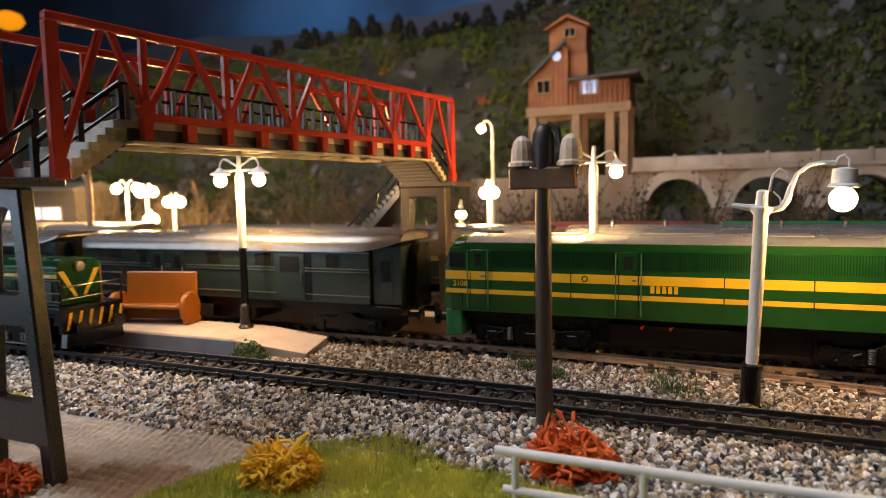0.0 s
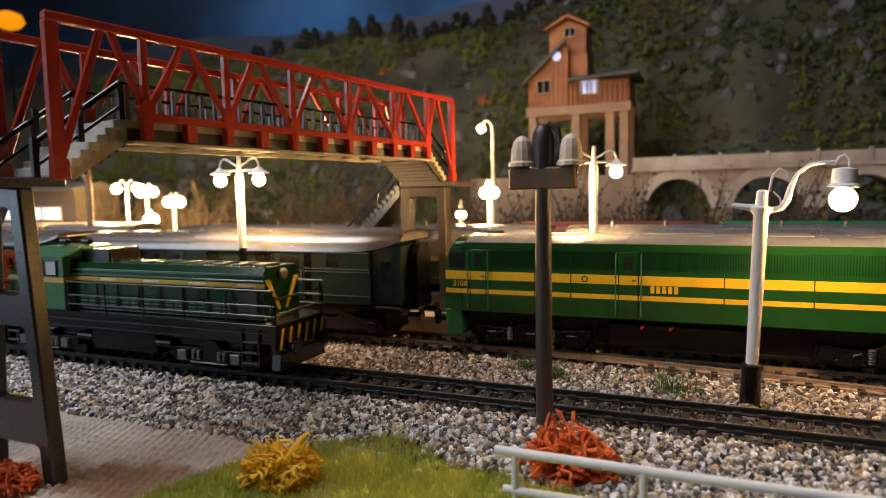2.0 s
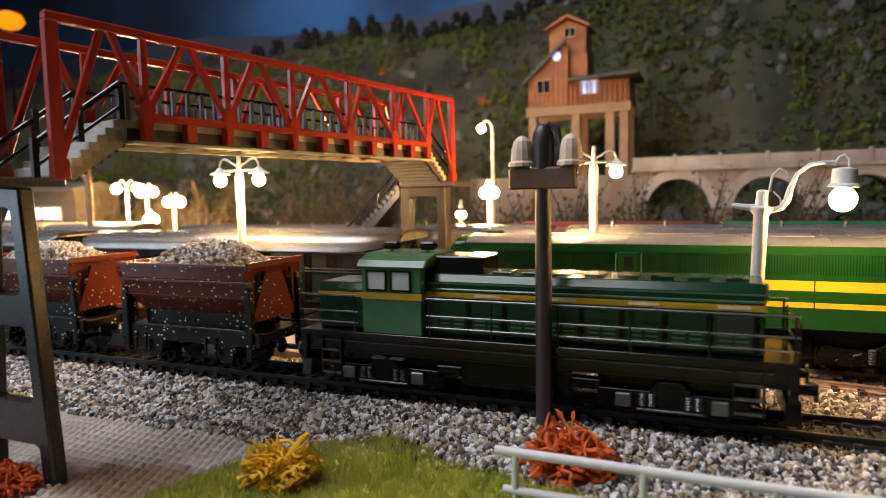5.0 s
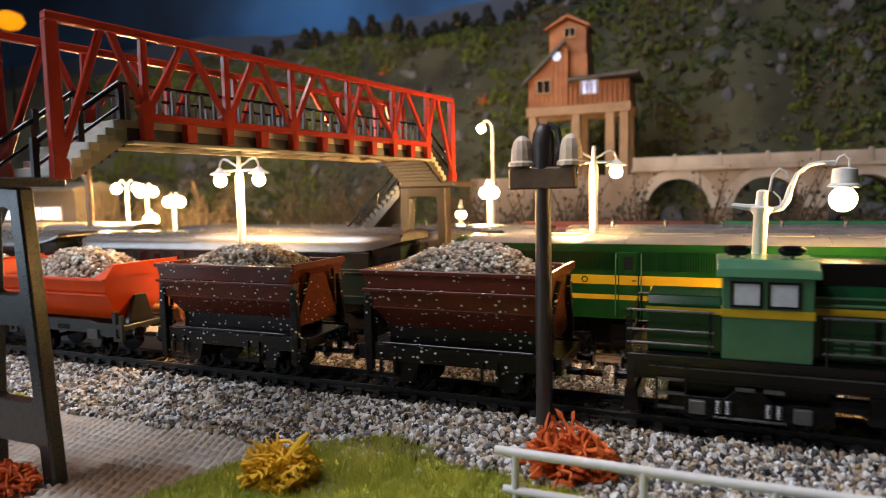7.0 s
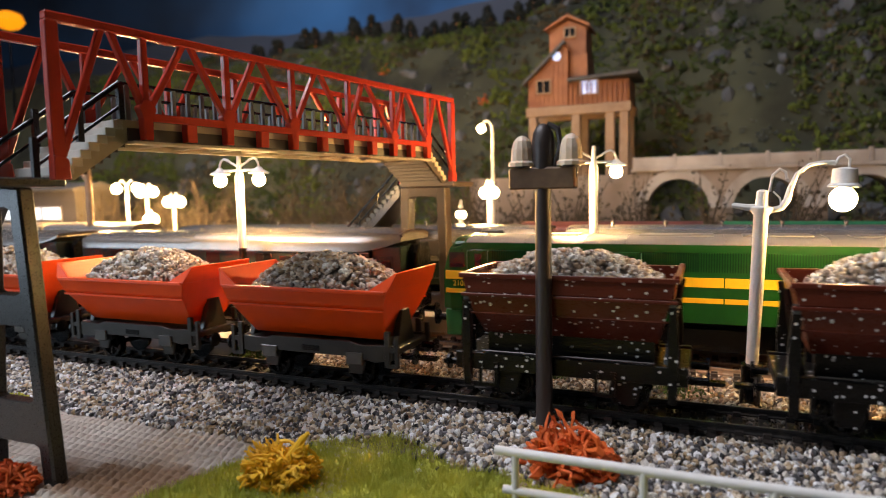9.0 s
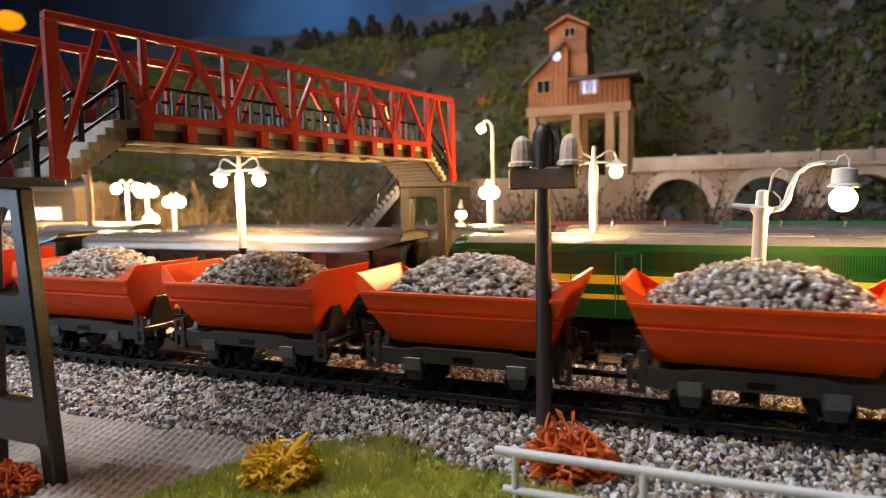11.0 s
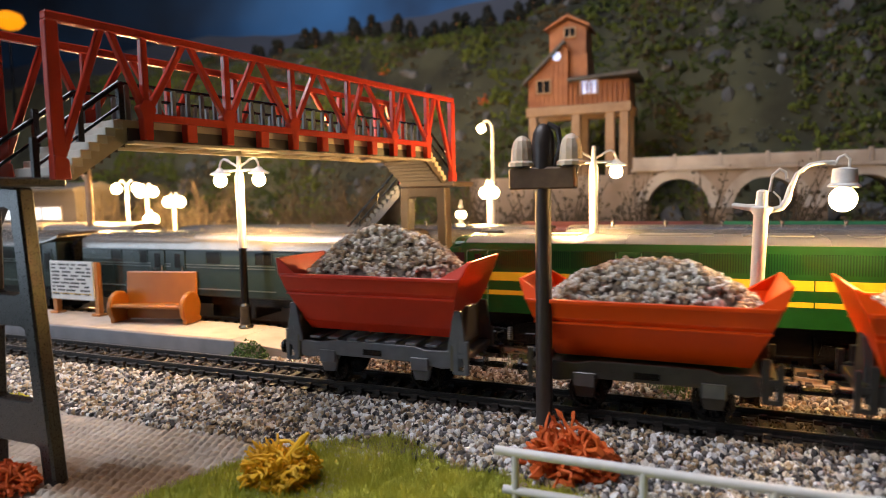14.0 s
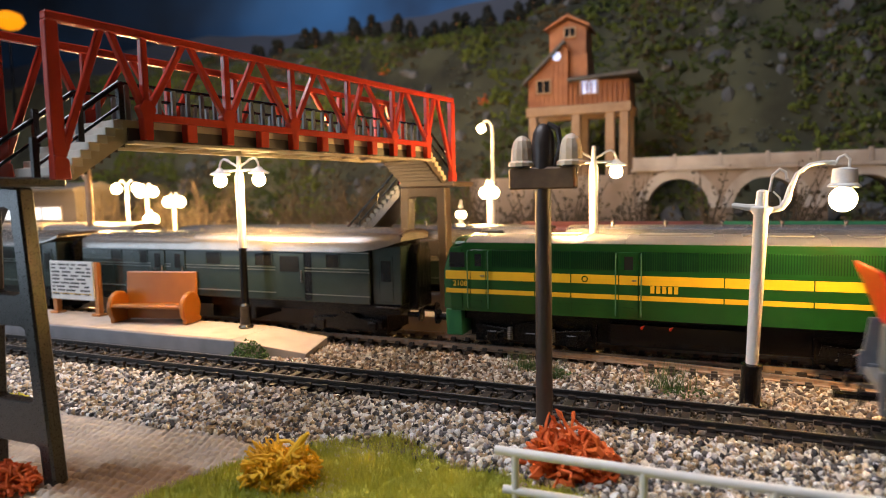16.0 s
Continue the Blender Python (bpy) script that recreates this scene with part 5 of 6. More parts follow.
scatter_ballast("ballast_stones", [(-330, 120, -52, -15.2)], STONE, "grey and white loose ballast stones on the track shoulder", 1, 33000, 1.95, 0.15)
# this palette also paints the undershadow between the rails
scatter_ballast("ballast_stones", [(-330, 120, -15, 15)], STONE_DARK, "dark ballast stones between the sleepers, with undershadow in their colour", 2, 6500, 1.7, -0.05)
scatter_ballast("ballast_stones", [(-194, 130, 15, 54)], STONE_TAN, "tan ballast stones between the two tracks", 3, 14000, 1.95, 0.15)
scatter_ballast("ballast_stones", [(-420, 130, 54, 92)], STONE_TAN, "tan ballast stones under the station track", 4, 4000, 1.9, -0.05)


# ---- grass, lichen and tufts ----
def grass_patch():
    rnd = random.Random(5)
    s = Shape()
    n = 0
    while n < 60000:
        x, y = rnd.uniform(-131, 20), rnd.uniform(-112, -35)
        if not in_grass(x + rnd.gauss(0, 1.2), y + rnd.gauss(0, 1.2)):
            continue
        n += 1
        a, l = rnd.uniform(0, 6.28), rnd.uniform(0.9, 2.3) * (1.0 + 0.5 * noise.noise(Vector((x * 0.12, y * 0.12, 6))))
        z = ground_height(x, y) + 0.5
        lean = rnd.uniform(0.1, 0.9) * l * 0.6
        b = rnd.uniform(0, 6.28)
        w = 0.09
        dx, dy = math.cos(a) * w, math.sin(a) * w
        lx, ly = math.cos(b) * lean, math.sin(b) * lean
        s.add([(x - dx, y - dy, z), (x + dx, y + dy, z), (x + lx * 0.45 + dx * 0.8, y + ly * 0.45 + dy * 0.8, z + l * 0.6), (x + lx * 0.45 - dx * 0.8, y + ly * 0.45 - dy * 0.8, z + l * 0.6), (x + lx, y + ly, z + l)],
              [(0, 1, 2, 3), (3, 2, 4)])
    ob = part("grass", s, GRASS)
    tagged(ob, "yellow-green static grass verge", "grass", kind="stuff")
    base = Shape().prism([(x, y) for x, y in GRASS_EDGE], -12, -8.2, "z")
    tagged(part("grass_soil", base, GRASS), "green turf under the grass", "ground", kind="structure")


grass_patch()


def lichen(label, at, width, height, material, seed, strands, horn=None, thick=(0.18, 0.6)):
    rnd = random.Random(seed)
    s = Shape()
    for _ in range(strands):
        a, r = rnd.uniform(0, 6.28), math.sqrt(rnd.random()) * 0.5
        p = Vector((math.cos(a) * r * width, math.sin(a) * r * width * 0.7, rnd.uniform(0, 0.75) * height * (1 - r)))
        d = Vector((rnd.gauss(0, 1), rnd.gauss(0, 1), rnd.gauss(0, 0.6))).normalized()
        pts = []
        for _k in range(11):
            pts.append(p.copy())
            d = (d + Vector((rnd.gauss(0, 0.5), rnd.gauss(0, 0.5), rnd.gauss(0, 0.45)))).normalized()
            q = p + d * width * 0.062
            if q.z < 0.2 or (q.x / (0.55 * width)) ** 2 + (q.y / (0.45 * width)) ** 2 + (q.z / height) ** 2 > 0.9 + 1.3 * noise.noise(Vector((q.x * 0.22, q.y * 0.22, q.z * 0.22 + seed))):
                d = (Vector((0, 0, height * 0.4)) - q).normalized()
                q = p + d * width * 0.06
            p = q
        r0 = rnd.uniform(*thick)
        s.tube(pts, [r0, r0, r0 * 1.3, r0, r0 * 0.8, r0, r0 * 1.2, r0 * 0.9, r0 * 0.7, r0 * 0.5, r0 * 0.25], 5)
    if horn:
        s.tube(horn, [1.3, 1.2, 1.0, 0.5], 7)
    ob = part("lichen", s, material, smooth=True)
    ob.location = (at[0] * S, at[1] * S, at[2] * S)
    return tagged(ob, label, "lichen", "lichen clumps", "stuff")


lichen("yellow dyed lichen clump on the grass", (-103, -70, -8.3), 21, 12.5, MOSS_Y, 41, 420, [(1, 0, 5), (4, 1, 9), (6.5, 1, 12.5), (8.5, 1, 14.5)])
lichen("rust-red dyed lichen clump at the signal post", (-33, -39, -8.4), 25, 17.5, MOSS_R, 42, 230, None, (0.35, 0.95))
lichen("rust-red dyed lichen clump by the bridge support", (-170, -98, -8.3), 18, 8, MOSS_R, 43, 260)


def tuft(label, at, width, height, count, material, seed, depth=0.6):
    rnd = random.Random(seed)
    s = Shape()
    for _ in range(count):
        x, y = rnd.gauss(0, width * 0.22), rnd.gauss(0, width * 0.22 * depth)
        l = height * rnd.uniform(0.4, 1.0)
        b, lean = rnd.uniform(0, 6.28), rnd.uniform(0.05, 0.5) * l
        a = rnd.uniform(0, 3.14)
        dx, dy = math.cos(a) * 0.13, math.sin(a) * 0.13
        tip = (x + math.cos(b) * lean, y + math.sin(b) * lean, l)
        s.add([(x - dx, y - dy, -0.6), (x + dx, y + dy, -0.6), tip], [(0, 1, 2)])
    ob = part("grass_tuft", s, material)
    ob.location = (at[0] * S, at[1] * S, at[2] * S)
    return tagged(ob, label, "grass tuft", "grass tufts")


def foam_bush(label, at, width, height, material, seed, count=160):
    rnd = random.Random(seed)
    s = Shape()
    for _ in range(count):
        a, r = rnd.uniform(0, 6.28), math.sqrt(rnd.random()) * 0.5
        z = rnd.random() * height * max(0.15, 1 - (2 * r) ** 2)
        pebble(s, rnd, (math.cos(a) * r * width, math.sin(a) * r * width * 0.6, z), rnd.uniform(0.8, 1.7))
    ob = part("bush", s, material)
    ob.location = (at[0] * S, at[1] * S, at[2] * S)
    return tagged(ob, label, "bush", "foam bushes")


foam_bush("dark green foam bush at the platform end", (-185, 18.0, -3.6), 21, 9, TUFT, 51, 520)
tuft("green grass tuft between the tracks", (-66, 40, -4.2), 17, 9, 260, TUFT, 52)
tuft("yellow-green grass tuft between the tracks", (-52, 31, -4.2), 10, 9, 130, TUFT, 53)
tuft("long dry grass tuft between the tracks", (-12, 29, -4.2), 18, 14, 150, TUFT, 54)
foam_bush("low green ground cover between the tracks", (-6, 28.5, -4.3), 24, 2.6, TUFT, 55, 260)
foam_bush("low green ground cover between the tracks", (-55, 38, -4.3), 26, 2.2, TUFT, 56, 160)
foam_bush("bright green moss patch beside the ballast", (-233, -53, -8.4), 22, 6, GRASS, 57, 260)


# ---- station furniture ----
def bench():
    t = thing("platform_bench", "orange-brown plastic bench with round armrests on the platform", "bench", at=(-263.5, 42.5, 4.0), turn=11)
    part("backrest", Shape().prism([(3.0, 6), (4.4, 6), (6.0, 25.4), (4.6, 25.4)], -20.4, 20.4, "x"), BENCH, t, bevel=0.4)
    part("seat", Shape().prism([(-8.5, 8.2), (3.8, 7.2), (3.8, 8.6), (-8.5, 10.0)], -19.5, 19.5, "x"), BENCH, t, bevel=0.4)
    part("seat_edge", Shape().rod((-19.5, -8.6, 9.0), (19.5, -8.6, 9.0), 1.0), BENCH, t, smooth=True)
    for x in (-20.6, 20.6):
        a = part("armrest", Shape().lathe([(7.4, -1.4), (7.9, -0.9), (7.9, 0.9), (7.4, 1.4)], (x, -2.5, 8.1), 28, "x"), BENCH, t, "round disc armrest", smooth=True)
        part("foot", Shape().box(x - 1.3, x + 1.3, -8, 5, 0, 3.0), BENCH, a, bevel=0.4)
    part("under_panel", Shape().box(-19.2, 19.2, 1.6, 3.0, 1.0, 7.6), BENCH, t, bevel=0.2)
    for x, z in ((-15, 22), (15, 22), (-2, 11.5), (-15, 11.5), (15, 11.5)):
        part("bolt", Shape().lathe([(0.8, -0.5), (0.8, 0.2), (0.4, 0.5)], (x, 3.6 + (z - 6) * 0.1, z), 10, "y"), POST_ORANGE, t, smooth=True)


bench()


def notice_board():
    t = thing("notice_board", "white timetable board on ochre posts on the platform", "notice board", at=(-325, 45, 4.0))
    for x in (-16.5, 16.5):
        p = part("post", Shape().prism([(-1.6, 0), (1.6, 0), (1.6, 28), (0.6, 29.5), (-1.6, 29.5)], x - 1.6, x + 1.6, "x"), POST_ORANGE, t, bevel=0.3)
        part("foot", Shape().box(x - 3, x + 3, -3, 3, 0, 1.2), POST_ORANGE, p, bevel=0.3)
    board = part("board", Shape().box(-17.5, 16, -2.6, -1.4, 8.5, 29.8), WHITE, t, "white board with printed lines", bevel=0.2)
    rnd = random.Random(3)
    for k in range(9):
        z = 28 - k * 2.05
        x = -16.0
        while x < 13:
            w = rnd.uniform(2.0, 8.0)
            part("text_bar", Shape().box(x, min(14.5, x + w), -2.75, -2.5, z - 0.42, z + 0.42), INK if rnd.random() < 0.6 else FRAME_GREY, board)
            x += w + rnd.uniform(0.8, 4.0)
    part("yellow_line", Shape().box(-16.5, 14.5, -2.75, -2.5, 11.6, 12.1), YELLOW, board)


notice_board()


def ball(r, z):
    """Rings of a globe for lathe()."""
    return [(max(0.05, r * math.sin(math.pi * i / 10)), z - r * math.cos(math.pi * i / 10)) for i in range(11)]


def lamp_arm(lamp, x, z_top, dx, zb, bulb_mat, shade=True, name="arm"):
    """A curved arm to one side, with a white shade and a lit bulb."""
    pts = [(x, 0, z_top)] + [(x + dx * (0.15 + 0.85 * math.sin(a)), 0, z_top + 4.5 * math.sin(2 * a) * 0.9) for a in (0.25, 0.5, 0.8, 1.1, 1.4)] + [(x + dx, 0, zb + 4.5)]
    arm = part("arm", Shape().tube(pts, 0.55, 8), WHITE, lamp, smooth=True)
    part("shade", Shape().lathe([(4.6, zb + 2.2), (4.8, zb + 2.7), (2.2, zb + 4.0), (1.0, zb + 5.4)], (x + dx, 0, 0), 18), WHITE, arm, "white conical shade", smooth=True)
    part("bulb", Shape().lathe(ball(3.1, zb - 0.6), (x + dx, 0, 0), 16), bulb_mat, arm, "lit warm bulb", smooth=True)


def platform_lamp(at, height, label, bulb_mat=BULB, turn=0.0, black=39.0, r=1.0):
    t = thing("street_lamp", label, "street lamp", "street lamps", at, turn)
    part("base", Shape().lathe([(3.6 * r, 0), (3.6 * r, 0.8), (2.7 * r, 1.6), (2.6 * r, 10.5), (2.9 * r, 11), (2.0 * r, 12)], (0, 0, 0), 18), BLACK, t, "black base", smooth=True)
    if black > 13:
        part("lower_shaft", Shape().lathe([(1.9 * r, 12), (1.8 * r, black)], (0, 0, 0), 16), BLACK, t, "black lower shaft", smooth=True)
    part("shaft", Shape().lathe([(1.85 * r, max(12, black)), (2.1 * r, height - 10), (1.3 * r, height - 8), (0.9 * r, height)], (0, 0, 0), 16), WHITE, t, smooth=True)
    part("cross_arm", Shape().rod((-13, 0, height - 7.5), (13, 0, height - 7.5), 0.6), WHITE, t)
    for dx in (-11.5, 11.5):
        lamp_arm(t, 0, height - 6, dx, height - 11.5, bulb_mat)
    return t


platform_lamp((-207, 43, 4.0), 83.5, "white double street lamp with black base on the platform")
bulb_light(-218.8, 43, 72, 0.25, 3.4)
bulb_light(-195.2, 43, 72, 0.25, 3.4)


def near_lamp():
    t = thing("street_lamp", "tilted white street lamp, one arm missing, black base", "street lamp", "street lamps", (13.0, 20.5, -4.2))
    t.matrix_basis = pose(13.0 * S, 20.5 * S, -4.2 * S, 0, 2.0, 0)
    part("base", Shape().lathe([(4.6, 0), (4.2, 0.8), (3.1, 1.4), (3.0, 13), (3.3, 13.5), (3.3, 14.6), (2.2, 15)], (0, 0, 0), 20), BLACK, t, "black base", smooth=True)
    part("shaft", Shape().lathe([(1.9, 15), (2.2, 62.5), (3.4, 64.2), (3.4, 65.0), (1.9, 65.5), (1.7, 70), (0.6, 70.6)], (0, 0, 0), 18), WHITE, t, smooth=True)
    part("broken_arm", Shape().tube([(0, 0, 64.8), (-4, 0, 64.9), (-8, 0, 65.4), (-8.6, 0, 65.4)], [1.3, 1.1, 0.8, 0.5], 8), WHITE, t, "white arm stub", smooth=True)
    arm = part("arm", Shape().tube([(0, 0, 64.8), (3, 0, 64.2), (5.5, 0, 65), (7, 0, 67.5), (7.6, 0, 71), (9.2, 0, 75.5), (12.5, 0, 78.3), (16, 0, 79), (19, 0, 79.2)], [1.0, 1.0, 1.0, 1.1, 0.9, 0.6, 0.6, 0.6, 0.5], 8), WHITE, t, smooth=True)
    part("hook", Shape().tube([(16, 0, 79), (19, 0, 78.4), (20, 0, 80.5), (21.5, 0, 81.3), (22.8, 0, 80), (22.8, 0, 77)], 0.4, 8), WHITE, arm, smooth=True)
    part("shade", Shape().lathe([(4.4, 71.6), (4.5, 72.1), (3.6, 72.8), (3.3, 77.0), (1.0, 77.6)], (21.8, 0, 0), 20), WHITE, arm, "white shade", smooth=True)
    part("bulb", Shape().lathe(ball(3.8, 68.0), (21.8, 0, 0), 16), BULB, arm, "lit warm bulb", smooth=True)
    part("loose_wire", Shape().tube([(2, 0.5, 70), (2.6, 0.8, 75), (4.5, 0.8, 77), (6.2, 0.8, 76), (6.6, 0.8, 74)], 0.45, 6).tube([(3, 0.3, 70), (5, 0.2, 68), (5.6, 0, 64.6)], 0.3, 6), WHITE, t, "loose wire", smooth=True)


near_lamp()
bulb_light(37.0, 20.5, 62.0, 1.05, 4.0)


def signal_post():
    t = thing("bell_post", "dark brown post with a crossbar and ribbed glass bells", "telegraph post", at=(-45, -18, -5.5))
    part("shaft", Shape().lathe([(2.55, 0), (2.35, 73), (2.35, 74)], (0, 0, 0), 18), POST_BROWN, t, smooth=True)
    part("crossbar", Shape().box(-9.8, 9.8, -2.6, 2.6, 73.2, 79.6), CROSSBAR, t, bevel=0.5)
    part("cap", Shape().lathe([(3.2, 79), (3.4, 86), (3.0, 89.5), (1.8, 91.6), (0.6, 92.2)], (0, 0.5, 0), 16), POST_BROWN, t, "dark rounded cap", smooth=True)
    part("arch", Shape().tube([(3.2, 0, 79), (5.2, 0, 86), (4.4, 0, 90.5), (1.5, 0, 92)], 0.8, 8), POST_BROWN, t, smooth=True)
    for x in (-6.2, 8.2):
        rings = [(3.9, 80.0), (3.9, 81.0), (3.2, 81.6), (3.0, 85), (2.4, 87.4), (1.3, 88.6), (0.3, 89)]
        sh = Shape()
        n = 24
        loops = [[(x + r * (1 + 0.05 * (i % 2)) * math.cos(2 * math.pi * i / n), r * (1 + 0.05 * (i % 2)) * math.sin(2 * math.pi * i / n), z) for i in range(n)] for r, z in rings]
        sh.loft(loops)
        b = part("bell", sh, BELL, t, "ribbed cream glass bell")
        part("bell_holder", Shape().lathe([(1.6, 76), (2.4, 79.3), (2.6, 80.2)], (x, 0, 0), 14), GREY_DARK, b)


# lighter brown puts the gold lamplight on the crossbar into its colour
CROSSBAR = mat("lamplit_brown_crossbar", (0.20, 0.12, 0.06), 0.5, 0, (0.09, 0.05, 0.03), 200, 0.8, 0.2)
BELL = mat("cream_glass_bell", (0.80, 0.66, 0.50), 0.25, 0, (0.66, 0.5, 0.36), 300, 0.5, 0.05)
BELL.node_tree.nodes["Principled BSDF"].inputs["Subsurface Weight"].default_value = 0.4
BELL.node_tree.nodes["Principled BSDF"].inputs["Subsurface Radius"].default_value = (0.002, 0.0015, 0.001)
signal_post()


def white_fence():
    t = thing("white_railing", "white painted metal railing on the grass verge", "railing", at=(-42, -60, 0))
    part("top_rail", Shape().rod((-5.0, 0, 4.9), (40, 0.3, 4.6), 1.15, n=12).rod((40, 0.3, 4.6), (110, 0, 5.5), 1.15, n=12), WHITE, t, smooth=True)
    part("lower_rail", Shape().rod((-3.0, 0, -4.6), (110, 0, -4.2), 1.05, n=12), WHITE, t, smooth=True)
    for x in (0, 29.5, 55.5, 82, 108):
        part("post", Shape().rod((x, 0, -9.2), (x, 0, 4.6), 0.95, n=12), WHITE, t, smooth=True)


white_fence()


# ---- branch rails of the turnout ----
def branch_rails():
    t = thing("turnout", "rust-brown turnout rails curving away from the station track", "railway turnout", "tracks", kind="structure")
    for off in (0.0, 16.5):
        pts = []
        for i in range(25):
            x = -130 + i * 12
            k = (x + 130) / 180.0
            y = 61.2 - 9.0 * k ** 1.6 - 17.0 * max(0.0, k - 0.55) ** 1.2 + off
            pts.append((x, y, 0.0))
        if off:
            pts = [p for p in pts if p[1] < 60]
        s = Shape()
        rail_run(s, pts)
        r = part("rail", s, RAIL_RUST, t)
        head = Shape()
        head.loft([[(p[0], p[1] + dy, p[2] + dz) for dy, dz in ((-0.36, -0.06), (0.36, -0.06), (0.36, 0.03), (-0.36, 0.03))] for p in pts])
        part("rail_head", head, STEEL, r, "worn bright rail head")
    me = sleeper_shape(2.6, 24).mesh("sleeper")
    for i in range(20):
        x = -20 + i * 7.6
        k = (x + 130) / 180.0
        y = 61.2 - 9.0 * k ** 1.6 - 17.0 * max(0.0, k - 0.55) ** 1.2
        ob = part("sleeper", me, TIE_BROWN, t)
        ob.location = (x * S, (y + 6) * S, -0.1 * S)
    motor = part("rail_joint_cover", Shape().box(26, 42, 49, 52, -3.4, -1.2), FRAME_GREY, t, "grey rail joint cover", bevel=0.4)


branch_rails()


# ---- second platform, far trains, lamps of the yard ----
t = thing("platform", "low platform between the station tracks", "platform", kind="structure")
part("paving", Shape().box(-800, 300, 95, 116, -6, 4), PLATFORM, t)
straight_track("middle_track", 140, -760, 420, RAIL_RUST, TIE_BROWN, "rust-brown model railway track in the yard")
straight_track("yard_track", 212, -760, 420, RAIL_RUST, TIE_BROWN, "rust-brown model railway track in the yard")
platform_lamp((-50.5, 105, 4.0), 84, "white double street lamp on the middle platform", BULB, 35, 12)
bulb_light(-60, 99, 72, 0.7, 3.4)


def boxcar(x0, x1, y, body_mat, roof_mat, label):
    t = thing("goods_van", label, "goods wagon", "yard wagons", (0, y, 0))
    b = part("body", Shape().box(x0, x1, -16, 16, 14, 42), body_mat, t, bevel=0.4)
    part("roof", Shape().prism(side_section(16.6, 41.6, 42.4, 47.6), x0 - 0.8, x1 + 0.8, "x"), roof_mat, t, smooth=True)
    part("sliding_door", Shape().box((x0 + x1) / 2 - 11, (x0 + x1) / 2 + 11, -16.6, -15.8, 15, 40), body_mat, b, bevel=0.2)
    x = x0 + 6
    while x < x1 - 5:
        part("side_stay", Shape().box(x - 0.6, x + 0.6, -16.7, -15.9, 14, 41.4), body_mat, b)
        x += 12
    part("underframe", Shape().box(x0 + 2, x1 - 2, -12, 12, 10, 14), UNDER, t)
    for x in (x0 + 18, x1 - 18):
        wheelset(t, x, 5.6)


boxcar(-112, -4, 212, BROWN, BROWN, "maroon goods van in the yard")
boxcar(8, 120, 212, GREEN, GREEN_SKIRT, "green goods van in the yard")
boxcar(-560, -452, 212, WHITE, ROOF_GREY, "pale grey goods van in the yard")
boxcar(-680, -572, 212, WHITE, ROOF_GREY, "pale grey goods van in the yard")


def yard_lamp(at, height, label, hook=9.0):
    t = thing("yard_lamp", label, "street lamp", "yard lamps", at)
    pts = [(0, 0, 0), (0, 0, height - hook)] + [(hook * 0.55 * (1 - math.cos(a)), 0, height - hook + hook * math.sin(a)) for a in (0.5, 1.0, 1.57, 2.1, 2.7)]
    pts = [(p[0] * -1, p[1], p[2]) for p in pts]
    part("shaft", Shape().tube(pts, [1.6, 1.3] + [0.8] * 5, 10), WHITE, t, smooth=True)
    e = pts[-1]
    part("bulb", Shape().lathe(ball(3.5, -1.0), e, 14), BULB_FAR, t, "lit warm globe", smooth=True)
    return e


yard_lamp((-164, 300, -5), 131, "tall white hooked yard lamp, lit")


def twin_globe(at, h, spread, label, r=5.2):
    t = thing("yard_lamp", label, "street lamp", "yard lamps", at)
    part("shaft", Shape().lathe([(2.4, 0), (1.8, h * 0.5), (1.5, h)], (0, 0, 0), 12), WHITE, t, smooth=True)
    part("arm", Shape().tube([(-spread, 0, h + 1), (-spread * 0.4, 0, h + 6), (0, 0, h), (spread * 0.4, 0, h + 6), (spread, 0, h + 1)], 0.8, 8), WHITE, t, smooth=True)
    for dx in (-spread, spread):
        part("bulb", Shape().lathe(ball(r, -0.8), (dx, 0, h - 2), 14), BULB_FAR, t, "lit warm globe", smooth=True)


twin_globe((-144, 230, -5), 75, 3.4, "white twin-globe yard lamp, lit", 4.0)
twin_globe((-573, 300, -5), 87, 15, "white twin-globe yard lamp, lit")
twin_globe((-545, 300, -5), 83, 9, "white twin-globe yard lamp, lit")
twin_globe((-508, 300, -5), 72, 8, "white twin-globe yard lamp, lit")
twin_globe((-519, 280, -5), 55, 3, "short white yard lamp, lit")
twin_globe((-139, 160, -5), 62, 1.0, "short white yard lamp, lit", 2.4)
bulb_light(-144, 214, 70, 0.7, 5)
bulb_light(-570, 262, 78, 2.6, 8)
bulb_light(-510, 262, 66, 2.2, 8)
bulb_light(-177, 292, 112, 0.08, 4)
t = thing("wooden_post", "tall pale wooden post in the yard", "post", at=(-505, 200, -5))
part("shaft", Shape().lathe([(3.2, 0), (2.6, 100)], (0, 0, 0), 12), TIMBER, t, smooth=True)
part("bracket", Shape().beam((0, 0, 88), (-13, 0, 102), 2.4, 2.4), TIMBER, t)


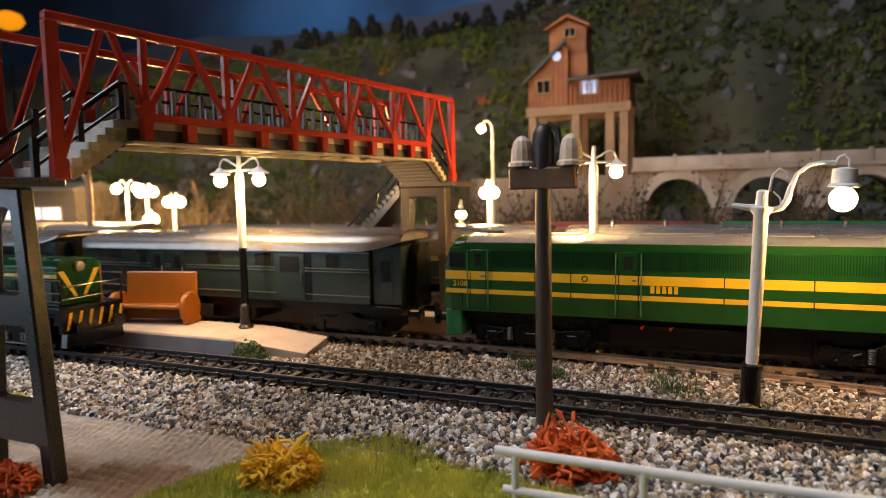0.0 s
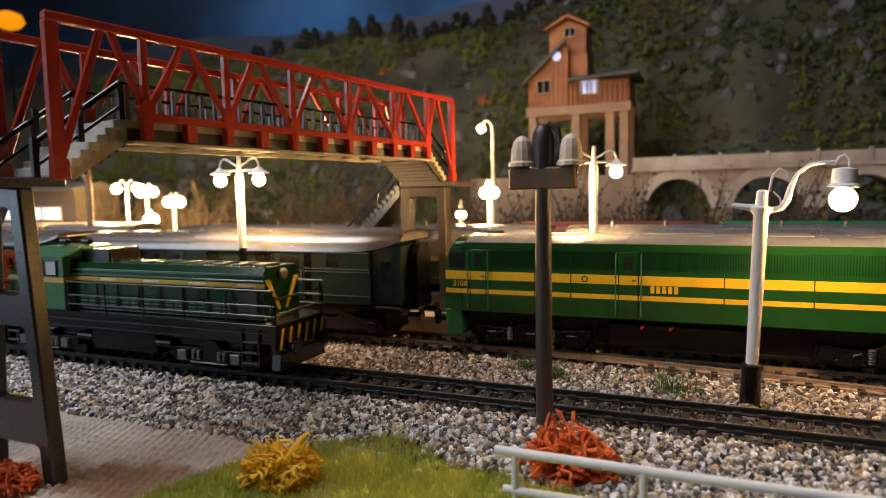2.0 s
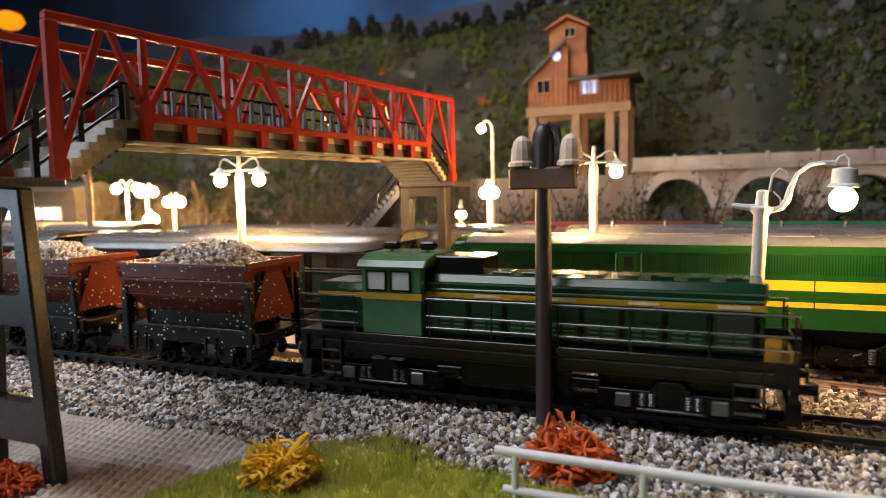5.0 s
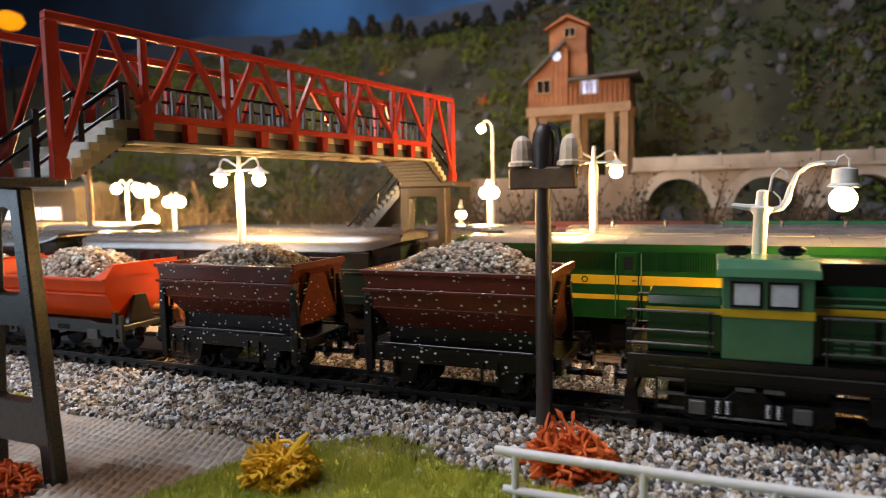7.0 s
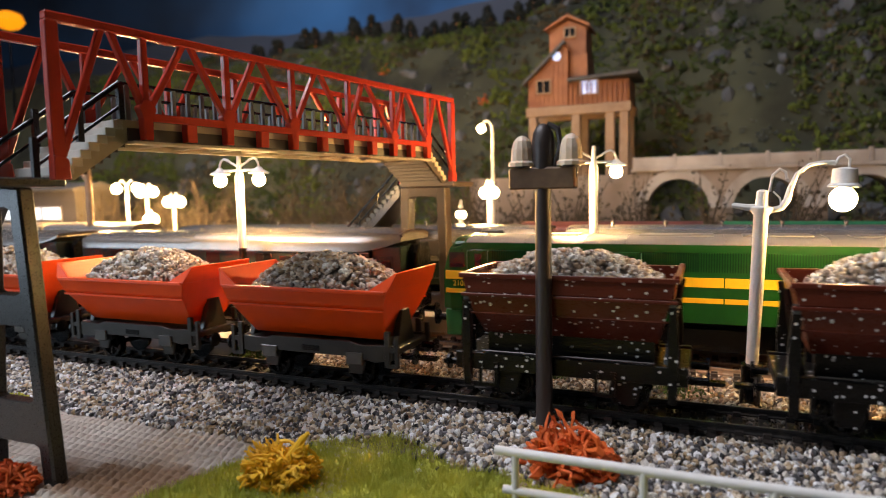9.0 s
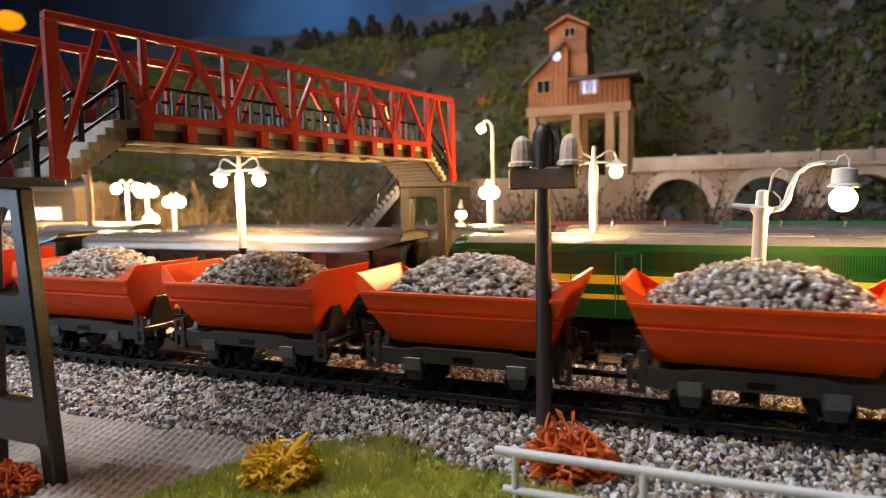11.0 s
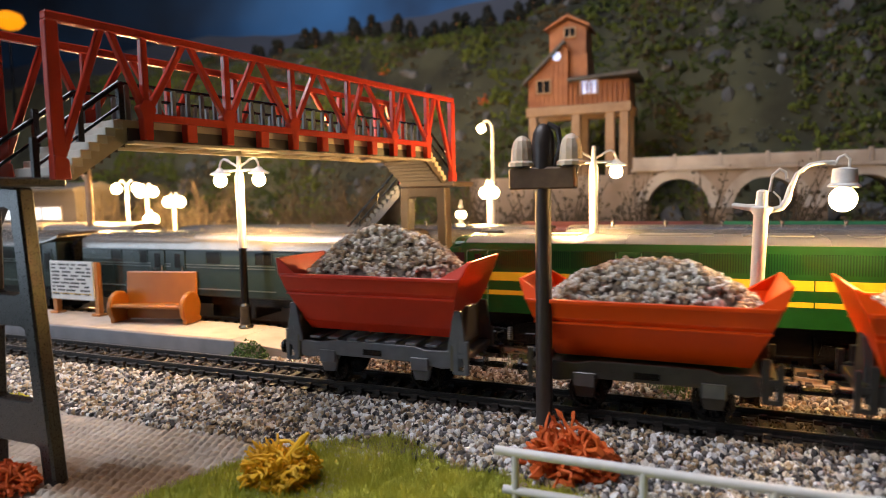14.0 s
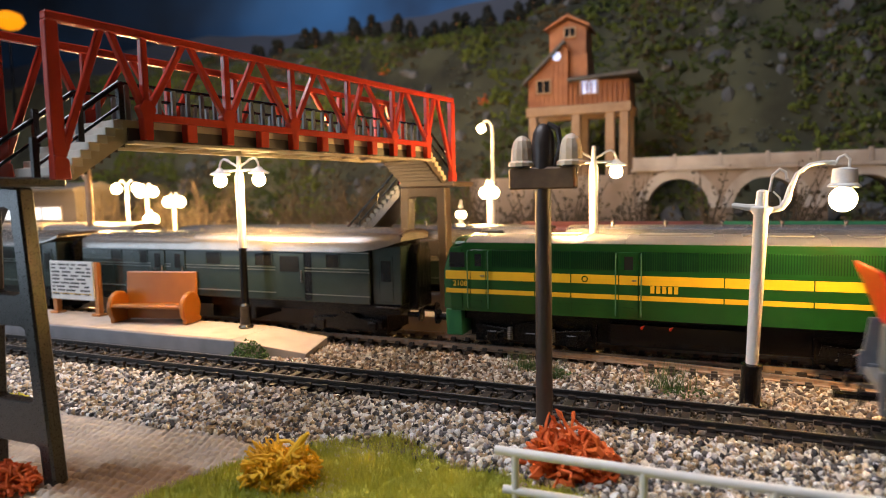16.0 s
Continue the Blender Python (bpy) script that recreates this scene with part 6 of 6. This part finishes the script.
def yard_shed():
    t = thing("railway_shed", "grey railway shed with a dark roof and a lit window band", "building", at=(-770, 320, 0))
    wall = part("wall", Shape().box(-140, 92, 0, 60, -8, 80), SHED_GREY, t, bevel=0.5)
    part("roof", Shape().prism([(-6, 79), (66, 79), (66, 82), (30, 90), (-6, 82)], -146, 98, "x"), ROOF_SLATE, t, bevel=0.5)
    part("plinth", Shape().box(-141, 93, -1.2, 1, -8, 6), MASONRY, wall)
    for k in range(6):
        x = -134 + k * 34
        w = part("window", Shape().box(x, x + 32, -0.8, 0.6, 46, 60), LIT_BAND, t, "cool lit window")
        part("window_frame", Shape().box(x - 1, x + 33, -1.4, 0.2, 60, 61.5).box(x - 1, x + 33, -1.4, 0.2, 44.5, 46).box(x - 1, x, -1.4, 0.2, 46, 60).box(x + 32, x + 33, -1.4, 0.2, 46, 60), ROOF_GREY, w)


SHED_GREY = mat("weathered_grey_boards", (0.085, 0.075, 0.07), 0.85, 0, (0.05, 0.042, 0.036), 30, 0.9, 0.4, 400)
LIT_BAND = glow("cool_lit_band", (0.62, 0.80, 1.0), 0.9)
yard_shed()


# ---- wooden mine tower on legs ----
def mine_tower():
    t = thing("mine_tower", "brown wooden mine tower on pale timber legs with lit windows", "building", at=(-129, 480, 0))
    legs = ((-47, 0), (-1, 0), (34, 0), (48, 0), (-47, 52), (-1, 52), (48, 52))
    for x, y in legs:
        part("leg", Shape().box(x - 4.5, x + 4.5, y - 4, y + 4, -8, 150), TIMBER, t, bevel=0.6)
    for y in (0, 52):
        part("floor_beam", Shape().box(-54, 55, y - 5, y + 5, 147, 157), TIMBER, t, bevel=0.6)
        part("tie_beam", Shape().box(-50, 52, y - 2, y + 2, 60, 66), TIMBER, t)
    hall = part("hall", Shape().box(-9, 53, 0, 52, 157, 181), WOOD_BR, t, bevel=0.5)
    gab = part("gabled_wing", Shape().prism([(-52, 157), (-9, 157), (-9, 213), (-14, 222), (-52, 187)], -2, 50, "y"), WOOD_BR, t, bevel=0.5)
    part("tower", Shape().prism([(-31, 205), (8, 205), (8, 238), (-11, 247), (-31, 238)], 8, 44, "y"), WOOD_BR, t, bevel=0.5)
    part("tower_skirt", Shape().box(-9, 10, 4, 46, 181, 210), WOOD_BR, t, bevel=0.5)
    part("hall_roof", Shape().prism([(-9, 181), (62, 184), (62, 187.5), (-9, 184.5)], -8, 60, "y"), ROOF_SLATE, t, bevel=0.5)
    part("wing_roof", Shape().prism([(-57, 184), (-13, 224.5), (-11, 222), (-57, 180)], -7, 56, "y"), ROOF_SLATE, t, bevel=0.4)
    part("tower_roof", Shape().prism([(-35, 237.5), (-11, 249.5), (12, 237.5), (12, 240), (-11, 252.5), (-35, 240)], 3, 49, "y"), WOOD_BR, t, bevel=0.4)
    for x in range(-50, 53, 5):
        z1 = 180 if x > -9 else 186 + (x + 52) * 0.85
        part("batten", Shape().box(x - 0.5, x + 0.5, -2.8, -1.9 if x < -9 else 0.1, 157, z1), WOOD_BR, hall if x > -9 else gab)
    for x, z, w, h, m_ in ((-35, 178, 6.5, 6, DARKGLASS), (12.5, 174.5, 8.5, 6.5, LIT_BLUE), (-9, 234, 5, 4, DARKGLASS)):
        y = -2.4 if x < -9 else (-0.4 if x > 0 else 7.6)
        wn = part("window", Shape().box(x - w, x + w, y - 0.8, y + 0.6, z - h, z + h), m_, t, "bluish lit window" if m_ is LIT_BLUE else "")
        fr = Shape()
        for a, b, c, d in ((x - w - 1.5, x - w, z - h - 1.5, z + h + 1.5), (x + w, x + w + 1.5, z - h - 1.5, z + h + 1.5), (x - w, x + w, z - h - 1.5, z - h), (x - w, x + w, z + h, z + h + 1.5), (x - 0.5, x + 0.5, z - h, z + h)):
            fr.box(a, b, y - 1.6, y, c, d)
        part("window_frame", fr, TIMBER, wn)
    part("round_window", Shape().lathe([(4.6, -1.0), (4.6, 0.8)], (-21, -2.6, 208.5), 20, "y"), LIT_BLUE, t, "round bluish lit window")


LIT_BLUE = glow("cool_lit_window", (0.16, 0.45, 1.0), 0.75)
mine_tower()


# ---- viaduct ----
def viaduct():
    t = thing("viaduct", "pale stone viaduct with round arches and a parapet", "viaduct", at=(0, 420, 0))
    s = Shape()
    for k in range(7):
        cx = -26.5 + (k - 0) * 73.0
        r = 26.7
        poly = [(cx - 36.5, -12), (cx - r, -12), (cx - r, 50)]
        poly += [(cx - r * math.cos(math.pi * i / 14), 50 + r * math.sin(math.pi * i / 14)) for i in range(1, 14)]
        poly += [(cx + r, 50), (cx + r, -12), (cx + 36.5, -12), (cx + 36.5, 84), (cx - 36.5, 84)]
        part("arch_bay", Shape().prism(poly, 0, 42, "y"), MASONRY, t)
        ring = []
        for i in range(15):
            a = math.pi * i / 14
            ring.append([(cx - (r + q) * math.cos(a), y, 50 + (r + q) * math.sin(a)) for q, y in ((0, -1), (9, -1), (9, 0.5), (0, 0.5))])
        part("arch_ring", Shape().loft(ring), MASONRY_LIGHT, t)
    part("abutment", Shape().box(-230, -63, 6, 42, -12, 82), MASONRY, t)
    part("cornice", Shape().box(-68, 450, -2.5, 44, 84, 87), MASONRY_LIGHT, t, bevel=0.4)
    x = -66
    while x < 440:
        part("parapet_panel", Shape().box(x, x + 35, 0, 4, 87, 97), MASONRY_LIGHT, t, bevel=0.5)
        part("parapet_pier", Shape().box(x + 35, x + 38, -0.8, 4.8, 87, 99), MASONRY_LIGHT, t, bevel=0.4)
        x += 38


viaduct()


# ---- hillside growth, ridge trees ----
def hill_bushes(name, label, material, seed, count, spread, size):
    rnd = random.Random(seed)
    s = Shape()
    for _ in range(count):
        x, y = rnd.uniform(*spread[0]), rnd.uniform(*spread[1])
        if noise.noise(Vector((x * 0.011, y * 0.011, seed))) < -0.16:
            continue
        w = rnd.uniform(0.5, 1.3) * size
        h0 = ground_height(x, y)
        for _k in range(7):
            pebble(s, rnd, (x + rnd.gauss(0, w * 0.4), y + rnd.gauss(0, w * 0.4), h0 + abs(rnd.gauss(0, w * 0.35))), w * rnd.uniform(0.35, 0.75))
    return tagged(part(name, s, material), label, "bushes", kind="stuff")


hill_bushes("hill_scrub", "green foam scrub on the hillside", BUSH, 61, 10000, ((-1150, 420), (455, 830)), 10)
hill_bushes("hill_scrub", "dry brown scrub on the hillside", BUSH_DRY, 62, 5000, ((-1150, 420), (440, 830)), 9)
hill_bushes("hill_lichen", "grey lichen scrub on the hillside", BUSH_GREY, 66, 2800, ((-1150, 420), (450, 830)), 8)
hill_bushes("dry_weeds", "dry brown weeds before the viaduct", BUSH_DRY, 63, 130, ((-220, 300), (365, 416)), 12)
hill_bushes("yard_weeds", "dry brown weeds along the yard", BUSH_DRY, 64, 500, ((-900, -180), (250, 440)), 14)


def hill_rocks():
    rnd = random.Random(65)
    s = Shape()
    for _ in range(700):
        x, y = rnd.uniform(-900, 420), rnd.uniform(470, 820)
        if noise.noise(Vector((x * 0.008, y * 0.008, 40))) < 0.0:
            continue
        pebble(s, rnd, (x, y, ground_height(x, y) - 1), rnd.uniform(10, 26))
    for _ in range(260):
        x, y = rnd.uniform(-40, 420), rnd.uniform(500, 780)
        if noise.noise(Vector((x * 0.009, y * 0.009, 44))) > -0.05:
            pebble(s, rnd, (x, y, ground_height(x, y) - 3), rnd.uniform(18, 44))
    tagged(part("hill_rocks", s, ROCK), "grey rock outcrops on the hillside", "rocks", kind="stuff")


hill_rocks()


def ridge_tree(seed, tall):
    rnd = random.Random(seed)
    t = thing("conifer", "dark green conifer on the ridge", "tree", "ridge trees")
    part("trunk", Shape().lathe([(2.2, -10), (1.4, tall * 0.5), (0.4, tall)], (0, 0, 0), 8), WOOD_BR, t)
    s = Shape()
    for _ in range(170):
        f = rnd.random() ** 0.8
        r = (1 - f) ** 0.7 * tall * 0.40 + 2.5
        a = rnd.uniform(0, 6.28)
        q = rnd.uniform(0.3, 1.0)
        pebble(s, rnd, (math.cos(a) * r * q, math.sin(a) * r * q, tall * (0.08 + 0.92 * f)), rnd.uniform(3, 7.5))
    part("crown", s, PINE, t)
    return t


kinds = [ridge_tree(71, 34), ridge_tree(72, 27), ridge_tree(73, 40)]
rnd = random.Random(70)
spots = []
x = -800.0
while x < 330:
    spots.append((x, rnd.uniform(775, 815)))
    x += rnd.uniform(7, 22) if x > -560 else rnd.uniform(14, 50)
for i, (x, y) in enumerate(spots):
    m = pose(x * S, y * S, (ground_height(x, y) - 2) * S, 0, 0, rnd.uniform(0, 360))
    if i < 3:
        kinds[i].matrix_basis = m
    else:
        copy_thing(kinds[i % 3], m)


# ---- painted sky, distant range, dark room ----
def backdrop_material():
    m = bpy.data.materials.new("painted_dusk_sky")
    m.use_nodes = True
    t = m.node_tree
    p = t.nodes["Principled BSDF"]
    c = t.nodes.new("ShaderNodeTexCoord")
    n = t.nodes.new("ShaderNodeTexNoise")
    n.inputs["Scale"].default_value, n.inputs["Detail"].default_value = 2.2, 4
    t.links.new(c.outputs["Object"], n.inputs["Vector"])
    r = t.nodes.new("ShaderNodeValToRGB")
    r.color_ramp.elements[0].position, r.color_ramp.elements[0].color = 0.35, (0.010, 0.016, 0.035, 1)
    r.color_ramp.elements[1].position, r.color_ramp.elements[1].color = 0.62, (0.035, 0.12, 0.30, 1)
    t.links.new(n.outputs["Fac"], r.inputs["Fac"])
    p.inputs["Base Color"].default_value = (0.02, 0.04, 0.08, 1)
    p.inputs["Roughness"].default_value = 0.9
    t.links.new(r.outputs["Color"], p.inputs["Emission Color"])
    sep = t.nodes.new("ShaderNodeSeparateXYZ")
    t.links.new(c.outputs["Object"], sep.inputs[0])
    mr = t.nodes.new("ShaderNodeMapRange")
    for key, value in (("From Min", -1.3), ("From Max", -0.62), ("To Min", 0.07), ("To Max", 0.9)):
        mr.inputs[key].default_value = value
    t.links.new(sep.outputs["X"], mr.inputs["Value"])
    t.links.new(mr.outputs["Result"], p.inputs["Emission Strength"])
    return m


sky = part("backdrop_sky", Shape().box(-2300, 1500, 1090, 1100, -200, 1400), backdrop_material())
tagged(sky, "painted dusk sky board", "backdrop", kind="structure")


def range_shape():
    top = []
    for i in range(80):
        x = -2200 + i * 46
        top.append((x, 452 + 40 * noise.noise(Vector((x * 0.002, 0, 8))) + 10 * noise.noise(Vector((x * 0.01, 0, 9)))))
    return Shape().prism([(-2200, -50)] + top + [(top[-1][0], -50)], 1070, 1086, "y")


rng = part("backdrop_range", range_shape(), mat("distant_range", (0.16, 0.17, 0.22), 0.95, 0, (0.11, 0.12, 0.15), 6, 0.9, 0.3, 60))
tagged(rng, "painted grey distant mountain range", "backdrop", kind="structure")
room = Shape()
room.box(-2400, 1600, -1800, -1780, -900, 1600)
tagged(part("wall_south", room, WALLPAINT), "plain dim wall of the exhibition room", "wall", kind="structure")
tagged(part("wall_west", Shape().box(-2420, -2400, -1800, 1120, -900, 1600), WALLPAINT), "plain dim wall of the exhibition room", "wall", kind="structure")
tagged(part("wall_east", Shape().box(1600, 1620, -1800, 1120, -900, 1600), WALLPAINT), "plain dim wall of the exhibition room", "wall", kind="structure")
tagged(part("ceiling", Shape().box(-2420, 1620, -1800, 1120, 1600, 1620), WALLPAINT), "plain dim ceiling of the exhibition room", "ceiling", kind="structure")
tagged(part("floor", Shape().box(-2420, 1620, -1800, 1120, -920, -900), WALLPAINT), "plain dim floor of the exhibition room", "floor", kind="structure")


# ---- an orange lamp far up the slope ----
t = thing("yard_lamp", "orange glowing lamp globe on a dark post", "street lamp", "yard lamps", (-1329, 700, 0))
part("shaft", Shape().lathe([(3, 180), (2, 424)], (0, 0, 0), 10), BLACK, t, smooth=True)
part("globe", Shape().lathe([(3, 418), (20, 424), (30, 436), (24, 450), (8, 456)], (0, 0, 0), 18), glow("orange_glow", (1.0, 0.33, 0.004), 1.0, (0.6, 0.2, 0.01)), t, "orange glowing globe", smooth=True)


# ---- dry shrubs before the viaduct and along the yard ----
def dry_shrub(seed, tall):
    rnd = random.Random(seed)
    t = thing("dry_shrub", "bare brown shrub with dry twigs", "shrub", "dry shrubs")
    limbs, leaf = Shape(), Shape()
    for _ in range(15):
        a = rnd.uniform(0, 6.28)
        out = rnd.uniform(0.1, 0.42) * tall
        h = tall * rnd.uniform(0.55, 1.0)
        pts = [(0, 0, -8)] + [(math.cos(a) * out * f ** 1.5 + rnd.gauss(0, 1), math.sin(a) * out * f ** 1.5 + rnd.gauss(0, 1), h * f) for f in (0.3, 0.6, 1.0)]
        limbs.tube(pts, [1.6, 1.1, 0.7, 0.25], 5)
        for _k in range(16):
            f = rnd.uniform(0.35, 1.0)
            pebble(leaf, rnd, (math.cos(a) * out * f ** 1.5 + rnd.gauss(0, tall * 0.05), math.sin(a) * out * f ** 1.5 + rnd.gauss(0, tall * 0.05), h * f + rnd.gauss(0, 2)), rnd.uniform(1.6, 4.6))
    part("trunk", limbs, BARK, t)
    part("crown", leaf, DRY_LEAF, t)
    return t


BARK = mat("dark_twigs", (0.075, 0.055, 0.036), 0.85, 0, (0.04, 0.03, 0.02), 60, 0.8, 0.4)
DRY_LEAF = mat("dry_leaves", (0.10, 0.075, 0.04), 0.85, 0, (0.04, 0.032, 0.018), 60, 0.8, 0.5, 500, island=0.4)
shrubs = [dry_shrub(81, 88), dry_shrub(82, 66), dry_shrub(83, 100)]
places = [(-2, 396), (-96, 400), (62, 404), (-60, 398), (120, 395), (-120, 405), (-155, 380), (-215, 395), (-190, 350)]
rnd = random.Random(84)
places += [(rnd.uniform(-720, -215), rnd.uniform(330, 450)) for _ in range(26)]
for i, (x, y) in enumerate(places):
    m = pose(x * S, y * S, ground_height(x, y) * S, 0, 0, rnd.uniform(0, 360))
    if i < 3:
        shrubs[i].matrix_basis = m
    else:
        copy_thing(shrubs[i % 3], m)

# two rust-red bushes high on the slope
for x, y in ((-289, 650), (-470, 700)):
    rnd = random.Random(int(-x))
    s = Shape()
    for _ in range(40):
        pebble(s, rnd, (rnd.gauss(0, 4.5), rnd.gauss(0, 4), abs(rnd.gauss(0, 5))), rnd.uniform(2.5, 5))
    ob = part("red_bush", s, MOSS_R)
    ob.location = (x * S, y * S, ground_height(x, y) * S)
    tagged(ob, "rust-red bush on the hillside", "bush", "red bushes")


# ---- movement: the goods train runs along the near track, gathering speed ----
# seconds and millimetres that the train has moved since it stood at its listed places
RUN = [(0.0, -195.3), (1.0, -139.5), (2.0, -83.7), (3.0, -27.9), (4.2, 39.1), (5.5, 111.6), (6.5, 167.5), (7.0, 195.8), (7.5, 227.0), (8.0, 259.0), (8.5, 291.2), (9.0, 323.4),
       (9.6, 363.5), (10.5, 430.0), (11.5, 508.0), (12.0, 547.0), (12.5, 586.0), (13.0, 623.5), (13.5, 661.5), (14.0, 700.0), (14.5, 739.5), (15.0, 777.5), (15.5, 823.0), (16.0, 883.0)]


def travelled(t):
    """Millimetres run at time t."""
    for (ta, da), (tb, db) in zip(RUN[:-1], RUN[1:]):
        if t <= tb:
            return da + (db - da) * (t - ta) / (tb - ta)
    return RUN[-1][1]


def motions():
    for ob, start in TRAIN:
        walk(ob, [(t, pose((start + d) * S, 0, 0)) for t, d in RUN])
    # the wheels roll on the rails: a twelfth of a second turns them by less than a right angle
    steps = [k / 12.0 for k in range(193)]
    for ob, x, y, r in ROLLING:
        walk(ob, [(t, pose(x * S, y * S, r * S, 0, math.degrees((travelled(t) - RUN[0][1]) / r), 0)) for t in steps])


motions()
